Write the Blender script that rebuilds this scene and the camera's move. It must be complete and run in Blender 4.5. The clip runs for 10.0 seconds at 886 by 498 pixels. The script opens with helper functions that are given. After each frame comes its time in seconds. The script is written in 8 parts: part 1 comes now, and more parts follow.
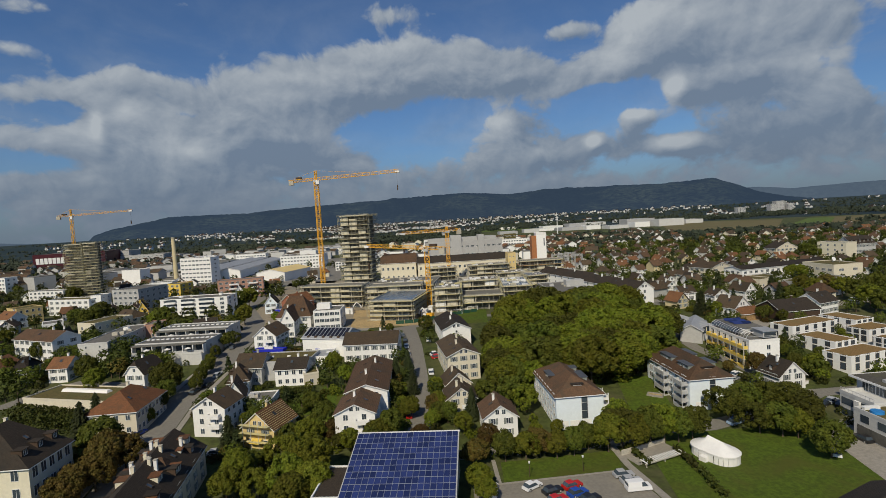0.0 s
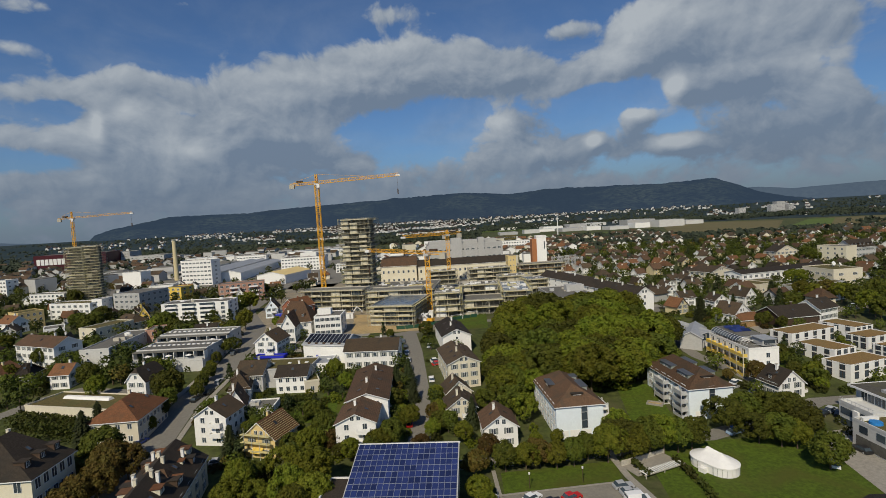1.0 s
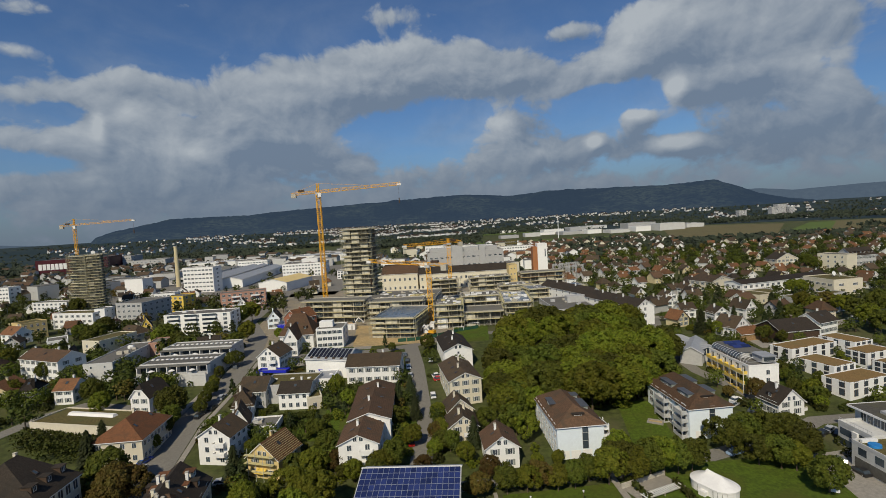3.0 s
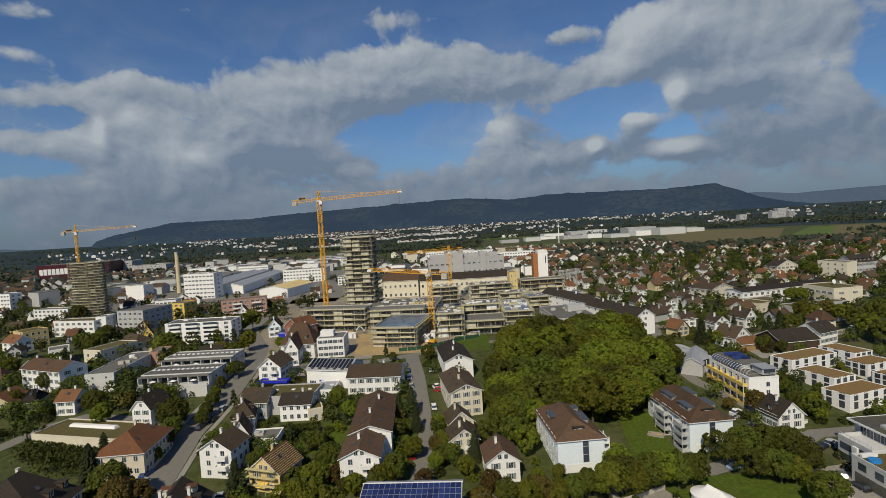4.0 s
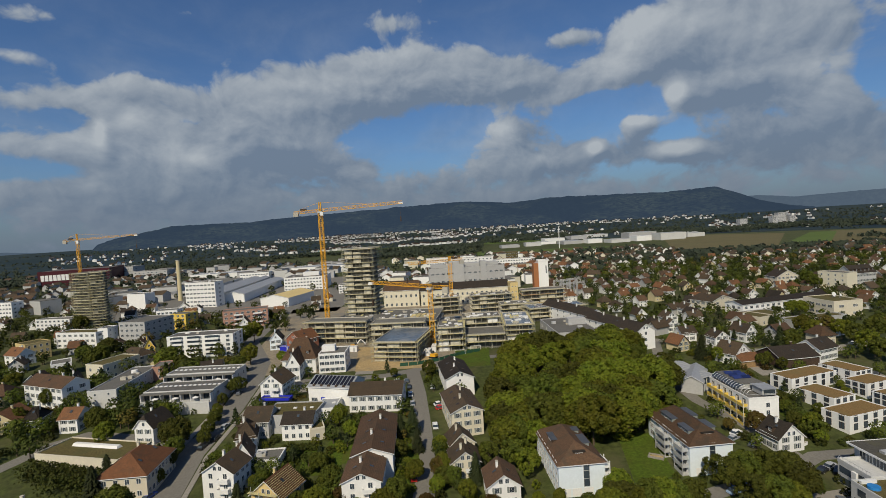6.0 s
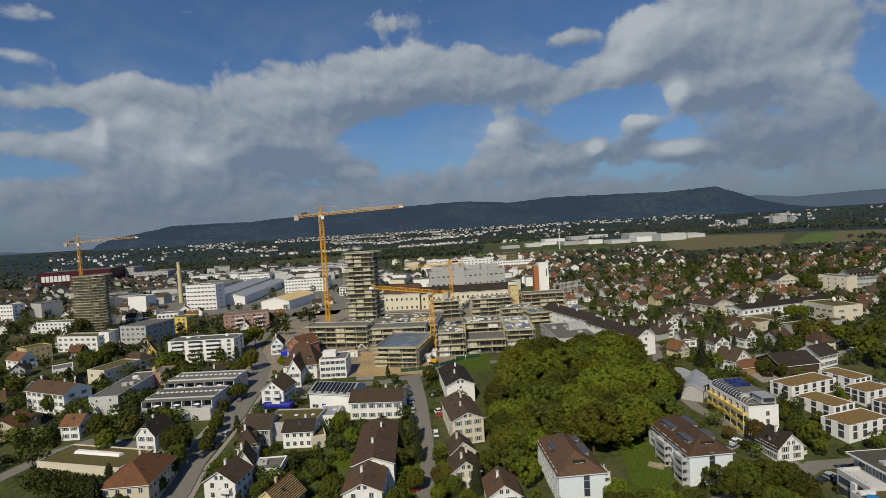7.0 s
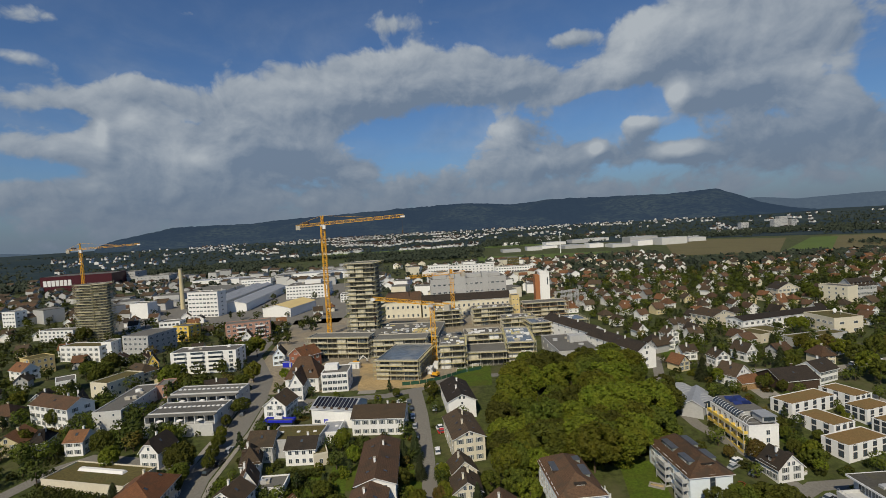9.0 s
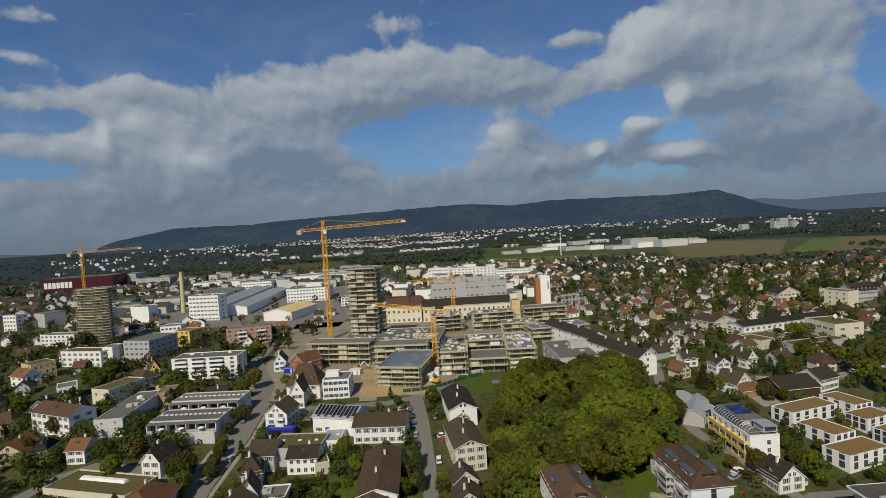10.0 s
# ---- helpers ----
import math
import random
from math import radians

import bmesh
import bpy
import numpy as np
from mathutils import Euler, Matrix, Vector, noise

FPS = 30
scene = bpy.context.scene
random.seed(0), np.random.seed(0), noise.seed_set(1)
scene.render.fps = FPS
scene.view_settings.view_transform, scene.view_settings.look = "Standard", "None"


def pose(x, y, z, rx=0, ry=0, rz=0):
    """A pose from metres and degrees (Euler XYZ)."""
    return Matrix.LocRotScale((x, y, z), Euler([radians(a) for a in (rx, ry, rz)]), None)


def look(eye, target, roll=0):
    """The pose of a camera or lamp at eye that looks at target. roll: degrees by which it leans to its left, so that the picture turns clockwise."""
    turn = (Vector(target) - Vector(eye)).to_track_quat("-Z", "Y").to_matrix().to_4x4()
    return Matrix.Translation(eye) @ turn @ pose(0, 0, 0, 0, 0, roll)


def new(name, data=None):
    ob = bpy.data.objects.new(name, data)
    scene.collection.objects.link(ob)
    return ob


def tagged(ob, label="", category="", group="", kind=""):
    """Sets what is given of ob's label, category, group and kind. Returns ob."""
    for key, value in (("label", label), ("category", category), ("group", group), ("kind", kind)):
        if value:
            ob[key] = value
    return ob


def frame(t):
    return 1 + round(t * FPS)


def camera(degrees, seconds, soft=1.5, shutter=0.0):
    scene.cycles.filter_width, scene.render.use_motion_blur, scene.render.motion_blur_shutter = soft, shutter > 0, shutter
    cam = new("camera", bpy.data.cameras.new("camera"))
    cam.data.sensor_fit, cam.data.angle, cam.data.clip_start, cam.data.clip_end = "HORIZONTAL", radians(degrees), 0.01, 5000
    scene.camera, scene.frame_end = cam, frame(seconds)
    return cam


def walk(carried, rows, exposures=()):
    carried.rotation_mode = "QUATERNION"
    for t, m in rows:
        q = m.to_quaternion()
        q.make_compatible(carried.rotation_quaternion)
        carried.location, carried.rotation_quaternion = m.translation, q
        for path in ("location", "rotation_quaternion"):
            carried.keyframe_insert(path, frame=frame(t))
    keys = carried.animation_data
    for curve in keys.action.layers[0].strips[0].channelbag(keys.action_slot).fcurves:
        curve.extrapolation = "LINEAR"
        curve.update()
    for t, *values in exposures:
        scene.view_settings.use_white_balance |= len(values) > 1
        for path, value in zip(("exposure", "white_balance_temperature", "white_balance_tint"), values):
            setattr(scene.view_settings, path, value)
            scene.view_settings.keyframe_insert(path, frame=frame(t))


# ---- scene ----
cam = camera(82.0, 10.0, soft=0.5)
PATH = [
    (0, 0.000, 0.000, 46.639, 0.000, -3.490, 3.371),
    (0.5, 0.091, -0.153, 47.975, 0.026, -3.564, 3.361),
    (1, 0.117, -0.303, 49.371, 0.035, -3.537, 3.355),
    (1.5, 0.139, -0.461, 50.761, 0.044, -3.528, 3.356),
    (2, 0.145, -0.635, 52.085, 0.079, -3.534, 3.376),
    (2.5, 0.147, -0.839, 53.370, 0.094, -3.514, 3.402),
    (4, 0.206, -1.628, 57.614, 0.154, -3.029, 3.422),
    (4.5, 0.252, -1.819, 59.029, 0.164, -2.853, 3.431),
    (5, 0.291, -1.967, 60.535, 0.157, -2.740, 3.418),
    (5.5, 0.313, -2.125, 62.045, 0.183, -2.735, 3.422),
    (7, 0.346, -2.625, 66.553, 0.242, -2.812, 3.395),
    (7.5, 0.367, -2.838, 68.030, 0.260, -2.800, 3.383),
    (8, 0.393, -2.997, 69.538, 0.299, -2.776, 3.379),
    (8.5, 0.391, -3.127, 71.033, 0.322, -2.738, 3.376),
    (9, 0.353, -3.279, 72.506, 0.325, -2.690, 3.366),
    (9.5, 0.279, -3.412, 73.998, 0.326, -2.656, 3.364),
    (10, 0.178, -3.477, 75.506, 0.356, -2.622, 3.341),
]
walk(cam, [(t, pose(x, y, z, 90 + pitch, roll, yaw)) for t, x, y, z, yaw, pitch, roll in PATH])

# ---- sky, sun, exposure ----
SUN_AZ, SUN_EL = 198.0, 43.0
scene.view_settings.exposure = -0.09
sun_data = bpy.data.lights.new("sun", "SUN")
sun_data.energy, sun_data.angle, sun_data.color = 3.95, radians(0.6), (1.0, 0.89, 0.69)
sun = new("sun", sun_data)
sun.matrix_world = look((0, 0, 0), (-math.sin(radians(SUN_AZ)) * math.cos(radians(SUN_EL)), -math.cos(radians(SUN_AZ)) * math.cos(radians(SUN_EL)), -math.sin(radians(SUN_EL)))) 
sun.location = (0, 0, 300)


class Net:
    """A node tree written as plain expressions."""

    def __init__(self, tree):
        self.t = tree
        tree.nodes.clear()

    def add(self, kind, **props):
        n = self.t.nodes.new(kind)
        for k, v in props.items():
            setattr(n, k, v)
        return n

    def put(self, sock, v):
        if isinstance(v, bpy.types.NodeSocket):
            self.t.links.new(v, sock)
        elif v is not None:
            sock.default_value = v

    def m(self, op, a, b=None, c=None, clamp=False):
        n = self.add("ShaderNodeMath", operation=op, use_clamp=clamp)
        for i, v in enumerate((a, b, c)):
            self.put(n.inputs[i], v)
        return n.outputs[0]

    def ramp(self, v, lo, hi, a=0.0, b=1.0):
        n = self.add("ShaderNodeMapRange", interpolation_type="SMOOTHSTEP")
        for i, q in enumerate((v, lo, hi, a, b)):
            self.put(n.inputs[i], q)
        return n.outputs[0]

    def mix(self, f, a, b, blend="MIX"):
        n = self.add("ShaderNodeMix", data_type="RGBA", blend_type=blend)
        self.put(n.inputs[0], f)
        self.put(n.inputs[6], a if isinstance(a, bpy.types.NodeSocket) else (*a, 1) if len(a) == 3 else a)
        self.put(n.inputs[7], b if isinstance(b, bpy.types.NodeSocket) else (*b, 1) if len(b) == 3 else b)
        return n.outputs[2]

    def noise(self, vec, scale, detail=4.0, rough=0.55, distort=0.0, color=False):
        n = self.add("ShaderNodeTexNoise")
        self.put(n.inputs["Vector"], vec)
        n.inputs["Scale"].default_value, n.inputs["Detail"].default_value = scale, detail
        n.inputs["Roughness"].default_value, n.inputs["Distortion"].default_value = rough, distort
        return n.outputs[1 if color else 0]

    def vec(self, x, y, z):
        n = self.add("ShaderNodeCombineXYZ")
        for i, v in enumerate((x, y, z)):
            self.put(n.inputs[i], v)
        return n.outputs[0]


world = bpy.data.worlds.new("sky")
scene.world = world
world.use_nodes = True
N = Net(world.node_tree)
sky = N.add("ShaderNodeTexSky", sky_type="NISHITA", sun_disc=False, sun_elevation=radians(SUN_EL), sun_rotation=radians(SUN_AZ))
sky.air_density, sky.dust_density, sky.ozone_density = 1.0, 0.6, 2.0
geo = N.add("ShaderNodeTexCoord").outputs["Generated"]
sep = N.add("ShaderNodeSeparateXYZ")
N.put(sep.inputs[0], geo)
az = N.m("ARCTAN2", sep.outputs[0], sep.outputs[1])
el = N.m("ARCSINE", sep.outputs[2])


def blobs(rows, da=0.0, de=0.0):
    """Soft patches summed over azimuth and elevation, seen from a spot shifted by da and de radians."""
    total = None
    for a, b, wa, wb, k in rows:
        u = N.m("MULTIPLY_ADD", az, 1.0 / radians(wa), (da - radians(a)) / radians(wa))
        v = N.m("MULTIPLY_ADD", el, 1.0 / radians(wb), (de - radians(b)) / radians(wb))
        r = N.m("MULTIPLY_ADD", u, u, N.m("MULTIPLY", v, v))
        total = N.m("MULTIPLY_ADD", N.m("POWER", 0.3679, r), k, 0.0 if total is None else total)
    return total


# azimuth, elevation, half widths in degrees, weight: the long bank, the towers of cloud, the low veil with its gaps
LONG_BANK = [(-18.4, 13.2, 11.8, 2.9, 0.85), (-3.1, 17, 10.5, 2.9, 0.95), (-10.1, 14.4, 7.3, 2.9, 0.7), (8, 14.6, 9.7, 2.3, 0.9), (-23.1, 9.8, 9, 3.1, 0.75), 
    (-28, 6.2, 7.9, 3, 0.7), (-13.5, 9, 6.5, 2.5, 0.6), (-4.7, 21.2, 3.7, 1.1, 0.55), (14.5, 12.7, 4.1, 1.7, 0.5), (-38.9, 16.3, 2.1, 0.9, 0.75), 
    (-38, 13.1, 5.5, 1.3, 0.75), (-30.7, 14.5, 3, 1.2, 0.65), (-31.2, 10.9, 2.8, 1.7, 0.9), (-37.5, 8.8, 4.8, 1.4, 0.75), (-33.4, 9.6, 0.9, 2.3, 0.5), 
    (-38.2, 19.6, 2.7, 1, 0.45), (-25.3, 21.2, 5.1, 0.9, 0.4)]
TOWERS = [(22.6, 17, 3.7, 2.8, 1.2), (27.7, 16.8, 5.3, 3.7, 1.1), (35.7, 15.2, 5.7, 3.2, 1.05), (20.3, 15, 3, 1.8, 0.9), (29.9, 11.6, 5.1, 2.6, 1), 
    (25, 11.4, 1.4, 1.3, 1.1), (37.6, 9.4, 3.1, 2.1, 0.9), (14.2, 18.4, 3.2, 0.8, 0.75), (7.4, 9.8, 3, 2.2, 1), (13.7, 9.1, 3.5, 2.5, 0.5), 
    (21.1, 9, 1.6, 1.2, 1.2), (16.7, 7, 0.9, 0.7, 1.3), (24.5, 6, 2.5, 0.8, 1.2), (19.7, 7, 2.2, 1.5, 0.5), (10.6, 6.3, 6.7, 1.3, 0.7), 
    (33, 6.2, 7.5, 2.3, 0.9)]
VEIL = [(0, 3, 44.8, 3.4, 0.75), (-32.9, 3.9, 11.7, 3.2, 0.5), (-10, 6.6, 3.7, 1, 0.5), (-39.5, 5.3, 1, 0.4, 0.6), (-7.1, 9.4, 3.7, 1.6, -0.8), 
    (17.3, 11.3, 4, 1.2, -0.9), (2.8, 11.3, 4.4, 1.2, -0.6), (40.1, 10.7, 1.1, 1.6, -0.6), (-26, 11.6, 1.5, 0.5, -0.5), (-19, 20.2, 14.3, 2.1, -0.4), 
    (11.3, 20.3, 5.4, 2.1, -0.5), (-35.7, 11.7, 2.5, 0.7, -0.4), (21, 4.5, 6.6, 1.2, -0.3), (-38.5, 6.9, 2.3, 0.8, -0.4)]
# round the back of the sky, out of view
AROUND = [(120, 22, 40, 14, 0.4), (-130, 24, 40, 14, 0.4)]
# sunlit crowns and grey bellies
LIT = [(-33.4, 10.5, 0.5, 1.6, 0.55), (-30.5, 11.6, 1.8, 1, 0.35), (-27.8, 8.9, 2.5, 1.1, 0.3), (-25, 8, 1.8, 1, 0.35), (6.7, 9.9, 1.7, 1.4, 0.6), 
    (16.7, 7.2, 0.9, 0.7, 0.7), (21.1, 9.6, 1.4, 0.7, 0.6), (24.5, 6.3, 2.4, 0.7, 0.55), (24.6, 11.8, 1.1, 1.2, 0.75), (20.4, 17.9, 2.5, 2.1, 0.4), 
    (24.2, 18.8, 3.6, 1.2, 0.25), (36.1, 12.1, 2.4, 1, 0.4), (-18.2, 15.4, 8.4, 1.3, 0.2), (-4.8, 19, 6.8, 1.3, 0.22), (19.7, 14.6, 2, 1.1, 0.35), 
    (-38.7, 16.3, 1.5, 0.6, 0.2)]
BELLIES = [(-17.1, 7.8, 4.6, 1.5, -0.5), (29.9, 10.4, 3.8, 1.1, -0.45), (14.9, 8.6, 2.9, 2.1, -0.3), (32.5, 6.2, 8.5, 1.9, -0.4), (-13.2, 5.2, 3.6, 1.1, -0.3), 
    (10.2, 10, 2.2, 2.1, -0.25), (27.6, 14, 3.4, 1.5, -0.2), (7.9, 13.7, 7.3, 1.4, -0.2), (20, 6.8, 2, 1.4, -0.35), (-30.5, 4.9, 7.5, 2.2, -0.15), 
    (-8.4, 12.6, 6.1, 1.2, -0.15)]


def billows(da=0.0, de=0.0):
    """Heaped lumps with finer lumps on them, and wisps."""
    flat = N.vec(N.m("ADD", az, da), N.m("MULTIPLY_ADD", el, 1.25, de * 1.25), 0.3)
    bend = N.noise(flat, 9.0, 3.0, 0.5, color=True)
    warp = N.add("ShaderNodeVectorMath", operation="MULTIPLY_ADD")
    N.put(warp.inputs[0], bend)
    warp.inputs[1].default_value, warp.inputs[2].default_value = (0.07, 0.07, 0.0), (0.0, 0.0, 0.0)
    N.put(warp.inputs[2], flat)
    heap = N.add("ShaderNodeTexVoronoi", feature="SMOOTH_F1", voronoi_dimensions="2D")
    N.put(heap.inputs["Vector"], warp.outputs[0])
    heap.inputs["Scale"].default_value, heap.inputs["Detail"].default_value, heap.inputs["Roughness"].default_value = 15.0, 3.0, 0.5
    heap.inputs["Smoothness"].default_value, heap.inputs["Lacunarity"].default_value = 0.6, 2.3
    lump = N.m("SUBTRACT", 0.5, heap.outputs["Distance"])
    soft = N.m("SUBTRACT", N.noise(warp.outputs[0], 6.0, 6.0, 0.52), 0.5)
    fine = N.m("SUBTRACT", N.noise(warp.outputs[0], 26.0, 5.0, 0.6), 0.5)
    return N.m("ADD", N.m("MULTIPLY", lump, 0.46), N.m("MULTIPLY_ADD", soft, 0.80, N.m("MULTIPLY", fine, 0.46)))


LEAN = (-0.010, 0.014)
spread = LONG_BANK + TOWERS + VEIL + AROUND
lumps, lumps_up = billows(), billows(*LEAN)
dens = N.m("ADD", N.m("ADD", lumps, blobs(spread)), N.ramp(el, radians(27.0), radians(42.0), 0.0, -0.4))
dens_up = N.m("ADD", lumps_up, blobs(LONG_BANK + TOWERS, *LEAN))
dens_here = N.m("ADD", lumps, blobs(LONG_BANK + TOWERS))
thin = N.ramp(N.noise(N.vec(az, N.m("MULTIPLY", el, 2.2), 7.0), 4.0, 6.0, 0.55, 0.5), 0.36, 0.75, 0.04, 0.42)
cover = N.m("MAXIMUM", N.ramp(dens, 0.10, 0.50, 0.0, 0.96), N.m("MULTIPLY", thin, N.ramp(el, radians(26.0), radians(12.0), 0.15, 1.0)))
mottle = N.noise(N.vec(az, N.m("MULTIPLY", el, 1.5), 4.0), 7.0, 5.0, 0.5, 0.4)
relief = N.m("MULTIPLY", N.m("SUBTRACT", dens_here, dens_up), 0.7)
light = N.m("ADD", N.m("ADD", N.m("ADD", 0.34, blobs(LIT + BELLIES)), relief), N.m("MULTIPLY", N.m("SUBTRACT", mottle, 0.5), 0.45), clamp=True)
shade = N.mix(light, (0.166, 0.220, 0.300), (0.450, 0.490, 0.525))
haze = N.ramp(el, radians(-1.0), radians(9.0), 0.8, 0.0)
clear = N.mix(1.0, sky.outputs[0], (0.040, 0.057, 0.078), "MULTIPLY")
tinted = N.mix(cover, clear, shade)
tinted = N.mix(haze, tinted, (0.142, 0.186, 0.250))
back = N.add("ShaderNodeBackground")
N.put(back.inputs[0], tinted)
back.inputs[1].default_value = 1.0
N.put(N.add("ShaderNodeOutputWorld").inputs[0], back.outputs[0])


# ---- materials ----
def material(name, color, rough=0.8, vary=0.25, grain=3.0, stain=0.15, bump=0.3, metal=0.0, other=None, per_object=0.0, spec=0.3):
    """A painted, plastered or mineral surface: two scales of variation and a fine relief, in metres."""
    mt = bpy.data.materials.new(name)
    mt.use_nodes = True
    n = Net(mt.node_tree)
    pos = n.add("ShaderNodeTexCoord").outputs["Object"]
    info = n.add("ShaderNodeObjectInfo")
    shift = n.add("ShaderNodeVectorMath", operation="ADD")
    n.put(shift.inputs[0], pos)
    n.put(shift.inputs[1], n.vec(n.m("MULTIPLY", info.outputs["Random"], 50.0), 7.0, 3.0))
    a = n.noise(shift.outputs[0], grain, 5.0, 0.65)
    b = n.noise(shift.outputs[0], stain, 4.0, 0.6, 0.4)
    dark = tuple(c * (1 - vary) for c in color)
    lite = tuple(min(1.0, c * (1 + vary)) for c in color)
    col = n.mix(n.ramp(a, 0.3, 0.7), dark, lite)
    col = n.mix(n.ramp(b, 0.45, 0.7), col, other or tuple(c * (1 - vary * 0.8) for c in color))
    if per_object:
        hsv = n.add("ShaderNodeHueSaturation")
        n.put(hsv.inputs["Hue"], n.m("ADD", 0.5, n.m("MULTIPLY", n.m("SUBTRACT", info.outputs["Random"], 0.5), per_object * 0.10)))
        n.put(hsv.inputs["Value"], n.m("ADD", 1.0, n.m("MULTIPLY", n.m("SUBTRACT", info.outputs["Random"], 0.5), per_object)))
        n.put(hsv.inputs["Color"], col)
        col = hsv.outputs[0]
    s = n.add("ShaderNodeBsdfPrincipled")
    n.put(s.inputs["Base Color"], col)
    s.inputs["Roughness"].default_value, s.inputs["Metallic"].default_value = rough, metal
    s.inputs["Specular IOR Level"].default_value = spec
    if bump:
        bm = n.add("ShaderNodeBump")
        bm.inputs["Strength"].default_value, bm.inputs["Distance"].default_value = bump, 0.05
        n.put(bm.inputs["Height"], a)
        n.put(s.inputs["Normal"], bm.outputs[0])
    n.put(n.add("ShaderNodeOutputMaterial").inputs[0], s.outputs[0])
    return mt


def roof_material(name, color, other, rows=0.34):
    """Tiled roof: courses as relief, weathered patches, a different tone on every house."""
    mt = bpy.data.materials.new(name)
    mt.use_nodes = True
    n = Net(mt.node_tree)
    pos = n.add("ShaderNodeTexCoord").outputs["Object"]
    info = n.add("ShaderNodeObjectInfo")
    sp = n.add("ShaderNodeSeparateXYZ")
    n.put(sp.inputs[0], pos)
    off = n.vec(n.m("MULTIPLY", info.outputs["Random"], 80.0), 0.0, 0.0)
    add = n.add("ShaderNodeVectorMath", operation="ADD")
    n.put(add.inputs[0], pos)
    n.put(add.inputs[1], off)
    a = n.noise(add.outputs[0], 2.6, 4.0, 0.7)
    b = n.noise(add.outputs[0], 0.22, 5.0, 0.65, 0.6)
    course = n.m("FRACT", n.m("MULTIPLY", sp.outputs[2], 1.0 / (rows * 0.55)))
    col = n.mix(n.ramp(a, 0.3, 0.72), tuple(c * 0.7 for c in color), tuple(c * 1.3 for c in color))
    col = n.mix(n.ramp(b, 0.46, 0.66), col, other)
    col = n.mix(n.ramp(course, 0.75, 1.0), col, tuple(c * 0.5 for c in color))
    hsv = n.add("ShaderNodeHueSaturation")
    n.put(hsv.inputs["Value"], n.m("ADD", 0.8, n.m("MULTIPLY", info.outputs["Random"], 0.5)))
    n.put(hsv.inputs["Color"], col)
    s = n.add("ShaderNodeBsdfPrincipled")
    n.put(s.inputs["Base Color"], hsv.outputs[0])
    s.inputs["Roughness"].default_value, s.inputs["Specular IOR Level"].default_value = 0.85, 0.25
    bm = n.add("ShaderNodeBump")
    bm.inputs["Strength"].default_value, bm.inputs["Distance"].default_value = 0.5, 0.06
    n.put(bm.inputs["Height"], n.m("ADD", course, a))
    n.put(s.inputs["Normal"], bm.outputs[0])
    n.put(n.add("ShaderNodeOutputMaterial").inputs[0], s.outputs[0])
    return mt


def glass_material(name, color=(0.03, 0.04, 0.05), rough=0.08):
    mt = bpy.data.materials.new(name)
    mt.use_nodes = True
    n = Net(mt.node_tree)
    info = n.add("ShaderNodeObjectInfo")
    s = n.add("ShaderNodeBsdfPrincipled")
    n.put(s.inputs["Base Color"], n.mix(info.outputs["Random"], color, tuple(c * 2.2 for c in color)))
    s.inputs["Roughness"].default_value, s.inputs["Specular IOR Level"].default_value = rough, 0.6
    n.put(n.add("ShaderNodeOutputMaterial").inputs[0], s.outputs[0])
    return mt


def leaf_material(name, color, other):
    mt = bpy.data.materials.new(name)
    mt.use_nodes = True
    n = Net(mt.node_tree)
    pos = n.add("ShaderNodeTexCoord").outputs["Object"]
    info = n.add("ShaderNodeObjectInfo")
    isl = n.add("ShaderNodeNewGeometry").outputs["Random Per Island"]
    a = n.noise(pos, 0.5, 3.0, 0.6)
    col = n.mix(n.ramp(a, 0.35, 0.65), color, other)
    col = n.mix(n.m("MULTIPLY", isl, 0.55), col, tuple(c * 0.35 for c in color))
    hsv = n.add("ShaderNodeHueSaturation")
    n.put(hsv.inputs["Hue"], n.m("ADD", 0.475, n.m("MULTIPLY", info.outputs["Random"], 0.04)))
    n.put(hsv.inputs["Value"], n.m("ADD", 0.65, n.m("MULTIPLY", info.outputs["Random"], 0.7)))
    n.put(hsv.inputs["Color"], col)
    s = n.add("ShaderNodeBsdfPrincipled")
    n.put(s.inputs["Base Color"], hsv.outputs[0])
    s.inputs["Roughness"].default_value, s.inputs["Specular IOR Level"].default_value = 0.7, 0.2
    tr = n.add("ShaderNodeBsdfTranslucent")
    n.put(tr.inputs[0], hsv.outputs[0])
    mx = n.add("ShaderNodeMixShader")
    mx.inputs[0].default_value = 0.22
    n.put(mx.inputs[1], s.outputs[0])
    n.put(mx.inputs[2], tr.outputs[0])
    n.put(n.add("ShaderNodeOutputMaterial").inputs[0], mx.outputs[0])
    return mt


WHITE = material("white_plaster", (0.78, 0.775, 0.745), 0.85, 0.05, 1.5, 0.12, 0.15, per_object=0.10)
CREAM = material("cream_plaster", (0.64, 0.59, 0.46), 0.85, 0.06, 1.5, 0.12, 0.15, per_object=0.15)
PALEBLUE = material("pale_blue_plaster", (0.70, 0.77, 0.81), 0.85, 0.04, 1.5, 0.12, 0.12)
YELLOW = material("yellow_plaster", (0.70, 0.50, 0.10), 0.85, 0.08, 1.5, 0.12, 0.15)
OCHRE2 = material("pale_yellow_render", (0.58, 0.50, 0.30), 0.85, 0.08, 1.0, 0.1, 0.1)
OCHRE = material("ochre_plaster", (0.62, 0.48, 0.22), 0.85, 0.08, 1.5, 0.12, 0.15)
LIGHTGREY = material("pale_grey_render", (0.54, 0.54, 0.52), 0.85, 0.07, 1.2, 0.12, 0.15)
ROOFFELT = material("dark_roof_felt", (0.075, 0.070, 0.058), 0.95, 0.25, 1.4, 0.15, 0.3, other=(0.09, 0.085, 0.05))
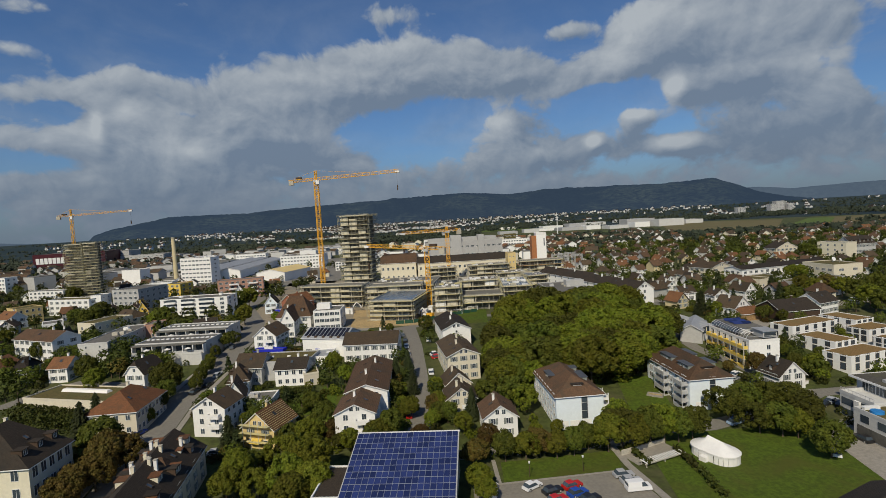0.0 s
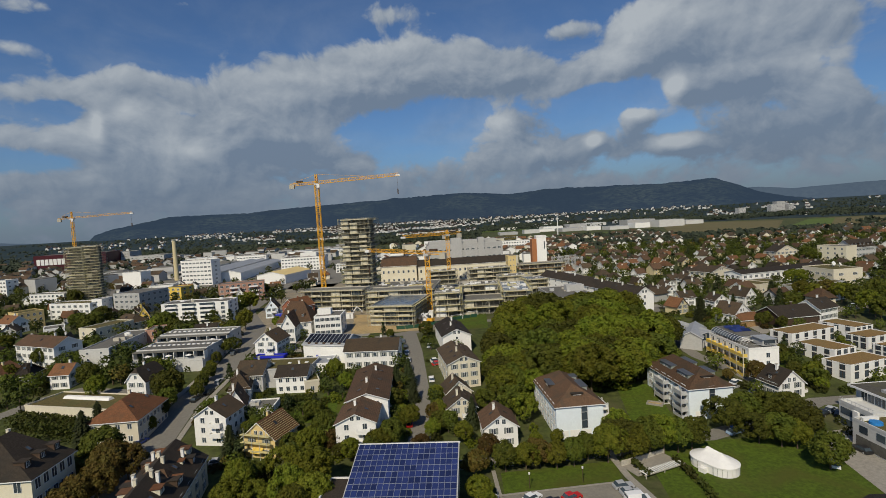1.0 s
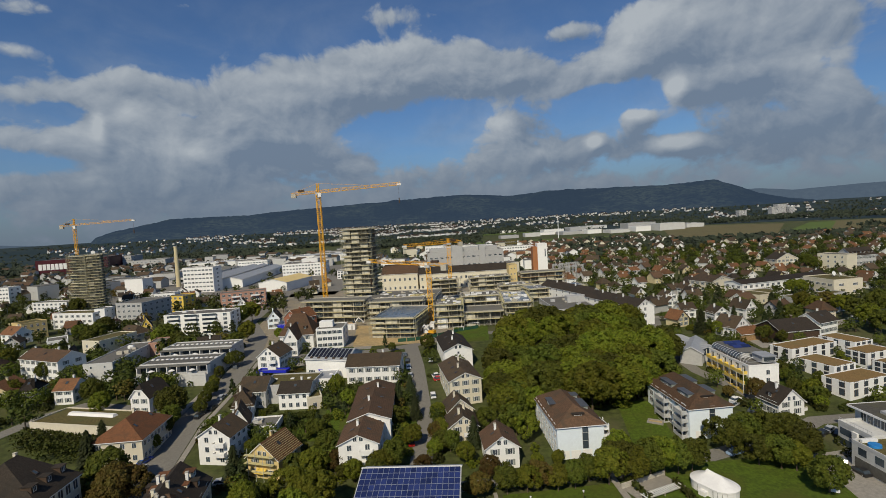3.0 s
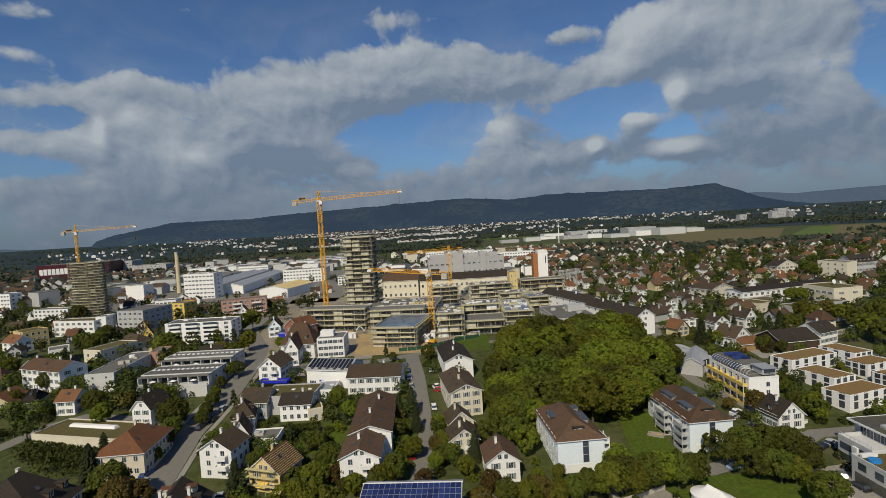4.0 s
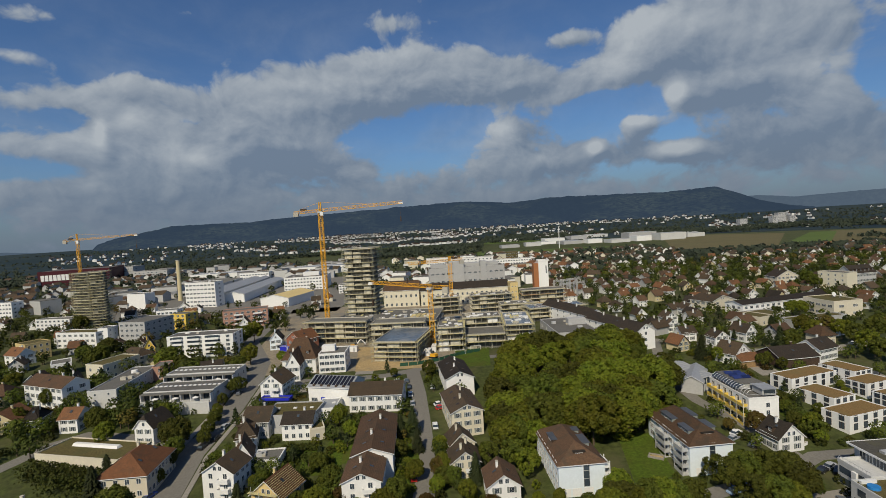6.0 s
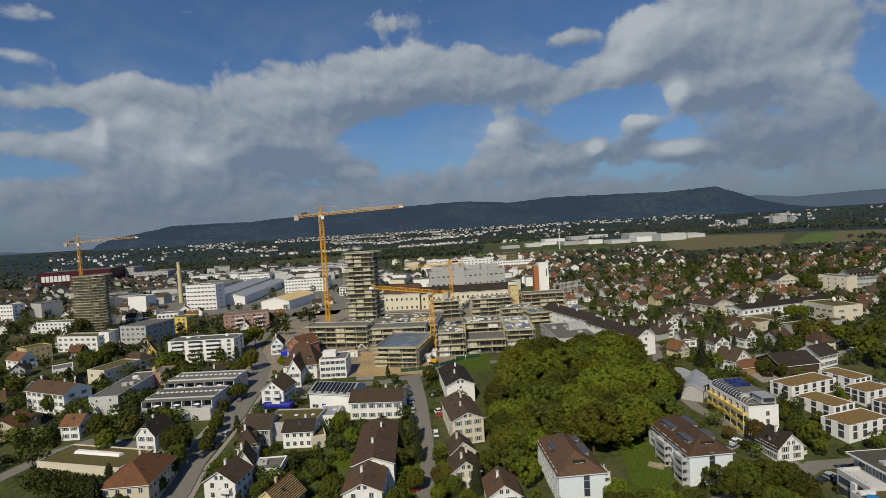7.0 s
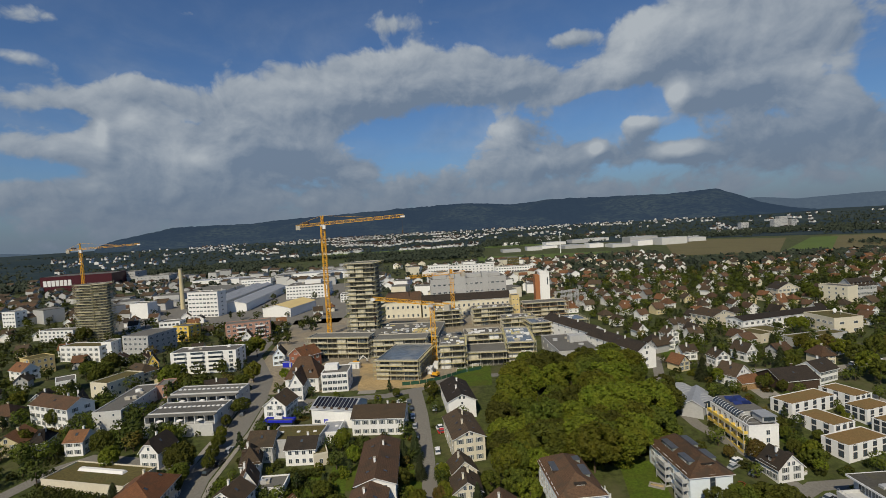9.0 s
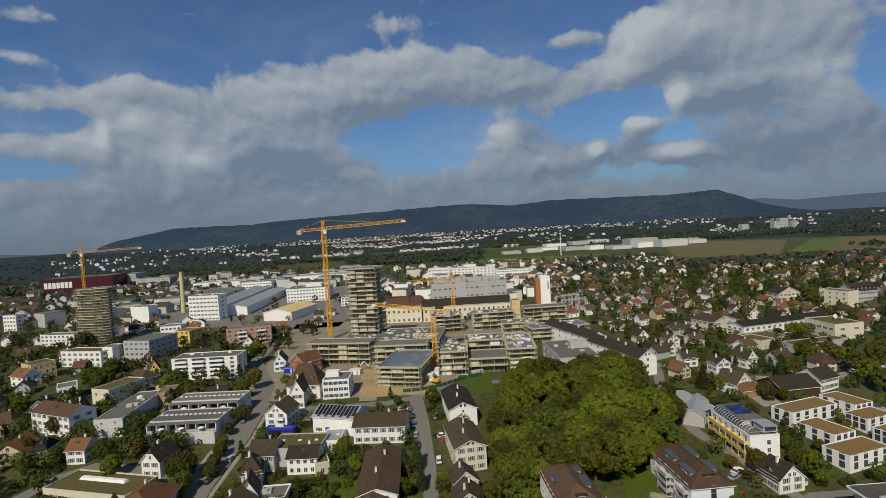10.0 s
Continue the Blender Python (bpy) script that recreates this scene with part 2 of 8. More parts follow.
POOLBLUE = material("blue_vinyl", (0.03, 0.20, 0.50), 0.4, 0.1, 1.0, 0.3, 0.05)
GREYWALL = material("grey_plaster", (0.42, 0.42, 0.41), 0.85, 0.08, 1.2, 0.12, 0.15, per_object=0.15)
REDWALL = material("red_plaster", (0.28, 0.11, 0.065), 0.85, 0.1, 1.2, 0.12, 0.15)
PINKWALL = material("pink_plaster", (0.40, 0.23, 0.17), 0.85, 0.1, 1.2, 0.12, 0.15)
BRICK = material("red_brick", (0.30, 0.12, 0.07), 0.9, 0.2, 4.0, 0.2, 0.3)
CONCRETE = material("raw_concrete", (0.44, 0.41, 0.34), 0.9, 0.15, 1.6, 0.18, 0.3)
SLAB = material("pale_slab_concrete", (0.56, 0.52, 0.41), 0.9, 0.15, 1.6, 0.2, 0.3)
# dark tone standing in for shade inside open shells and the garage
VOIDSHADE = material("painted_interior_shade", (0.12, 0.115, 0.10), 0.95, 0.25, 0.8, 0.2, 0.2)
ROOF = roof_material("brown_tiles", (0.074, 0.052, 0.032), (0.052, 0.042, 0.030))
ROOF_RED = roof_material("red_brown_tiles", (0.094, 0.055, 0.032), (0.063, 0.045, 0.030))
ROOF_DARK = roof_material("dark_slate_tiles", (0.036, 0.028, 0.021), (0.025, 0.022, 0.018))
ROOF_RUST = roof_material("rust_red_tiles", (0.126, 0.055, 0.025), (0.088, 0.046, 0.025))
ROOF_ORANGE = roof_material("orange_tiles", (0.160, 0.076, 0.035), (0.109, 0.059, 0.032))
GRAVEL = material("roof_gravel", (0.14, 0.135, 0.12), 0.95, 0.2, 5.0, 0.12, 0.4, per_object=0.3)
MOSSROOF = material("sedum_roof", (0.105, 0.085, 0.028), 0.95, 0.35, 1.6, 0.15, 0.4, other=(0.085, 0.085, 0.028))
SEDUM = material("brown_sedum_roof", (0.20, 0.125, 0.045), 0.95, 0.25, 2.5, 0.18, 0.4, other=(0.17, 0.13, 0.05))
METALROOF = material("grey_metal_roof", (0.38, 0.39, 0.40), 0.5, 0.1, 0.8, 0.1, 0.1, metal=0.3)
ZINC = material("weathered_zinc", (0.105, 0.115, 0.13), 0.5, 0.15, 0.8, 0.2, 0.1, metal=0.3)
SCAFFOLD = material("weathered_scaffold_tube", (0.34, 0.33, 0.25), 0.6, 0.2, 2.0, 0.3, 0.1)
STEEL = material("galvanised_steel", (0.50, 0.50, 0.49), 0.55, 0.15, 2.0, 0.3, 0.1, metal=0.2)
WOODPLANK = material("scaffold_planks", (0.52, 0.46, 0.23), 0.85, 0.2, 2.0, 0.3, 0.2)
TIMBER = material("timber", (0.30, 0.19, 0.09), 0.8, 0.25, 2.0, 0.3, 0.2)
DARKWOOD = material("dark_wood", (0.07, 0.045, 0.03), 0.8, 0.25, 2.0, 0.3, 0.2)
SHUTTER = material("grey_green_shutter", (0.22, 0.24, 0.22), 0.6, 0.1, 2.0, 0.3, 0.1, per_object=0.3)
FRAME = material("white_frame_paint", (0.75, 0.75, 0.73), 0.5, 0.05, 2.0, 0.3, 0.05)
CRANE_Y = material("crane_yellow_paint", (0.72, 0.37, 0.03), 0.45, 0.12, 1.0, 0.3, 0.05)
BLUEPAINT = material("blue_paint", (0.02, 0.03, 0.45), 0.5, 0.1, 1.0, 0.3, 0.05)
ORANGE = material("orange_cladding", (0.36, 0.15, 0.06), 0.7, 0.1, 1.0, 0.3, 0.1)
MAROON = material("maroon_sheet", (0.062, 0.010, 0.016), 0.5, 0.1, 0.5, 0.1, 0.05)
BLACK = material("black_rubber", (0.02, 0.02, 0.02), 0.7, 0.2, 2.0, 0.3, 0.1)
ASPHALT = material("asphalt", (0.175, 0.166, 0.145), 0.95, 0.15, 1.5, 0.06, 0.2, other=(0.17, 0.16, 0.14))
PAVING = material("pale_paving", (0.27, 0.25, 0.215), 0.9, 0.15, 1.5, 0.1, 0.2)
LAWN = material("lawn_grass", (0.058, 0.090, 0.005), 0.95, 0.3, 1.2, 0.07, 0.5, other=(0.066, 0.072, 0.009))
FIELD = material("green_field", (0.085, 0.125, 0.022), 0.95, 0.15, 0.3, 0.02, 0.3)
STUBBLE = material("stubble_field", (0.125, 0.108, 0.045), 0.95, 0.15, 0.3, 0.02, 0.3)
EARTH = material("sandy_earth", (0.40, 0.29, 0.14), 0.95, 0.25, 1.2, 0.08, 0.6, other=(0.25, 0.20, 0.12))
HEDGE = leaf_material("hedge_leaves", (0.048, 0.062, 0.009), (0.066, 0.074, 0.012))
LEAF = leaf_material("broad_leaves", (0.116, 0.146, 0.011), (0.156, 0.168, 0.014))
LEAF_LIME = leaf_material("yellow_green_leaves", (0.135, 0.152, 0.012), (0.160, 0.164, 0.016))
LEAF_DARK = leaf_material("dark_leaves", (0.076, 0.095, 0.011), (0.106, 0.116, 0.013))
LEAF_FIR = leaf_material("conifer_needles", (0.036, 0.048, 0.016), (0.048, 0.06, 0.02))
LEAF_RUST = leaf_material("autumn_leaves", (0.125, 0.085, 0.018), (0.115, 0.1, 0.018))
BARK = material("bark", (0.10, 0.075, 0.05), 0.95, 0.3, 3.0, 0.3, 0.6)
GLASS = glass_material("window_glass")
SKYGLASS = glass_material("blue_glass", (0.05, 0.08, 0.12), 0.05)
MODULE_FRAME = material("module_frame_metal", (0.27, 0.29, 0.34), 0.5, 0.1, 2.0, 0.3, 0.05, metal=0.2)
DARKCELL = glass_material("dark_solar_cells", (0.012, 0.013, 0.018), 0.25)
SOLAR = glass_material("solar_cells", (0.013, 0.020, 0.070), 0.14)
CANVAS = material("white_canvas", (0.74, 0.73, 0.70), 0.8, 0.05, 0.8, 0.15, 0.2)
CARPARK = material("worn_asphalt", (0.20, 0.185, 0.155), 0.95, 0.12, 1.5, 0.08, 0.2, other=(0.24, 0.22, 0.18))
SITEGROUND = material("trodden_site_ground", (0.26, 0.22, 0.155), 0.95, 0.25, 0.6, 0.05, 0.5, other=(0.20, 0.185, 0.155))
EARTHGREEN = material("garden_ground", (0.050, 0.062, 0.014), 0.95, 0.4, 0.5, 0.05, 0.5, other=(0.085, 0.082, 0.035))


# ---- mesh helpers ----
class Shape:
    """Collects faces of one mesh, each with a material slot."""

    def __init__(self):
        self.v, self.f, self.s = [], [], []

    def face(self, pts, slot=0):
        k = len(self.v)
        self.v += [tuple(p) for p in pts]
        self.f.append(tuple(range(k, k + len(pts))))
        self.s.append(slot)

    def solid(self, corners, slot=0):
        """Eight corners: bottom ring of four, then top ring of four."""
        k = len(self.v)
        self.v += [tuple(p) for p in corners]
        for q in ((3, 2, 1, 0), (4, 5, 6, 7), (0, 1, 5, 4), (1, 2, 6, 5), (2, 3, 7, 6), (3, 0, 4, 7)):
            self.f.append(tuple(k + i for i in q))
            self.s.append(slot)
        return self

    def box(self, x0, y0, z0, x1, y1, z1, slot=0):
        return self.solid([(x0, y0, z0), (x1, y0, z0), (x1, y1, z0), (x0, y1, z0), (x0, y0, z1), (x1, y0, z1), (x1, y1, z1), (x0, y1, z1)], slot)

    def bar(self, a, b, r, slot=0, r2=None):
        """A square bar from a to b."""
        a, b = Vector(a), Vector(b)
        d = (b - a).normalized()
        u = d.cross(Vector((0, 0, 1)) if abs(d.z) < 0.95 else Vector((1, 0, 0))).normalized()
        w = d.cross(u)
        q = r if r2 is None else r2
        return self.solid([a - u * r - w * r, a + u * r - w * r, a + u * r + w * r, a - u * r + w * r,
                           b - u * q - w * q, b + u * q - w * q, b + u * q + w * q, b - u * q + w * q], slot)

    def tube(self, cx, cy, z0, z1, r0, r1, n=12, slot=0, lid=True):
        k = len(self.v)
        for z, r in ((z0, r0), (z1, r1)):
            self.v += [(cx + r * math.cos(2 * math.pi * i / n), cy + r * math.sin(2 * math.pi * i / n), z) for i in range(n)]
        for i in range(n):
            j = (i + 1) % n
            self.f.append((k + i, k + j, k + n + j, k + n + i))
            self.s.append(slot)
        if lid:
            self.f.append(tuple(k + n + i for i in range(n)))
            self.s.append(slot)
        return self

    def ring(self, x0, y0, x1, y1, t, z0, z1, slot=0):
        """A closed rim t thick, as one piece."""
        k = len(self.v)
        for z in (z0, z1):
            for i in (0.0, t):
                self.v += [(x0 + i, y0 + i, z), (x1 - i, y0 + i, z), (x1 - i, y1 - i, z), (x0 + i, y1 - i, z)]
        for i in range(4):
            j = (i + 1) % 4
            for q in ((i, j, 8 + j, 8 + i), (4 + j, 4 + i, 12 + i, 12 + j), (8 + i, 8 + j, 12 + j, 12 + i), (j, i, 4 + i, 4 + j)):
                self.f.append(tuple(k + c for c in q))
                self.s.append(slot)
        return self

    def prism(self, poly, z0, z1, slot=0):
        k, n = len(self.v), len(poly)
        self.v += [(x, y, z0) for x, y in poly] + [(x, y, z1) for x, y in poly]
        for i in range(n):
            j = (i + 1) % n
            self.f.append((k + i, k + j, k + n + j, k + n + i))
            self.s.append(slot)
        self.f += [tuple(k + n + i for i in range(n)), tuple(k + i for i in reversed(range(n)))]
        self.s += [slot, slot]
        return self

    def mesh(self, name, mats):
        me = bpy.data.meshes.new(name)
        me.from_pydata(self.v, [], self.f)
        for mt in mats if isinstance(mats, (list, tuple)) else [mats]:
            me.materials.append(mt)
        me.polygons.foreach_set("material_index", self.s)
        me.update()
        return me


def part(name, shape, mats, parent=None, label="", at=None):
    """One mesh object, under a thing or a part where a parent is given."""
    me = shape if isinstance(shape, bpy.types.Mesh) else shape.mesh(name, mats)
    ob = new(name, me)
    if parent is not None:
        ob.parent = parent
    if at is not None:
        ob.matrix_local = at
    if label:
        ob["label"] = label
    return ob


def empty(name, m, label, category, group="", kind=""):
    ob = new(name)
    ob.empty_display_size = 0.5
    ob.matrix_world = m
    return tagged(ob, label, category, group, kind)


def ground_z(x, y):
    """The ground: a slope that rises from the camera's side and levels out."""
    s = min(1.0, max(0.0, (y - 105.0) / 130.0))
    return -9.5 * (1 - s * s * (3 - 2 * s))


def site(x, y, rz=0.0, sink=0.0):
    return pose(x, y, ground_z(x, y) - sink, 0, 0, rz)


# ---- kinds of things ----
def window_mesh(w, h, shutters=False, bars=1, blind=False, glass=None, frame=None):
    """A window that stands on a wall facing -y: sunk panes in a frame and, if wanted, folded shutters, as one piece."""
    t = 0.07
    cuts, tags = [-w / 2 - t, -w / 2], ["f"]
    for i in range(bars + 1):
        x1 = -w / 2 + w * (i + 1) / (bars + 1)
        cuts += [x1 - (0.03 if i < bars else 0)] + ([x1 + 0.03] if i < bars else [])
        tags += ["p"] + (["f"] if i < bars else [])
    cuts.append(w / 2 + t)
    tags.append("f")
    if shutters:
        cuts, tags = [cuts[0] - w / 2] + cuts + [cuts[-1] + w / 2], ["s"] + tags + ["s"]
    rows, rtags = [-t, 0, h, h + t], ["f", "p", "f"]
    if blind:
        rows, rtags = [-t, 0, h * 0.5, h, h + t], ["f", "p", "b", "f"]
    bm = bmesh.new()
    grid = [[bm.verts.new((x, -0.08, z)) for x in cuts] for z in rows]
    panes = []
    for j, rt in enumerate(rtags):
        for i, ct in enumerate(tags):
            f = bm.faces.new((grid[j][i], grid[j][i + 1], grid[j + 1][i + 1], grid[j + 1][i]))
            if ct == "s":
                f.material_index = 2
            elif ct == "p" and rt == "p":
                panes.append(f)
    rim = [e for e in bm.edges if e.is_boundary]
    made = bmesh.ops.extrude_edge_only(bm, edges=rim)["geom"]
    for v in made:
        if isinstance(v, bmesh.types.BMVert):
            v.co.y = 0.0
    for f in panes:
        f.material_index = 1
    ins = bmesh.ops.inset_individual(bm, faces=panes, thickness=0.004, depth=-0.05, use_even_offset=False)
    for f in ins["faces"]:
        f.material_index = 0
    bmesh.ops.recalc_face_normals(bm, faces=bm.faces)
    me = bpy.data.meshes.new("window")
    bm.to_mesh(me)
    bm.free()
    for mt in (frame or FRAME, glass or GLASS, SHUTTER):
        me.materials.append(mt)
    return me


WIN = {
    "plain": window_mesh(1.1, 1.4), "wide": window_mesh(1.9, 1.4, bars=2), "shut": window_mesh(1.1, 1.4, shutters=True), "small": window_mesh(0.7, 0.8, bars=0),
    "blind": window_mesh(1.3, 1.5, blind=True), "tall": window_mesh(1.4, 2.1), "french": window_mesh(1.8, 2.2, bars=1), "band": window_mesh(2.6, 1.3, bars=3),
    "dark": window_mesh(1.2, 1.7, frame=DARKWOOD), "cube": window_mesh(1.5, 1.9, frame=DARKWOOD), "stair": window_mesh(1.5, 2.0, bars=0, frame=STEEL), "skylight": window_mesh(0.8, 1.1, bars=0, frame=DARKWOOD)}
DOOR_MESH = Shape().box(-0.5, -0.08, 0, 0.5, 0.0, 2.1, 0).box(-0.35, -0.1, 1.2, 0.35, -0.06, 1.9, 1).mesh("door", [DARKWOOD, GLASS])
GARAGE_MESH = Shape().box(-1.25, -0.07, 0, 1.25, 0.0, 2.2, 0).mesh("garage_door", [FRAME])


def put_windows(parent, face, w, d, h, floors, n, kind, base=0.9, storey=None, skip=(), inset=0.0, bottom=0.0):
    """Rows of windows on one side (front, back, left or right) of a body w wide, d deep and h high."""
    storey = storey or (h - bottom) / floors
    span, turn = (w, {"front": 0, "back": 180}.get(face, 0)) if face in ("front", "back") else (d, 90 if face == "right" else -90)
    for fl in range(floors):
        for i in range(n):
            if (fl, i) in skip:
                continue
            u = -span / 2 + inset + (span - 2 * inset) * (i + 0.5) / n
            z = bottom + fl * storey + base
            at = {"front": pose(u, 0, z), "back": pose(u, d, z, 0, 0, 180), "right": pose(w / 2, d / 2 + u, z, 0, 0, 90), "left": pose(-w / 2, d / 2 + u, z, 0, 0, -90)}[face]
            part("window", WIN[kind], None, parent, at=at)


def gable_roof(w, d, h, rise, over=0.5, along="y", thick=0.22, hip=0.0, half=0.0):
    """Roof over a body: ridge along y or x; hip: metres by which the ridge's ends draw in; half: share of the gable that is clipped."""
    s = Shape()
    a, b = (w, d) if along == "y" else (d, w)
    k = rise / (a / 2)
    ez = h - over * k
    x, y0, y1 = a / 2 + over, -over, b + over

    def turned(p):
        return p if along == "y" else (p[1] - w / 2, p[0] + d / 2, p[2])
    if hip:
        r0, r1 = hip, b - hip
        tops = [(0, r0, h + rise), (0, r1, h + rise)]
        low = [(-x, y0, ez), (x, y0, ez), (x, y1, ez), (-x, y1, ez)]
        for lift, flip in ((0.0, False), (-thick, True)):
            q = [turned((p[0], p[1], p[2] + lift)) for p in low]
            t = [turned((p[0], p[1], p[2] + lift)) for p in tops]
            for fc in ([q[0], q[1], t[0]], [q[1], q[2], t[1], t[0]], [q[2], q[3], t[1]], [q[3], q[0], t[0], t[1]]):
                s.face(fc[::-1] if flip else fc, 0)
        for i in range(4):
            p, q = low[i], low[(i + 1) % 4]
            s.face([turned(c) for c in ((p[0], p[1], p[2] - thick), (q[0], q[1], q[2] - thick), q, p)], 1)
    else:
        for side in (-1, 1):
            lo0, lo1 = (side * x, y0, ez), (side * x, y1, ez)
            hi0, hi1 = (0, y0 + half * 2.0, h + rise), (0, y1 - half * 2.0, h + rise)
            mid0 = (side * x * 0.33, y0, h + rise * 0.67 - over * k * 0.33) if half else None
            mid1 = (side * x * 0.33, y1, h + rise * 0.67 - over * k * 0.33) if half else None
            ring = [lo0, lo1] + ([mid1] if half else []) + [hi1, hi0] + ([mid0] if half else [])
            up = [turned(p) for p in ring]
            dn = [turned((p[0], p[1], p[2] - thick)) for p in ring]
            s.face(up if side < 0 else up[::-1], 0)
            s.face(dn[::-1] if side < 0 else dn, 1)
            for i in range(len(ring)):
                j = (i + 1) % len(ring)
                s.face([dn[i], dn[j], up[j], up[i]], 1)
        if half:
            for yy, sg in ((y0, 1), (y1, -1)):
                zz = h + rise * 0.67 - over * k * 0.33
                tri = [turned((-x * 0.33, yy, zz)), turned((x * 0.33, yy, zz)), turned((0, yy + sg * half * 2.0, h + rise))]
                s.face(tri, 0)
                s.face([(p[0], p[1], p[2] - thick) for p in tri], 1)
    return s


def gable_wall(w, d, h, rise, along="y", clip=0.0):
    s = Shape()
    deep = 1.6
    s.box(-w / 2, 0, -deep, w / 2, d, h)
    if along == "y":
        pts = lambda y: [(-w / 2, y, h), (w / 2, y, h)] + ([(w / 6, y, h + rise * 0.67), (-w / 6, y, h + rise * 0.67)] if clip else [(0, y, h + rise - 0.05)])
        s.face(pts(0.0))
        s.face(pts(d)[::-1])
    else:
        for x, fl in ((-w / 2, True), (w / 2, False)):
            tri = [(x, 0, h), (x, d, h), (x, d / 2, h + rise - 0.05)]
            s.face(tri[::-1] if fl else tri)
    return s


def chimney(parent, x, y, z, high=1.4, mt=None, w=0.6):
    s = Shape().box(-w / 2, -w / 2, -1.0, w / 2, w / 2, high, 0).box(-w / 2 - 0.08, -w / 2 - 0.08, high, w / 2 + 0.08, w / 2 + 0.08, high + 0.12, 1)
    part("chimney", s, [mt or WHITE, CONCRETE], parent, at=pose(x, y, z))


def dormer(parent, x, y, z, turn, w=1.8, h=1.2, mt=None, roof=None):
    """A small flat-roofed dormer whose front faces -y before it is turned."""
    s = Shape().box(-w / 2, 0, -0.6, w / 2, 2.2, h, 0)
    ob = part("dormer", s, [mt or DARKWOOD], parent, at=pose(x, y, z, 0, 0, turn))
    part("roof", Shape().box(-w / 2 - 0.15, -0.25, h, w / 2 + 0.15, 2.4, h + 0.14), [roof or ROOF_DARK], ob)
    part("window", WIN["band" if w > 2.6 else "plain"], None, ob, at=pose(0, 0, 0.0) @ Matrix.Scale(0.75, 4))
    return ob


def balcony(parent, at, w=3.2, deep=1.4, mt=None, rail=None, side=True):
    """A slab with a closed parapet or rail; front faces -y."""
    ob = part("balcony", Shape().box(-w / 2, -deep, -0.18, w / 2, 0, 0.0), [mt or WHITE], parent, at=at)
    a, t = w / 2, 0.08
    s = Shape().prism([(-a, 0), (-a, -deep), (a, -deep), (a, 0), (a - t, 0), (a - t, -deep + t), (-a + t, -deep + t), (-a + t, 0)], 0.0, 1.0) if side else Shape().box(-a, -deep, 0.0, a, -deep + t, 1.0)
    part("railing", s, [rail or FRAME], ob)
    return ob


FOOT = []


def taken(x, y, w, d, rz, name=""):
    FOOT.append((x, y, math.cos(radians(rz)), math.sin(radians(rz)), w, d))


def is_free(x, y, gap):
    """Whether a spot keeps clear of every building's plan."""
    for fx, fy, c, s2, w, d in FOOT:
        dx, dy = x - fx, y - fy
        if abs(dx) > 90 or abs(dy) > 90:
            continue
        u, v = dx * c + dy * s2, -dx * s2 + dy * c
        if abs(u) < w / 2 + gap and -gap < v < d + gap:
            return False
    return all(abs(x - ax) > 25 + bx or road_gap(x, y, line) > wide / 2 + gap * 0.6 for line, wide, ax, bx in ROADS)


ROADS = []


def faces_street(x, y, rz, side):
    """Whether a flank looks towards the open middle of the town, from which it can be seen."""
    k = 1 if side == "right" else -1
    return k * (math.cos(radians(rz)) * -x + math.sin(radians(rz)) * -y) > -6.0


def road_gap(x, y, line):
    best = 1e9
    for (ax, ay), (bx, by) in zip(line, line[1:]):
        n = (bx - ax) ** 2 + (by - ay) ** 2
        t = max(0.0, min(1.0, ((x - ax) * (bx - ax) + (y - ay) * (by - ay)) / n))
        best = min(best, math.hypot(x - ax - t * (bx - ax), y - ay - t * (by - ay)))
    return best


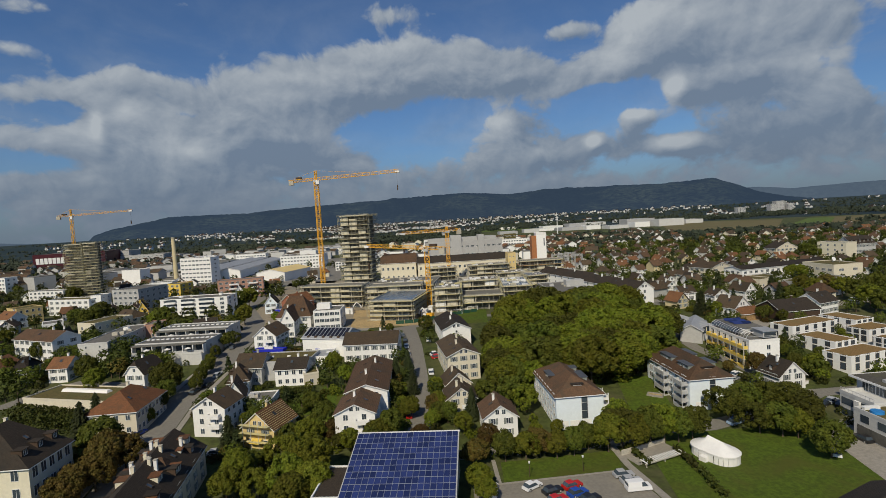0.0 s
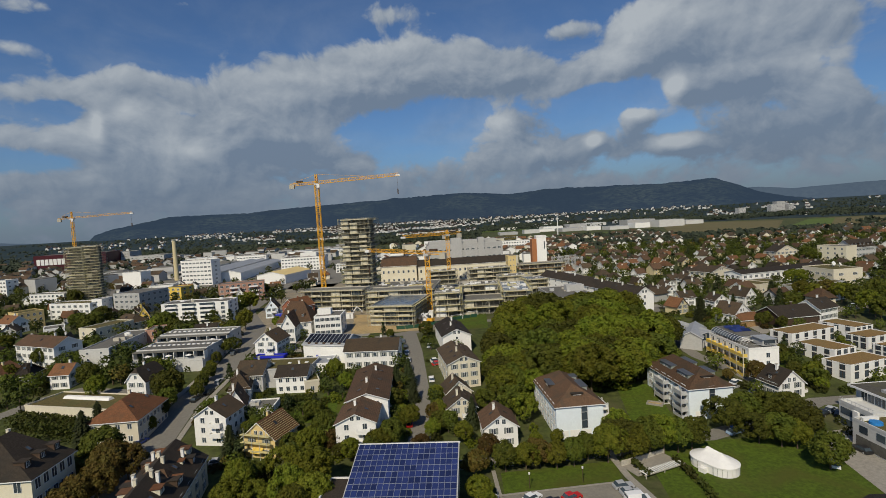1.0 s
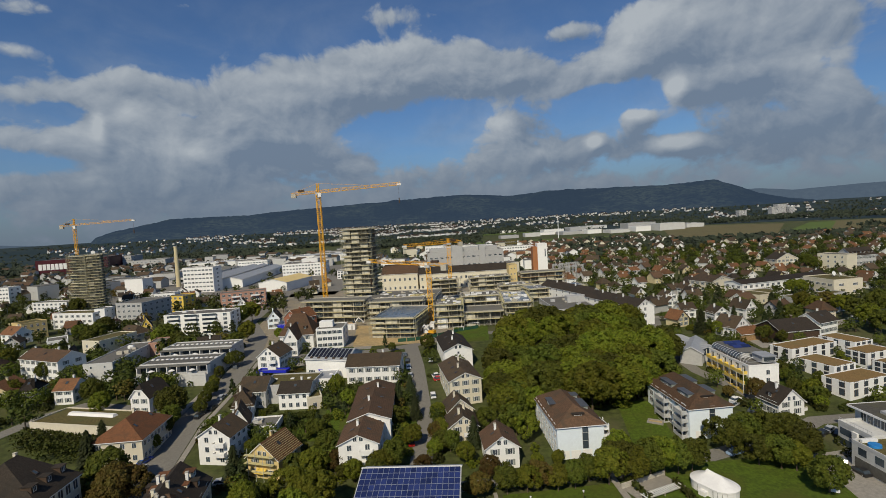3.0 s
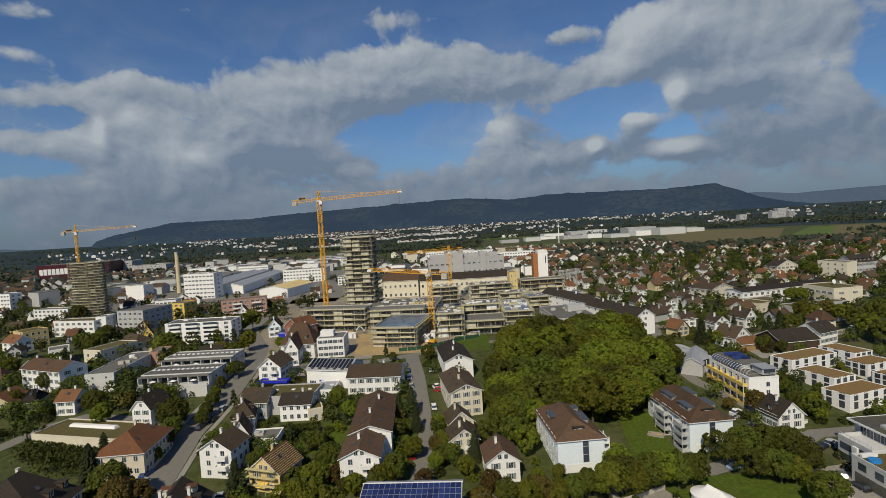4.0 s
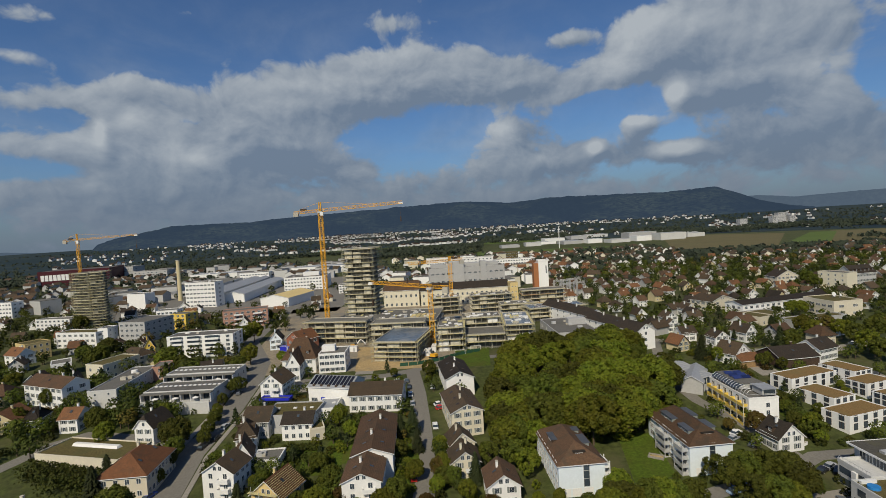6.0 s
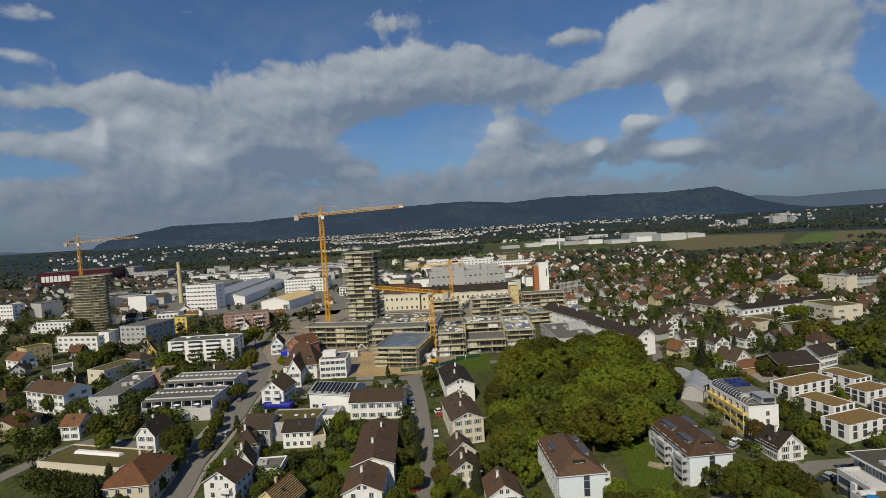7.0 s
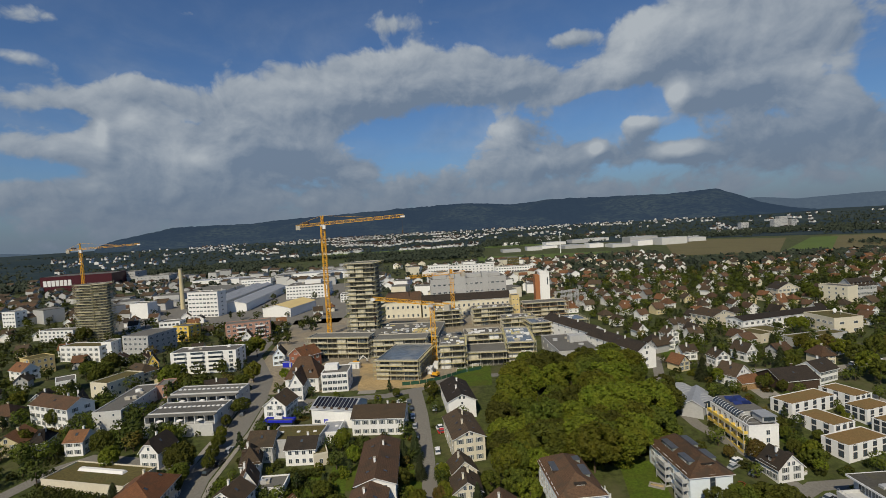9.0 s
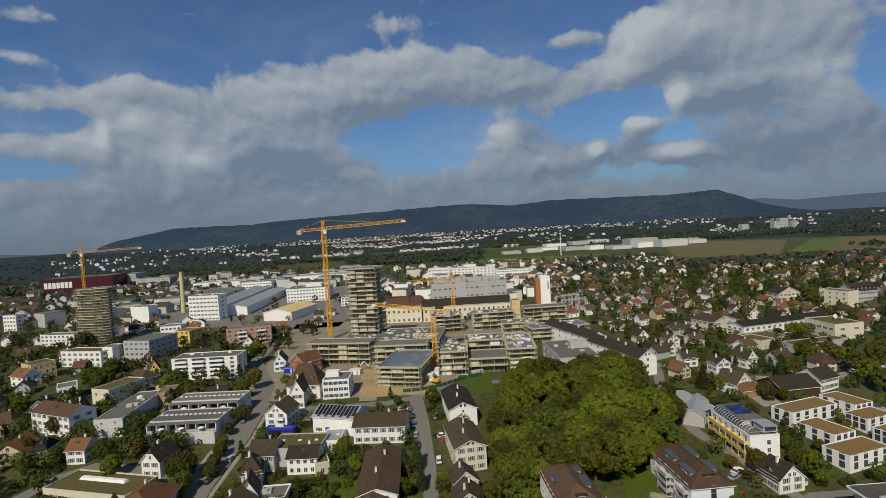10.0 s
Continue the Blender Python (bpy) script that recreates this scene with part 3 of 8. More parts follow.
def house(x, y, rz, w, d, h, rise, wall=None, roof=None, along="y", floors=2, nf=3, ns=3, kind="shut", hip=0.0, half=0.0, over=0.5, label="", group="",
          chim=1, attic=True, dorm=0, lights=1, balc=0, name="house", garage=0, trim=None):
    """A pitched-roof house; its front stands at (x, y), centred, and faces -y before it is turned."""
    wall, roof = wall or WHITE, roof or ROOF
    taken(x, y, w, d, rz)
    ob = empty(name, site(x, y, rz), label or "white plastered house with a brown tiled roof", name.replace("_", " "), group)
    part("wall", gable_wall(w, d, h, 0.0 if hip else rise, along, half), [wall], ob)
    part("roof", gable_roof(w, d, h, rise, over, along, hip=hip, half=half), [roof, trim or FRAME], ob)
    put_windows(ob, "front", w, d, h, floors, nf, kind, inset=0.4)
    for sd in ("right", "left"):
        if faces_street(x, y, rz, sd):
            put_windows(ob, sd, w, d, h, floors, ns, kind, inset=0.6)
    if attic and along == "y" and not hip and rise > 2.2:
        for k in ((-0.8, 0.8) if w > 7 else (0,)):
            part("window", WIN["plain"], None, ob, at=pose(k, 0, h + 0.5) @ Matrix.Scale(0.8, 4))
    for i in range(chim):
        if along == "y":
            cy = d * (0.35 + 0.4 * i / max(1, chim - 1)) if chim > 1 else d * 0.55
            chimney(ob, 0.9 * (1 if i % 2 else -1), cy, h + rise * 0.8, 1.5, wall)
        else:
            chimney(ob, w * (-0.25 + 0.5 * i / max(1, chim - 1)) if chim > 1 else w * 0.15, d / 2 + 0.6, h + rise * 0.85, 1.4, wall)
    slope = math.degrees(math.atan2(rise, (w if along == "y" else d) / 2))
    for i in range(lights):
        if along == "y":
            for sd in (-1, 1):
                yy = d * (i + 0.6) / (lights + 0.4)
                part("skylight", WIN["skylight"], None, ob, at=pose(sd * w * 0.27, yy, h + rise * 0.46 + 0.12, 0, 0, sd * 90) @ pose(0, 0, 0, slope - 90, 0, 0))
        else:
            part("skylight", WIN["skylight"], None, ob, at=pose(w * ((i + 0.5) / lights - 0.5), d * 0.23, h + rise * 0.46 + 0.12) @ pose(0, 0, 0, slope - 90, 0, 0))
    for i in range(dorm):
        if along == "y":
            for sd in (-1, 1):
                dormer(ob, sd * w * 0.42, d * (i + 0.5) / dorm, h + rise * 0.22, sd * 90, roof=roof)
        else:
            dormer(ob, w * ((i + 0.5) / dorm - 0.5), d * 0.1, h + rise * 0.22, 0, roof=roof)
    for i in range(balc):
        balcony(ob, pose(w * 0.2, 0, 0.1 + (i + 1) * h / floors), min(3.4, w * 0.45), 1.3)
    for i in range(garage):
        part("garage_door", GARAGE_MESH, None, ob, at=pose(w * ((i + 0.5) / garage - 0.5) * 0.9, -0.02, 0.1))
    return ob


def block(x, y, rz, w, d, h, wall=None, roof=None, floors=3, nf=5, ns=3, kind="plain", label="", group="", name="apartment_block", parapet=0.45, sides="front right left",
          balconies=(), top=0, hut=None, base=0.9, lights=0, z=None, balc_mat=None, rail=None, bottom=0.0):
    """A flat-roofed building; its front stands at (x, y), centred, and faces -y before it is turned."""
    wall, roof = wall or WHITE, roof or GRAVEL
    taken(x, y, w, d, rz)
    ob = empty(name, site(x, y, rz) if z is None else pose(x, y, z, 0, 0, rz), label or "white flat-roofed apartment block", name.replace("_", " "), group)
    part("wall", Shape().box(-w / 2, 0, -1.6, w / 2, d, h), [wall], ob)
    part("roof", Shape().box(-w / 2 + 0.3, 0.3, h, w / 2 - 0.3, d - 0.3, h + 0.12), [roof], ob)
    if parapet:
        s = Shape().ring(-w / 2 - 0.06, -0.06, w / 2 + 0.06, d + 0.06, 0.36, h - 0.1, h + parapet)
        part("parapet", s, [wall], ob)
    for sd in sides.split():
        n = nf if sd in ("front", "back") else ns
        if n and (sd == "front" or faces_street(x, y, rz, sd)):
            put_windows(ob, sd, w, d, h, floors, n, kind, base=base, inset=0.4, bottom=bottom)
    for u, bw in balconies:
        for fl in range(1, floors):
            balcony(ob, pose(u * w / 2, 0, bottom + fl * (h - bottom) / floors + 0.1), bw, 1.5, balc_mat or wall, rail)
    for i in range(top):
        u, v = random.uniform(-0.35, 0.35) * w, d * random.uniform(0.3, 0.75)
        q = random.uniform(0.5, 1.2)
        part("roof_vent", Shape().box(-q, -q * 0.7, 0, q, q * 0.7, random.uniform(0.5, 1.3)), [random.choice([STEEL, WHITE, CONCRETE])], ob, at=pose(u, v, h + 0.12))
    for i in range(lights):
        part("skylight", Shape().box(-0.6, -0.45, 0, 0.6, 0.45, 0.3, 0).box(-0.5, -0.35, 0.3, 0.5, 0.35, 0.36, 1), [FRAME, CANVAS], ob, at=pose(w * ((i + 0.5) / lights - 0.5), d * 0.55, h + 0.12))
    if hut:
        a, b, c, e2 = hut
        part("roof_hut", Shape().box(-a / 2, -b / 2, 0, a / 2, b / 2, c), [wall], ob, at=pose(e2 * w, d * 0.55, h + 0.12))
    return ob


# trees: crown meshes are built once for each kind and shared
def leaf_cloud(seed, rx, rz, lobes, per, size):
    """An uneven crown of heaped lobes, each a dome of small three-cornered leaf sprays."""
    r = random.Random(seed)
    s = Shape()
    bulge = [(Vector((r.gauss(0, 1), r.gauss(0, 1), r.gauss(0, 0.8))).normalized(), r.uniform(0.1, 0.34)) for _ in range(5)]
    for i in range(lobes):
        v = 1 - 1.62 * (i + 0.5) / lobes
        a = i * 2.39996 + r.uniform(-0.35, 0.35)
        k = math.sqrt(max(0.0, 1 - v * v))
        d = Vector((math.cos(a) * k, math.sin(a) * k, v))
        q = 0.72 + sum(b * max(0, d.dot(w)) ** 3 for w, b in bulge) + r.uniform(-0.10, 0.06)
        c = Vector((d.x * rx * q, d.y * rx * q, d.z * rz * q))
        big = (rx + rz) / 2 * r.uniform(0.20, 0.36)
        for _ in range(per):
            n = (Vector((r.gauss(0, 1), r.gauss(0, 1), r.gauss(0, 1))).normalized() + d * 0.55 + Vector((0, 0, 0.25))).normalized()
            p = c + n * big * (1.0 - 0.45 * r.random() ** 2)
            n = (n + Vector((r.gauss(0, 0.45), r.gauss(0, 0.45), r.gauss(0.1, 0.45)))).normalized()
            u = n.cross(Vector((r.gauss(0, 1), r.gauss(0, 1), r.gauss(0, 1)))).normalized()
            w = n.cross(u)
            e = size * r.uniform(0.6, 1.15)
            s.face([p - u * e, p + u * e * 0.7 - w * e * 0.75, p + u * e * 0.3 + w * e])
    return s


def fir_cloud(seed, high, wide, tiers, size):
    r = random.Random(seed)
    s = Shape()
    for t in range(tiers):
        z = high * (0.08 + 0.92 * t / tiers)
        rad = wide * (1 - t / tiers) ** 0.85 + 0.15
        n = max(6, int(16 * rad / wide) + 4)
        for i in range(n):
            a = 6.283 * (i + r.random()) / n
            for q in (1.0, 0.7, 0.45):
                rr = rad * q * r.uniform(0.75, 1.1)
                p = Vector((math.cos(a) * rr, math.sin(a) * rr, z - rr * 0.28 + r.uniform(-0.2, 0.2)))
                out = Vector((math.cos(a), math.sin(a), -0.4)).normalized()
                side = Vector((-math.sin(a), math.cos(a), r.uniform(-0.4, 0.4)))
                s.face([p - side * size * 0.5, p + out * size * 1.1, p + side * size * 0.5, p - out * size * 0.6 + Vector((0, 0, size * 0.35))])
    return s


def trunk_shape(seed, high, r0, limbs, reach):
    r = random.Random(seed)
    s = Shape().tube(0, 0, -0.5, high, r0, r0 * 0.55, 7)
    for i in range(limbs):
        a = 6.283 * i / limbs + r.uniform(-0.4, 0.4)
        z = high * r.uniform(0.75, 1.0)
        mid = (math.cos(a) * reach * 0.5, math.sin(a) * reach * 0.5, z + reach * 0.45)
        s.bar((0, 0, z), mid, r0 * 0.4, 0, r0 * 0.25)
        s.bar(mid, (math.cos(a + 0.3) * reach, math.sin(a + 0.3) * reach, z + reach * r.uniform(0.8, 1.2)), r0 * 0.25, 0, r0 * 0.08)
    s.bar((0, 0, high), (0, 0, high + reach * 1.2), r0 * 0.5, 0, r0 * 0.1)
    return s


CROWNS, TRUNKS = {}, {}


def tree_meshes(kind, variant, fine):
    """Crown and trunk of a tree of height 10 (scaled afterwards)."""
    key = (kind, variant, fine)
    if key not in CROWNS:
        mt = {"broad": LEAF, "lime": LEAF_LIME, "dark": LEAF_DARK, "rust": LEAF_RUST, "fir": LEAF_FIR}[kind]
        lobes, per, size = {3: (62, 88, 0.33), 2: (40, 60, 0.46)}[fine]
        if kind == "fir":
            tiers, size = {3: (26, 0.55), 2: (18, 0.8)}[fine]
            CROWNS[key] = (fir_cloud(variant * 7 + 3, 9.5, 2.5, tiers, size).mesh("crown", [mt]), 0.9)
            TRUNKS[key] = Shape().tube(0, 0, -0.5, 9.0, 0.22, 0.04, 6).mesh("trunk", [BARK])
        else:
            CROWNS[key] = (leaf_cloud(variant * 11 + len(kind), 3.9, 3.9, lobes, per, size).mesh("crown", [mt]), 6.0)
            TRUNKS[key] = trunk_shape(variant, 3.2, 0.26, 5, 2.4).mesh("trunk", [BARK])
    return key


TREE_LABEL = {"broad": "broad-leaved tree with a full green crown", "lime": "yellow-green broad-leaved tree in full leaf", "dark": "dense dark green broad-leaved tree",
              "rust": "small tree with reddish-brown autumn leaves", "fir": "tall dark green garden conifer"}
tree_count = [0]


def tree(x, y, high, kind="broad", fine=2, wide=1.0, label="", group="", z=None):
    tree_count[0] += 1
    key = tree_meshes(kind, tree_count[0] % 5, fine)
    k = high / 10.0
    ob = new("conifer" if kind == "fir" else "tree", TRUNKS[key])
    ob.matrix_world = pose(x, y, ground_z(x, y) if z is None else z, 0, 0, tree_count[0] * 77 % 360) @ Matrix.Diagonal((k, k, k, 1))
    tagged(ob, label or TREE_LABEL[kind], "tree", group)
    me, up = CROWNS[key]
    part("crown", me, None, ob, at=pose(0, 0, up if kind != "fir" else 0.2) @ Matrix.Diagonal((wide, wide, 1, 1)))
    return ob


def grove(name, spots, label, sprays=62, leaf=1.0):
    """Many garden trees farther off, joined: leaf sprays over short trunks."""
    r = random.Random(len(spots))
    s = Shape()
    for x, y, h, slot in spots:
        z0 = ground_z(x, y)
        s.bar((x, y, z0 - 0.3), (x, y, z0 + h * 0.5), 0.16, 4, 0.1)
        rx, rz = h * (0.2 if slot == 3 else 0.36), h * 0.36
        bul = [(r.uniform(0, 6.28), r.uniform(0.1, 0.35)) for _ in range(3)]
        for _ in range(sprays):
            a, u = r.uniform(0, 6.283), r.random() ** 0.5
            v = r.uniform(-1, 1)
            k = math.sqrt(max(0, 1 - v * v)) * (1 + sum(b * max(0, math.cos(a - q)) for q, b in bul))
            if slot == 3:
                k = (1 - v) * 0.62
            u = 0.55 + 0.45 * u
            c = Vector((x + math.cos(a) * k * rx * u, y + math.sin(a) * k * rx * u, z0 + h * 0.62 + v * rz * (1.05 if slot == 3 else u)))
            q = h * r.uniform(0.055, 0.10) * leaf
            n = Vector((math.cos(a) * k + r.gauss(0, 0.4), math.sin(a) * k + r.gauss(0, 0.4), v * 0.7 + r.gauss(0.35, 0.4))).normalized()
            e = n.cross(Vector((r.gauss(0, 1), r.gauss(0, 1), r.gauss(0, 1)))).normalized() * q
            w = n.cross(e)
            for _ in range(2):
                o = Vector((r.gauss(0, 1), r.gauss(0, 1), r.gauss(0, 0.7))) * q * 0.6
                s.face([c + o - e, c + o - w * 0.75, c + o + e * 0.9, c + o + w * 0.8], slot)
    tagged(new(name, s.mesh(name, [LEAF_DARK, LEAF, HEDGE, LEAF_FIR, BARK, LEAF_RUST])), label, "trees", kind="stuff")


BUSHES = {}


def bush(x, y, r, h, mt=None, label="rounded green garden shrub"):
    mt = mt or HEDGE
    v = int(abs(x * 13 + y * 7)) % 3
    if (mt.name, v) not in BUSHES:
        BUSHES[mt.name, v] = leaf_cloud(40 + v, 1.0, 1.0, 16, 32, 0.17).mesh("shrub", [mt])
    ob = new("shrub", BUSHES[mt.name, v])
    ob.matrix_world = pose(x, y, ground_z(x, y) + h * 0.42, 0, 0, v * 100 + x) @ Matrix.Diagonal((r, r, h * 0.62, 1))
    return tagged(ob, label, "shrub")


def hedge(x0, y0, x1, y1, wide=1.0, high=1.4, label="clipped green hedge beside the path"):
    """A hedge between two points, of leaf sprays over a dense core."""
    r = random.Random(int(x0 * 31 + y0))
    n = math.hypot(x1 - x0, y1 - y0)
    s = Shape()
    for _ in range(int(n * 26)):
        t, u, v = r.random(), r.uniform(-0.5, 0.5) * wide, r.random() ** 0.6 * high
        p = Vector((n * t - n / 2, u, v))
        q = 0.3
        e = Vector((r.gauss(0, 1), r.gauss(0, 1), r.gauss(0, 1))).normalized() * q
        g = e.cross(Vector((r.gauss(0, 1), r.gauss(0, 1), r.gauss(0, 1))).normalized())
        s.face([p - e, p - g * 1.6, p + e, p + g * 1.6])
    mx, my = (x0 + x1) / 2, (y0 + y1) / 2
    ob = new("hedge", s.mesh("hedge", [HEDGE]))
    tilt = math.degrees(math.atan2(ground_z(x1, y1) - ground_z(x0, y0), n))
    ob.matrix_world = pose(mx, my, ground_z(mx, my), 0, 0, math.degrees(math.atan2(y1 - y0, x1 - x0))) @ pose(0, 0, 0, 0, -tilt, 0)
    return tagged(ob, label, "hedge")


# cars
def car_meshes(length, wide, high, van=False):
    s = Shape()
    L, Wd = length / 2, wide / 2
    belt, sill = high * 0.58, 0.28
    s.solid([(-L, -Wd, sill), (L, -Wd, sill), (L, Wd, sill), (-L, Wd, sill), (-L * 0.98, -Wd * 0.97, belt), (L * 0.96, -Wd * 0.95, belt * 0.84), (L * 0.96, Wd * 0.95, belt * 0.84), (-L * 0.98, Wd * 0.97, belt)])
    a0, a1, b0, b1 = (-L * 0.95, L * 0.66, -L * 0.94, L * 0.40) if van else (-L * 0.88, L * 0.42, -L * 0.66, L * 0.08)
    s.solid([(b0, -Wd * 0.8, high - 0.06), (b1, -Wd * 0.8, high - 0.06), (b1, Wd * 0.8, high - 0.06), (b0, Wd * 0.8, high - 0.06),
             (b0 + 0.1, -Wd * 0.72, high), (b1 - 0.1, -Wd * 0.72, high), (b1 - 0.1, Wd * 0.72, high), (b0 + 0.1, Wd * 0.72, high)])
    g = Shape().solid([(a0, -Wd * 0.93, belt * 0.9), (a1, -Wd * 0.93, belt * 0.9), (a1, Wd * 0.93, belt * 0.9), (a0, Wd * 0.93, belt * 0.9),
                       (b0, -Wd * 0.79, high - 0.05), (b1, -Wd * 0.79, high - 0.05), (b1, Wd * 0.79, high - 0.05), (b0, Wd * 0.79, high - 0.05)])
    if van:
        s.solid([(a0, -Wd * 0.95, belt * 0.85), (L * 0.18, -Wd * 0.95, belt * 0.85), (L * 0.18, Wd * 0.95, belt * 0.85), (a0, Wd * 0.95, belt * 0.85),
                 (b0, -Wd * 0.82, high - 0.03), (L * 0.18, -Wd * 0.82, high - 0.03), (L * 0.18, Wd * 0.82, high - 0.03), (b0, Wd * 0.82, high - 0.03)])
    w = Shape()
    k = 12
    for i in range(k):
        a, b = 6.283 * i / k, 6.283 * (i + 1) / k
        w.face([(0.32 * math.cos(a), -0.1, 0.32 * math.sin(a)), (0.32 * math.cos(b), -0.1, 0.32 * math.sin(b)), (0.32 * math.cos(b), 0.1, 0.32 * math.sin(b)), (0.32 * math.cos(a), 0.1, 0.32 * math.sin(a))])
    for yy in (-0.1, 0.1):
        w.face([(0.32 * math.cos(6.283 * i / k), yy, 0.32 * math.sin(6.283 * i / k)) for i in range(k)])
        w.face([(0.19 * math.cos(6.283 * i / k), yy * 1.05, 0.19 * math.sin(6.283 * i / k)) for i in range(k)], 1)
    return s, g, w


def car_paint(name, color):
    mt = material(name, color, 0.3, 0.04, 0.5, 0.3, 0.0, spec=0.6)
    return mt


PAINTS = {"white": car_paint("white_car_paint", (0.75, 0.75, 0.75)), "silver": car_paint("silver_car_paint", (0.38, 0.39, 0.41)), "black": car_paint("black_car_paint", (0.02, 0.02, 0.022)),
          "red": car_paint("red_car_paint", (0.45, 0.02, 0.015)), "blue": car_paint("blue_car_paint", (0.02, 0.07, 0.35)), "grey": car_paint("grey_car_paint", (0.11, 0.12, 0.13)),
          "lightblue": car_paint("light_blue_car_paint", (0.30, 0.42, 0.58))}
CAR_BODIES = {}
WHEEL = car_meshes(4.3, 1.78, 1.46)[2].mesh("wheel", [BLACK, STEEL])


def car(x, y, rz, paint="white", van=False, group="parked cars", z=None):
    """A parked car, its nose towards +x before it is turned."""
    key = (paint, van)
    L = 5.0 if van else 4.3
    if key not in CAR_BODIES:
        b, g, _ = car_meshes(L, 1.95 if van else 1.78, 2.0 if van else 1.46, van)
        CAR_BODIES[key] = (b.mesh("body", [PAINTS[paint]]), g.mesh("windows", [GLASS]))
    b, g = CAR_BODIES[key]
    slope = math.degrees(math.atan((ground_z(x, y + 1) - ground_z(x, y - 1)) / 2))
    ob = empty("van" if van else "car", pose(x, y, (ground_z(x, y) if z is None else z) + 0.06, slope, 0, 0) @ pose(0, 0, 0, 0, 0, rz), "%s %s parked on the asphalt" % (paint.replace("lightblue", "light blue"), "delivery van" if van else "passenger car"), "van" if van else "car", group)
    part("body", b, None, ob)
    part("windows", g, None, ob)
    for px in (-L * 0.31, L * 0.31):
        for py in (-0.8, 0.8):
            part("wheel", WHEEL, None, ob, at=pose(px, py, 0.32))
    return ob


def strip(name, pts, wide, mt, lift=0.05, label="", category="", step=6.0):
    """A road or path along a line of points, laid on the ground."""
    xs_ = [p[0] for p in pts]
    ROADS.append((pts, wide, sum(xs_) / len(xs_), max(xs_) - min(xs_)))
    s = Shape()
    line = []
    for (ax, ay), (bx, by) in zip(pts, pts[1:]):
        n = max(1, int(math.hypot(bx - ax, by - ay) / step))
        line += [(ax + (bx - ax) * i / n, ay + (by - ay) * i / n) for i in range(n)]
    line.append(pts[-1])
    k = len(line)
    for i, (px, py) in enumerate(line):
        qx, qy = line[min(i + 1, k - 1)][0] - line[max(i - 1, 0)][0], line[min(i + 1, k - 1)][1] - line[max(i - 1, 0)][1]
        n = math.hypot(qx, qy) or 1
        for sd in (-0.5, 0.5):
            vx, vy = px + qy / n * wide * sd * -1, py - qx / n * wide * sd * -1
            s.v.append((vx, vy, ground_z(vx, vy) + lift))
    for i in range(k - 1):
        s.f.append((2 * i, 2 * i + 2, 2 * i + 3, 2 * i + 1))
        s.s.append(0)
    # skirt down to the ground on both edges
    for i in range(k - 1):
        for o, sg in ((0, 1), (1, -1)):
            a, b = s.v[2 * i + o], s.v[2 * i + 2 + o]
            s.face([a, b, (b[0], b[1], b[2] - 0.3), (a[0], a[1], a[2] - 0.3)])
    ob = new(name, s.mesh(name, [mt]))
    return tagged(ob, label, category or name, kind="structure")


def patch(name, corners, mt, lift=0.04, label="", n=14, kind="structure"):
    """A four-cornered piece of ground, draped over the slope."""
    s = Shape()
    a, b, c, d = [Vector(p) for p in corners]
    for i in range(n + 1):
        for j in range(n + 1):
            u, v = i / n, j / n
            p = a * (1 - u) * (1 - v) + b * u * (1 - v) + c * u * v + d * (1 - u) * v
            s.v.append((p.x, p.y, ground_z(p.x, p.y) + lift))
    for i in range(n):
        for j in range(n):
            k = i * (n + 1) + j
            s.f.append((k, k + n + 1, k + n + 2, k + 1))
            s.s.append(0)
    ob = new(name, s.mesh(name, [mt]))
    return tagged(ob, label, name.replace("_", " "), kind=kind)


# ---- the ground, and the hills behind it ----
g = Shape()
xs = sorted(set([-4900, -3600, -2600, -1800, -1200, -900] + list(range(-700, 701, 20)) + [900, 1200, 1800, 2600, 3600, 4900]))
ys = sorted(set([-4900, -2500, -1200, -600, -300, -150] + list(range(-80, 260, 6)) + list(range(260, 700, 20)) + [800, 1000, 1300, 1700, 2200, 2800, 3500, 4200, 4900]))
for yy in ys:
    for xx in xs:
        g.v.append((xx, yy, ground_z(xx, yy)))
for j in range(len(ys) - 1):
    for i in range(len(xs) - 1):
        k = j * len(xs) + i
        g.f.append((k, k + 1, k + len(xs) + 1, k + len(xs)))
        g.s.append(0)
tagged(new("ground", g.mesh("ground", [EARTHGREEN])), "green and brown garden ground of the town, rising gently", "ground", kind="structure")


# ---- houses placed along the streets ----
house(-25.0, 124.9, 1.5, 10.1, 12.4, 8.2, 2.3, roof=ROOF_RED, floors=3, nf=2, ns=3, kind="plain", balc=2, label="white three-storey house with a long red-brown tiled roof")
house(-24.0, 137.9, 3, 11.6, 29.5, 8.3, 2, roof=ROOF_RED, floors=3, nf=2, ns=8, kind="plain", chim=2, lights=3, label="long white apartment house with a red-brown tiled roof")
house(2.2, 137.1, 5, 8.1, 9, 5.2, 2.9, wall=CREAM, roof=ROOF, nf=2, ns=2, balc=1, chim=2, label="cream two-storey house with shutters and a balcony")
house(1.8, 147.4, 12, 7.5, 8, 5.1, 3.2, wall=CREAM, roof=ROOF, nf=2, ns=2, label="cream house with a brown tiled roof")
house(11.4, 123.8, 3.0, 8.4, 10, 5.7, 2.9, wall=WHITE, roof=ROOF_RED, nf=2, ns=2, label="small white house with a red-brown gabled roof")
house(4.0, 160.8, 10.0, 10.4, 20.7, 8.4, 2.3, wall=CREAM, roof=ROOF, floors=3, nf=3, ns=4, lights=3, chim=2, label="three-storey cream house with shutters and skylights")
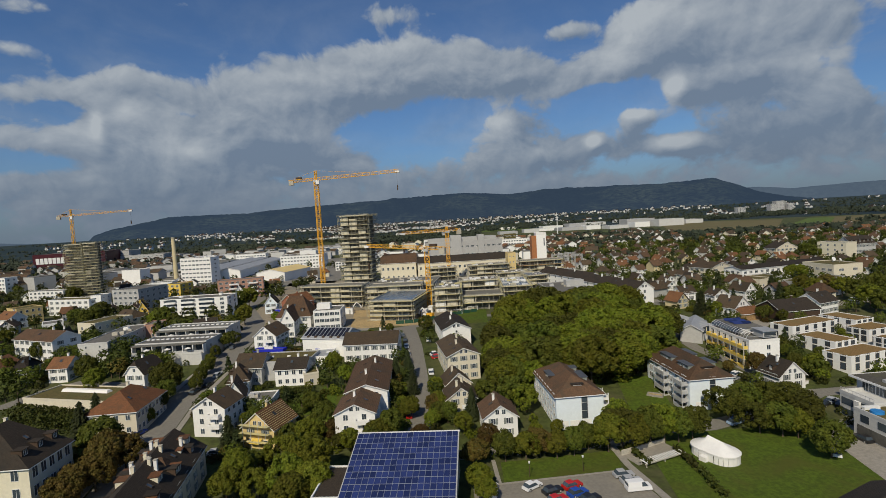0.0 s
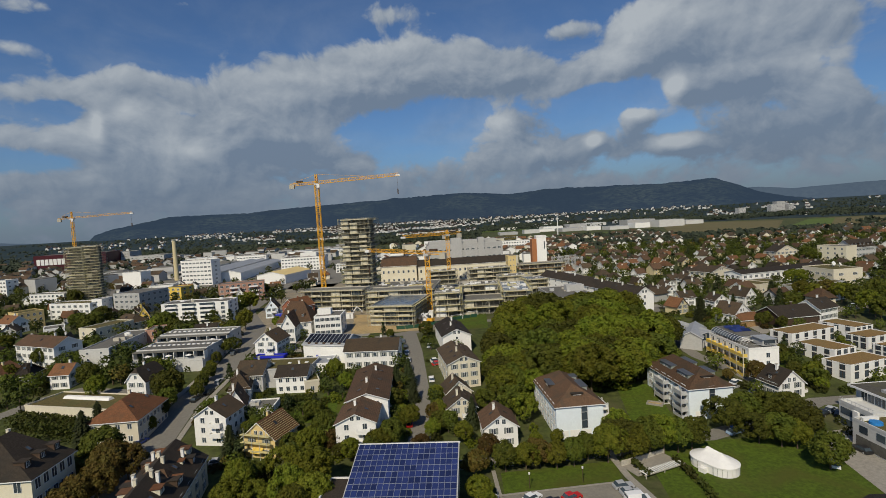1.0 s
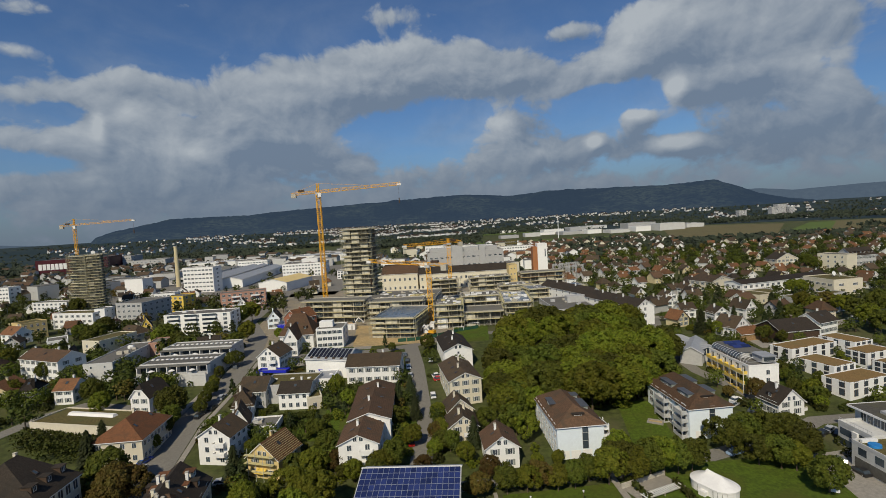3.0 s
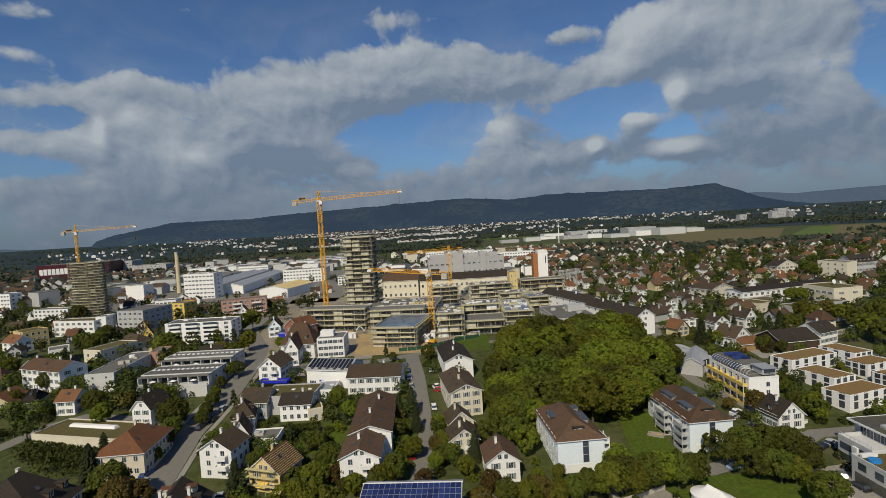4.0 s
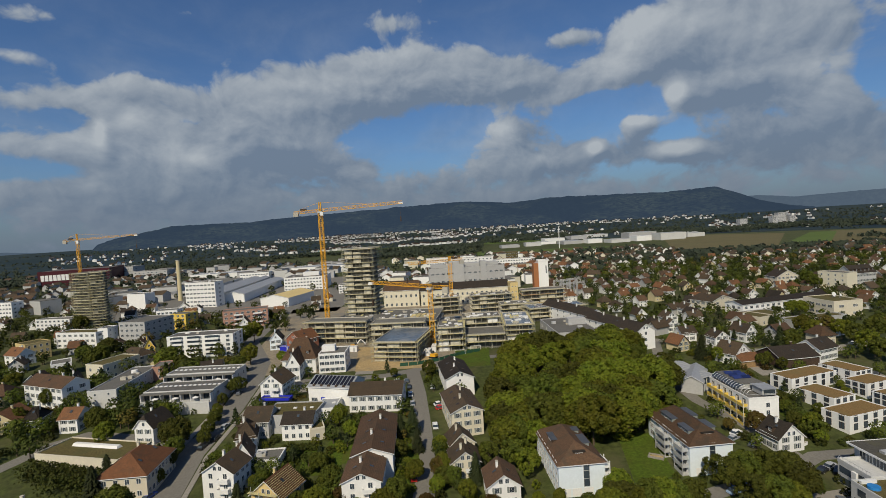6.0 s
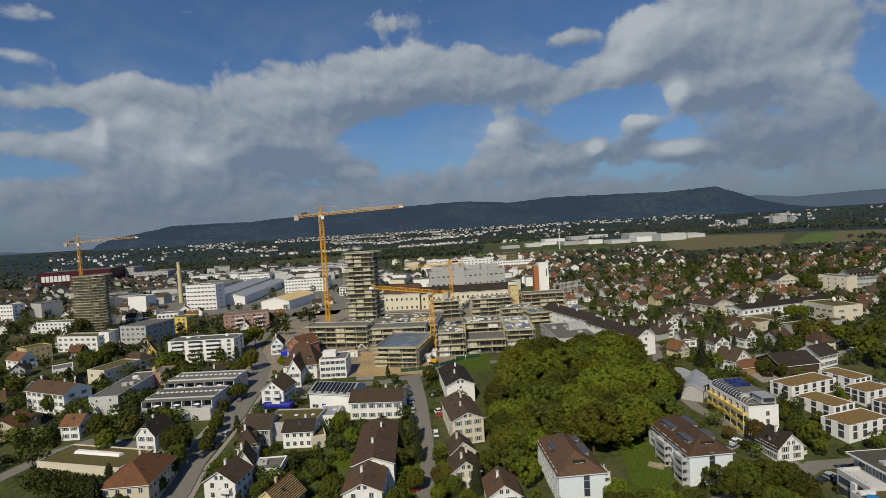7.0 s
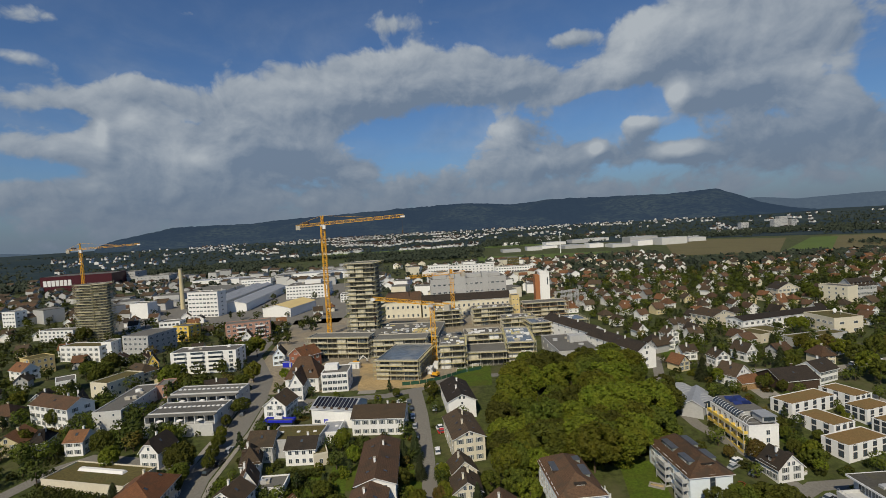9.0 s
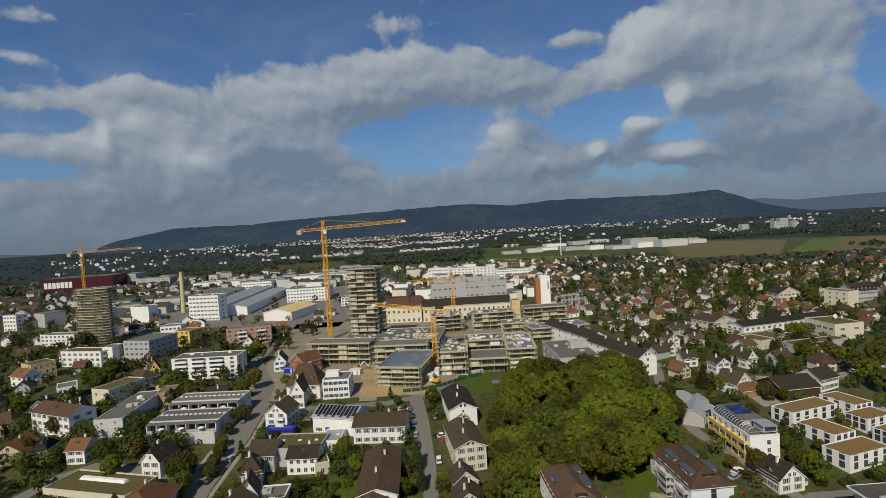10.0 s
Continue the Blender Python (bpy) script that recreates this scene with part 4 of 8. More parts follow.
house(2.6, 190.6, 8.0, 10.8, 24, 7.2, 2.5, wall=WHITE, roof=ROOF_DARK, floors=3, nf=1, ns=4, kind="small", lights=2, chim=2, label="white house with a plain gable and dark roof")
pale_a = house(31.9, 126.6, 4.0, 12.3, 22.6, 8.9, 3.6, wall=PALEBLUE, roof=ROOF_RED, floors=4, nf=0, ns=8, hip=5.5, name="apartment_house", kind="blind", chim=0, lights=0, label="pale blue four-storey apartment house with a hipped red-brown roof")
pale_b = house(68.6, 132.9, 4.5, 12.2, 23.4, 8.8, 3.8, wall=PALEBLUE, roof=ROOF_RED, floors=4, nf=0, ns=6, hip=4.5, name="apartment_house", kind="wide", chim=0, lights=0, label="pale blue four-storey apartment house with balconies and a brown hipped roof")
house(96.0, 141.6, 10.0, 8.4, 7.6, 4.4, 3.8, wall=WHITE, roof=ROOF_DARK, nf=2, ns=3, dorm=1, label="white house with a steep dark roof and shutters")
yellow_block = block(97.6, 156.6, 1.0, 9.6, 23.0, 8.9, wall=WHITE, roof=GRAVEL, floors=3, nf=0, ns=0, label="white and yellow apartment block with long balconies")
block(130.2, 179.6, 18.0, 22.0, 8.5, 5.0, wall=WHITE, roof=SEDUM, floors=2, nf=5, ns=2, kind="cube", name="terraced_house", group="white cube houses", parapet=0.25, label="white cubic terraced house with a brown sedum roof")
block(127.6, 162.4, 17.0, 9.6, 13.2, 5.0, wall=WHITE, roof=SEDUM, floors=2, nf=3, ns=3, kind="cube", name="terraced_house", group="white cube houses", parapet=0.25, label="white cubic terraced house with a brown sedum roof")
block(126.8, 151.4, 17.0, 17.5, 8.6, 5.0, wall=WHITE, roof=SEDUM, floors=2, nf=4, ns=2, kind="cube", name="terraced_house", group="white cube houses", parapet=0.25, label="white cubic terraced house with a brown sedum roof")
block(149.4, 181.6, 17.0, 9.0, 13.2, 4.8, wall=WHITE, roof=SEDUM, floors=2, nf=3, ns=3, kind="cube", name="terraced_house", group="white cube houses", parapet=0.25, label="white cubic terraced house with a brown sedum roof")
block(147.4, 171.8, 17.0, 13.0, 8.0, 4.8, wall=WHITE, roof=SEDUM, floors=2, nf=3, ns=3, kind="cube", name="terraced_house", group="white cube houses", parapet=0.25, label="white cubic terraced house with a brown sedum roof")
block(148.6, 161.0, 17.0, 13.0, 8.0, 4.8, wall=WHITE, roof=SEDUM, floors=2, nf=3, ns=3, kind="cube", name="terraced_house", group="white cube houses", parapet=0.25, label="white cubic terraced house with a brown sedum roof")
house(90.5, 232.5, 17.5, 10, 41.6, 9, 3.2, wall=WHITE, roof=ROOF_DARK, floors=3, nf=1, ns=7, kind="plain", chim=3, label="long white row house with a dark brown roof")
house(80.5, 276.0, 19, 10, 50, 9, 3.2, wall=WHITE, roof=ROOF_DARK, floors=3, nf=1, ns=7, kind="plain", chim=3, label="long white row house with a dark brown roof")
house(199.5, 298.0, 15.0, 64, 13, 7.2, 1.6, along="x", wall=WHITE, roof=ROOF_DARK, floors=2, nf=16, ns=3, kind="wide", lights=0, name="school", label="long white school building with a low dark roof")
house(169.8, 313.1, 23.6, 19, 16, 6.5, 3, wall=CREAM, roof=ROOF, floors=2, nf=2, ns=4, label="cream gabled house beside the school")
school_wing = block(219.4, 277.2, 6, 17.5, 21, 8.3, wall=CREAM, roof=MOSSROOF, floors=2, nf=2, ns=5, kind="band", name="school_wing", label="cream school wing with a mossy flat roof")
block(173.9, 273, 10.5, 19.3, 14, 4, wall=GREYWALL, roof=MOSSROOF, floors=1, nf=3, ns=3, name="pavilion", label="low pavilion with a mossy flat roof")
house(-65.7, 133.5, -8.8, 9.4, 8.8, 8.1, 3, wall=WHITE, roof=ROOF, floors=3, nf=2, ns=3, kind="plain", balc=2, label="white three-storey house with balconies and a brown roof")
repair_house = house(-49.8, 125.6, -18.3, 9.6, 9.5, 5.5, 4, wall=OCHRE, roof=ROOF_ORANGE, nf=2, ns=2, label="ochre house with new roof battens under repair")
house(-87.2, 144.2, 94.0, 17.0, 13.6, 6.8, 4.2, along="x", wall=CREAM, roof=ROOF_RUST, floors=2, nf=8, ns=4, kind="plain", hip=5.5, lights=2, name="school", label="cream school building with a red-brown hipped roof")
school_hall = block(-120.4, 154.4, -14.5, 33.5, 13, 3.6, wall=CREAM, roof=MOSSROOF, floors=1, nf=0, ns=0, name="school_hall", label="low hall with a mossy flat roof and a skylight strip")
row_a = block(-107.0, 192.6, -1.5, 27.7, 13.0, 7.2, wall=LIGHTGREY, roof=GRAVEL, floors=2, nf=0, ns=2, name="terraced_row", lights=14, label="pale grey terraced row with roof terraces")
row_b = block(-107.0, 211.0, -2.0, 29.8, 11, 7.4, wall=LIGHTGREY, roof=GRAVEL, floors=2, nf=0, ns=2, name="terraced_row", lights=14, label="pale grey terraced row with roof terraces")
block(-140.0, 197.0, 5.0, 11.1, 36, 7.4, wall=LIGHTGREY, roof=GRAVEL, floors=3, nf=2, ns=7, kind="small", top=5, label="white stepped apartment block with a gravel roof")
long_block = block(-134.9, 268.7, 0.1, 35.8, 13, 11.5, wall=WHITE, roof=GRAVEL, floors=5, nf=7, ns=2, kind="wide", top=3, label="white apartment block with balconies")
workshop = house(-47.9, 190, -16.7, 17.8, 13, 6.8, 2.6, along="x", wall=WHITE, roof=METALROOF, floors=2, nf=0, ns=2, kind="small", lights=0, chim=0, name="workshop", label="white workshop with solar panels on its roof")
house(-29, 181.5, -3.7, 19.4, 11, 6.6, 3.2, along="x", wall=WHITE, roof=ROOF, floors=2, nf=6, ns=2, kind="shut", chim=1, lights=0, label="white two-storey house with a wide brown hipped roof")
house(-71.4, 194.4, -8.3, 9.1, 11, 7.6, 3.6, wall=WHITE, roof=ROOF, floors=3, nf=2, ns=3, kind="shut", balc=2, label="white chalet-like house with wooden balconies")
house(-105.7, 166.9, -8, 7, 10, 6.1, 4.2, wall=WHITE, roof=ROOF_DARK, floors=2, nf=2, ns=2, half=0.6, label="white house with a half-hipped dark roof")
house(-140.1, 178.3, 0.2, 6.8, 8, 5.5, 3, along="x", wall=WHITE, roof=ROOF_ORANGE, floors=2, nf=2, ns=2, label="white house with an orange tiled roof")
house(-168, 202.6, -22.2, 25, 11, 8.9, 3, along="x", wall=WHITE, roof=ROOF_RED, floors=3, nf=7, ns=2, label="white row house with a brown roof")
house(-161, 210.7, 25, 3.9, 9, 5.9, 4.5, wall=WHITE, roof=ROOF_DARK, nf=2, ns=2, label="white house with a steep gable")
house(-154.4, 179.3, 13.3, 4.9, 9, 5.4, 3.5, wall=WHITE, roof=ROOF_DARK, along="x", nf=2, ns=2, label="white house with a dark hipped roof", hip=3.5)
house(-165.3, 273.3, 30, 5.4, 10, 6, 5, wall=YELLOW, roof=ROOF_DARK, nf=2, ns=2, label="yellow house with a steep gable")
block(-234, 312.1, -12, 30.6, 11, 9.5, wall=WHITE, roof=MOSSROOF, floors=3, nf=7, ns=2, kind="shut", label="white three-storey apartment block with shutters")
block(-304.2, 383.8, -10, 31.2, 11, 8.5, wall=WHITE, roof=GRAVEL, floors=3, nf=8, ns=2, kind="wide", label="grey-white apartment block with balconies")
block(-230.3, 467.9, -8, 30.5, 14, 22.9, wall=WHITE, roof=GRAVEL, floors=6, nf=8, ns=1, kind="band", top=3, name="office_block", label="white office block with window bands")
block(-297.4, 479, -6, 18.5, 14, 14.5, wall=WHITE, roof=GRAVEL, floors=3, nf=0, ns=0, name="office_block", label="white cube with a round window")
block(-202.3, 318.2, -12, 19.5, 25, 13, wall=GREYWALL, roof=GRAVEL, floors=4, nf=5, ns=5, kind="wide", label="grey-beige apartment block with balconies")
block(-217.7, 313.3, 0, 6.4, 10, 11, wall=WHITE, roof=GRAVEL, floors=4, nf=1, ns=2, kind="small", label="narrow white apartment block with small windows")
house(-86.3, 105.7, 92.3, 12.6, 19, 11.4, 7, along="x", hip=4.5, wall=CREAM, roof=ROOF_DARK, floors=3, nf=5, ns=4, kind="tall", dorm=3, lights=1, chim=1, name="old_school", label="stately cream building with a steep dark roof")
house(-67.6, 158, 15.5, 6.3, 10, 5.4, 4, hip=3.5, wall=WHITE, roof=ROOF, nf=2, ns=2, dorm=1, label="white house with a hipped brown roof")
house(-63.7, 145.6, 17, 5.2, 9, 5.4, 4.5, wall=WHITE, roof=ROOF_RED, nf=2, ns=2, label="white house with a steep red-brown roof")
block(-57.5, 146.1, 3, 8.6, 8, 3.6, wall=WHITE, roof=GRAVEL, floors=1, nf=3, ns=2, top=3, name="annex", label="low white annex with a roof terrace")
house(-67.8, 167, -3.2, 9.1, 10, 6, 3.5, along="x", wall=GREYWALL, roof=ROOF, nf=3, ns=2, label="house with a long brown roof")
block(-57.2, 169.2, -3.2, 18.1, 13, 6.1, wall=GREYWALL, roof=MOSSROOF, floors=2, nf=0, ns=2, lights=3, name="workshop_block", label="workshop with a mossy flat roof and skylights")
house(-53, 164.3, -0.5, 10.1, 9, 5.8, 2.6, along="x", wall=WHITE, roof=ROOF_DARK, nf=4, ns=2, kind="plain", label="white house with a dark roof and chimney")
block(-46.1, 176.1, -0.2, 7, 11, 4.5, wall=WHITE, roof=METALROOF, floors=1, nf=0, ns=0, lights=2, name="workshop_block", label="white workshop with a pale metal roof")
block(-45.9, 163.5, 19.8, 4.7, 7, 3.9, wall=CREAM, roof=MOSSROOF, floors=1, nf=1, ns=1, name="annex", label="cream annex with a balcony roof")


# ---- building site ----
def scaffold(parent, at, w, h, lifts, bay=2.6, deep=1.0):
    """Scaffolding before a wall that faces -y: standards, ledgers, boards and toe rails; the boards of a lift are one part each."""
    n = max(2, int(w / bay))
    s = Shape()
    for i in range(n + 1):
        x = -w / 2 + w * i / n
        for y in (-0.25, -0.25 - deep):
            s.box(x - 0.035, y - 0.035, -0.5, x + 0.035, y + 0.035, h + 1.0)
    for k in range(lifts + 1):
        z = h * k / lifts
        for dz in (0.5, 1.0):
            s.box(-w / 2, -0.29 - deep, z + dz - 0.035, w / 2, -0.22 - deep, z + dz + 0.035)
    for k in range(lifts):
        for i in range(0, n, 4):
            x0, x1 = -w / 2 + w * i / n, -w / 2 + w * (i + 1) / n
            s.bar((x0, -0.3 - deep, h * k / lifts), (x1, -0.3 - deep, h * (k + 1) / lifts), 0.035)
    ob = part("scaffold", s, [SCAFFOLD], parent, "galvanised scaffold poles and rails", at)
    ob["kind"] = "stuff"
    for k in range(1, lifts + 1):
        z = h * k / lifts
        part("scaffold_deck", Shape().box(-w / 2, -0.22 - deep, z - 0.08, w / 2, -0.28, z), [WOODPLANK], parent, at=at)
    return ob


def shell(x, y, rz, w, d, h, floors=4, name="concrete_shell", label="", sides="front", clutter=0, boards=0, band=None, pool=0):
    """The raw frame of a building: floor slabs, columns, a core painted dark for the shade inside, some closed bays,
    scaffolding on some sides.
    """
    ob = empty(name, site(x, y, rz), label, "building shell", "building site")
    st = h / floors
    taken(x, y, w, d, rz)
    r = random.Random(int(x * 7 + y))
    # solid core whose dark colour paints the shade between the slabs
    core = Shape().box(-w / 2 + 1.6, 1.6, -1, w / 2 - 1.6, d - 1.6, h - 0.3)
    part("inner_wall", core, [VOIDSHADE], ob)
    for k in range(floors + 1):
        z = st * k
        part("slab", Shape().box(-w / 2, 0, z - 0.42, w / 2, d, z), [band if band and k % 2 else SLAB], ob)
        if k < floors:
            n = max(2, int(w / 5.5))
            col = Shape().box(-0.2, -0.2, 0, 0.2, 0.2, st - 0.42).mesh("column", [CONCRETE]) if k == 0 else col
            for i in range(n + 1 if floors < 8 else 0):
                part("column", col, None, ob, at=pose(-w / 2 + 0.3 + (w - 0.6) * i / n, 0.3, z))
            m = max(1, int(d / 6.5))
            for i in range(1, m + 1 if floors < 8 else 1):
                for sx in (-1, 1):
                    part("column", col, None, ob, at=pose(sx * (w / 2 - 0.3), 0.3 + (d - 0.6) * i / m, z))
            for i in range(n):
                q = r.random()
                x0, x1 = -w / 2 + 0.5 + (w - 1.0) * i / n, -w / 2 + 0.5 + (w - 1.0) * (i + 0.85) / n
                if q < (0.62 if floors == 18 or boards else 0.3 if floors > 8 else 0.36):
                    part("wall_panel", Shape().box(x0, 0.12, z, x1, 0.3, z + st * (0.42 if q < 0.2 else 0.93) - 0.3), [FRAME if boards and q < 0.45 else SLAB], ob)
                elif q < 0.5:
                    part("window_opening", Shape().box(x0, 0.35, z + 0.1, x1, 0.45, z + st - 0.5), [GLASS], ob)
    part("roof_edge", Shape().ring(-w / 2, 0, w / 2, d, 0.25, h, h + 0.5), [CONCRETE], ob)
    part("roof", Shape().box(-w / 2 + 0.25, 0.25, h, w / 2 - 0.25, d - 0.25, h + 0.08), [WETROOF if pool else GRAVEL], ob)
    lifts = floors
    for sd in sides.split():
        if sd == "front":
            scaffold(ob, pose(0, 0, 0), w + 2.0, h, lifts)
        else:
            scaffold(ob, pose(w / 2 if sd == "right" else -w / 2, d / 2, 0, 0, 0, 90 if sd == "right" else -90), d + 2.0, h, lifts)
    for i in range(clutter):
        a, b, c = r.uniform(0.4, 1.8), r.uniform(0.3, 0.9), r.uniform(0.2, 0.9)
        part("stacked_material", Shape().box(-a, -b, 0, a, b, c), [r.choice([FRAME, FRAME, WOODPLANK, STEEL, CONCRETE])], ob,
             at=pose(r.uniform(-0.42, 0.42) * w, d * r.uniform(0.1, 0.9), h + 0.08, 0, 0, r.choice([0, 90, 15])))
    return ob


WETROOF = material("wet_membrane", (0.10, 0.13, 0.17), 0.25, 0.2, 0.5, 0.08, 0.05, other=(0.20, 0.21, 0.21))


def lattice(shape, a, b, half, chord, step, tri=False):
    """A lattice girder from a to b with square or triangular section."""
    a, b = Vector(a), Vector(b)
    n = max(1, int((b - a).length / step))
    d = (b - a).normalized()
    u = d.cross(Vector((0, 0, 1)) if abs(d.z) < 0.95 else Vector((0, 1, 0))).normalized() * half
    w = u.cross(d).normalized() * half
    rails = [u - w, -u - w, w * 1.1] if tri else [u + w, u - w, -u - w, -u + w]
    for q in rails:
        shape.bar(a + q, b + q, chord)
    for i in range(n):
        p, q = a + (b - a) * i / n, a + (b - a) * (i + 1) / n
        for j in range(len(rails)):
            e, f2 = rails[j], rails[(j + 1) % len(rails)]
            shape.bar(p + (e if i % 2 else f2), q + (f2 if i % 2 else e), chord * 0.6)
            shape.bar(p + e, p + f2, chord * 0.6)


def crane(x, y, high, turn, jib, counter, rise=0.0, label="", z0=0.0, apex=6.0, scale=1.0):
    """A tower crane: mast, slewing cab, jib, counter jib with ballast, apex, tie bars and hook."""
    ob = empty("tower_crane", pose(x, y, z0, 0, 0, 0), label, "crane", "building site")
    s = Shape()
    lattice(s, (0, 0, -0.5), (0, 0, high), 1.15 * scale, 0.15 * scale, 2.6)
    part("mast", s, [CRANE_Y], ob, "yellow lattice mast")
    top = part("slewing_unit", Shape().box(-1.5, -1.5, 0, 1.5, 1.5, 1.2), [STEEL], ob, at=pose(0, 0, high, 0, 0, turn))
    part("cab", Shape().box(0.6, -2.9, -1.8, 2.6, -1.4, 0.6), [FRAME], top, "white operator's cab")
    s = Shape()
    lattice(s, (0, 0, 1.8), (jib, 0, 1.8 + rise), 0.8 * scale, 0.1 * scale, 2.4, True)
    part("jib", s, [CRANE_Y], top)
    s = Shape()
    lattice(s, (0, 0, 1.8), (-counter, 0, 1.8 - rise * counter / jib), 0.75 * scale, 0.1 * scale, 2.4)
    part("counter_jib", s, [CRANE_Y], top)
    part("ballast", Shape().box(-counter, -1.1, -1.6, -counter + 3.2, 1.1, 1.4), [CONCRETE], top, "grey concrete ballast")
    part("winch", Shape().box(-counter + 5, -0.9, 2.4, -counter + 9, 0.9, 3.6), [DARKWOOD], top)
    s = Shape()
    if apex:
        lattice(s, (0, 0, 1.5), (0, 0, 1.5 + apex), 0.6 * scale, 0.14 * scale, 2.0)
        s.bar((0, 0, 1.5 + apex), (jib * 0.62, 0, 2.8 + rise * 0.62), 0.06).bar((0, 0, 1.5 + apex), (-counter * 0.85, 0, 2.6), 0.06)
        part("apex", s, [CRANE_Y], top)
    part("trolley", Shape().box(-1.4, -1.0, -0.6, 1.4, 1.0, 0.6), [FRAME], top, at=pose(jib * 0.985, 0, 1.2 + rise))
    part("hook", Shape().bar((0, 0, 0), (0, 0, -9), 0.05).box(-0.35, -0.35, -12.5, 0.35, 0.35, -9), [DARKWOOD], top, at=pose(jib * 0.975, 0, 1.0 + rise))
    return ob


crane(-85.5, 351.8, 76.5, 0, 57.0, 18.5, 2.4, "tall orange-yellow tower crane on the building site", scale=1.15)
crane(-354.0, 487.0, 68.0, 4, 56.0, 13.0, 1.8, "orange-yellow tower crane behind the scaffolded tower", scale=0.85)
crane(-9.5, 262.7, 30.0, 152, 38.0, 11.0, 2.0, "yellow tower crane with its jib over the shells", apex=0)
crane(2.1, 362.7, 36.0, 205, 34.0, 11.0, 0.0, "yellow tower crane behind the shells", apex=3.0)
shell(-56, 318.6, -9, 17.9, 19, 51.2, floors=18, name="tower_shell", label="tall concrete tower shell wrapped in scaffolding", sides="front right left")
shell(-65.2, 283.2, -11.2, 36.9, 13, 12, floors=4, label="four-storey concrete shell behind scaffolding", sides="front")
shell(-27, 236.6, -12.0, 21, 33, 9.2, floors=4, label="concrete shell with a wet flat roof and scaffolding", sides="front right", pool=1)
shell(-28.5, 270.6, -4.5, 29.4, 14, 11.8, floors=4, label="concrete shell wing with scaffolding", sides="front")
shell(-2, 353.6, 8.1, 20.1, 13, 12, floors=4, label="concrete shell with loose boards on its roof", sides="front", clutter=14)
shell(30.3, 355.7, 4.5, 28.7, 13, 12, floors=4, label="concrete shell with scaffold stairs", sides="front", clutter=14)
shell(-0.2, 250.5, -2.0, 12.6, 29, 11.8, floors=4, label="concrete shell with white insulation boards", sides="front right", clutter=18, boards=1)
shell(17.0, 271.0, 0.0, 20.5, 15, 12.2, floors=4, label="concrete shell with white insulation boards", sides="front", boards=1, clutter=16)
shell(17.2, 252.2, -2.0, 20.5, 18, 7.0, floors=2, label="low concrete shell with open storeys", sides="front")
shell(35.2, 256.0, -3.0, 13.4, 36, 10.2, floors=4, label="concrete shell with boards and materials on the roof", sides="front right left", clutter=34, boards=1, pool=1)
shell(69.1, 365.5, 2.9, 31.5, 13, 12, floors=4, label="scaffolded building with orange storey bands", sides="front", band=ORANGE)
shell(68.0, 314, 8.0, 36, 16, 8, floors=3, label="long low concrete shell with a wet blue-grey roof", sides="front right left", pool=1, clutter=8)
shell(45.0, 330.0, 2.0, 22, 14, 8.6, floors=3, label="low concrete shell with scaffolding beside the halls", sides="front", clutter=10)
block(61.7, 242.5, 2.8, 20, 37.1, 7.5, wall=GREYWALL, roof=GRAVEL, floors=2, nf=5, ns=4, top=6, hut=(9.0, 5.0, 3.2, 0.25), name="workshop_block", label="grey flat-roofed workshop block with vents")
grey_block = block(16.7, 427.2, 4, 64.1, 22, 26.3, wall=GREYWALL, roof=GRAVEL, floors=4, nf=14, ns=3, kind="band", name="factory_block", base=1.4, top=2, label="grey industrial block with dark window bands")
house(13, 399.2, 2, 70.1, 18, 12.2, 4.5, along="x", wall=CREAM, roof=ROOF_DARK, floors=2, nf=18, ns=2, kind="tall", lights=0, chim=0, name="brick_hall", label="long cream factory hall with a dark pitched roof")
house(-37.7, 401, -4, 28.6, 22, 13.4, 6.5, wall=CREAM, roof=ROOF_RED, floors=2, nf=7, ns=4, kind="tall", lights=0, chim=0, half=0.9, along="x", name="brick_hall", label="old cream factory hall with a brown roof")
block(46.9, 359.4, 4, 5.7, 9, 19, wall=OCHRE, roof=GRAVEL, floors=5, nf=2, ns=2, kind="small", name="stair_tower", label="yellow stair tower beside the halls")
silo = block(76.8, 404.1, 0.1, 7.7, 10, 29, wall=WHITE, roof=GRAVEL, floors=6, nf=0, ns=0, parapet=1.5, name="silo", label="tall white silo with an orange flank")
block(84.7, 650.8, 2, 48.2, 12, 14, wall=WHITE, roof=GRAVEL, floors=4, nf=14, ns=2, kind="wide", label="long white apartment block with many windows")
block(-13.6, 690.5, 2, 28.5, 12, 17.7, wall=WHITE, roof=GRAVEL, floors=4, nf=8, ns=2, kind="wide", label="long white apartment block with many windows")
block(32.5, 700, 0, 62.3, 12, 15.3, wall=WHITE, roof=GRAVEL, floors=4, nf=12, ns=2, kind="wide", label="long white apartment block with many windows")
block(98.5, 760, 0, 16.9, 12, 16.7, wall=MOSSROOF, roof=GRAVEL, floors=4, nf=5, ns=2, kind="wide", label="green painted apartment block with windows")
block(-159.1, 561.6, 4, 45.4, 40, 14.3, wall=WHITE, roof=GRAVEL, floors=4, nf=13, ns=9, kind="wide", name="factory_block", hut=(18.0, 12.0, 4.0, 0.1), top=4, label="large white factory with rows of square windows")
block(-104.8, 512.4, 4, 12.7, 14, 8, wall=WHITE, roof=GRAVEL, floors=3, nf=4, ns=2, kind="wide", name="office_block", label="small white office block beside the factory")
block(-268, 702, 4, 40, 25, 12, wall=WHITE, roof=GRAVEL, floors=3, nf=10, ns=3, kind="band", name="factory_hall", label="white factory hall with window bands")
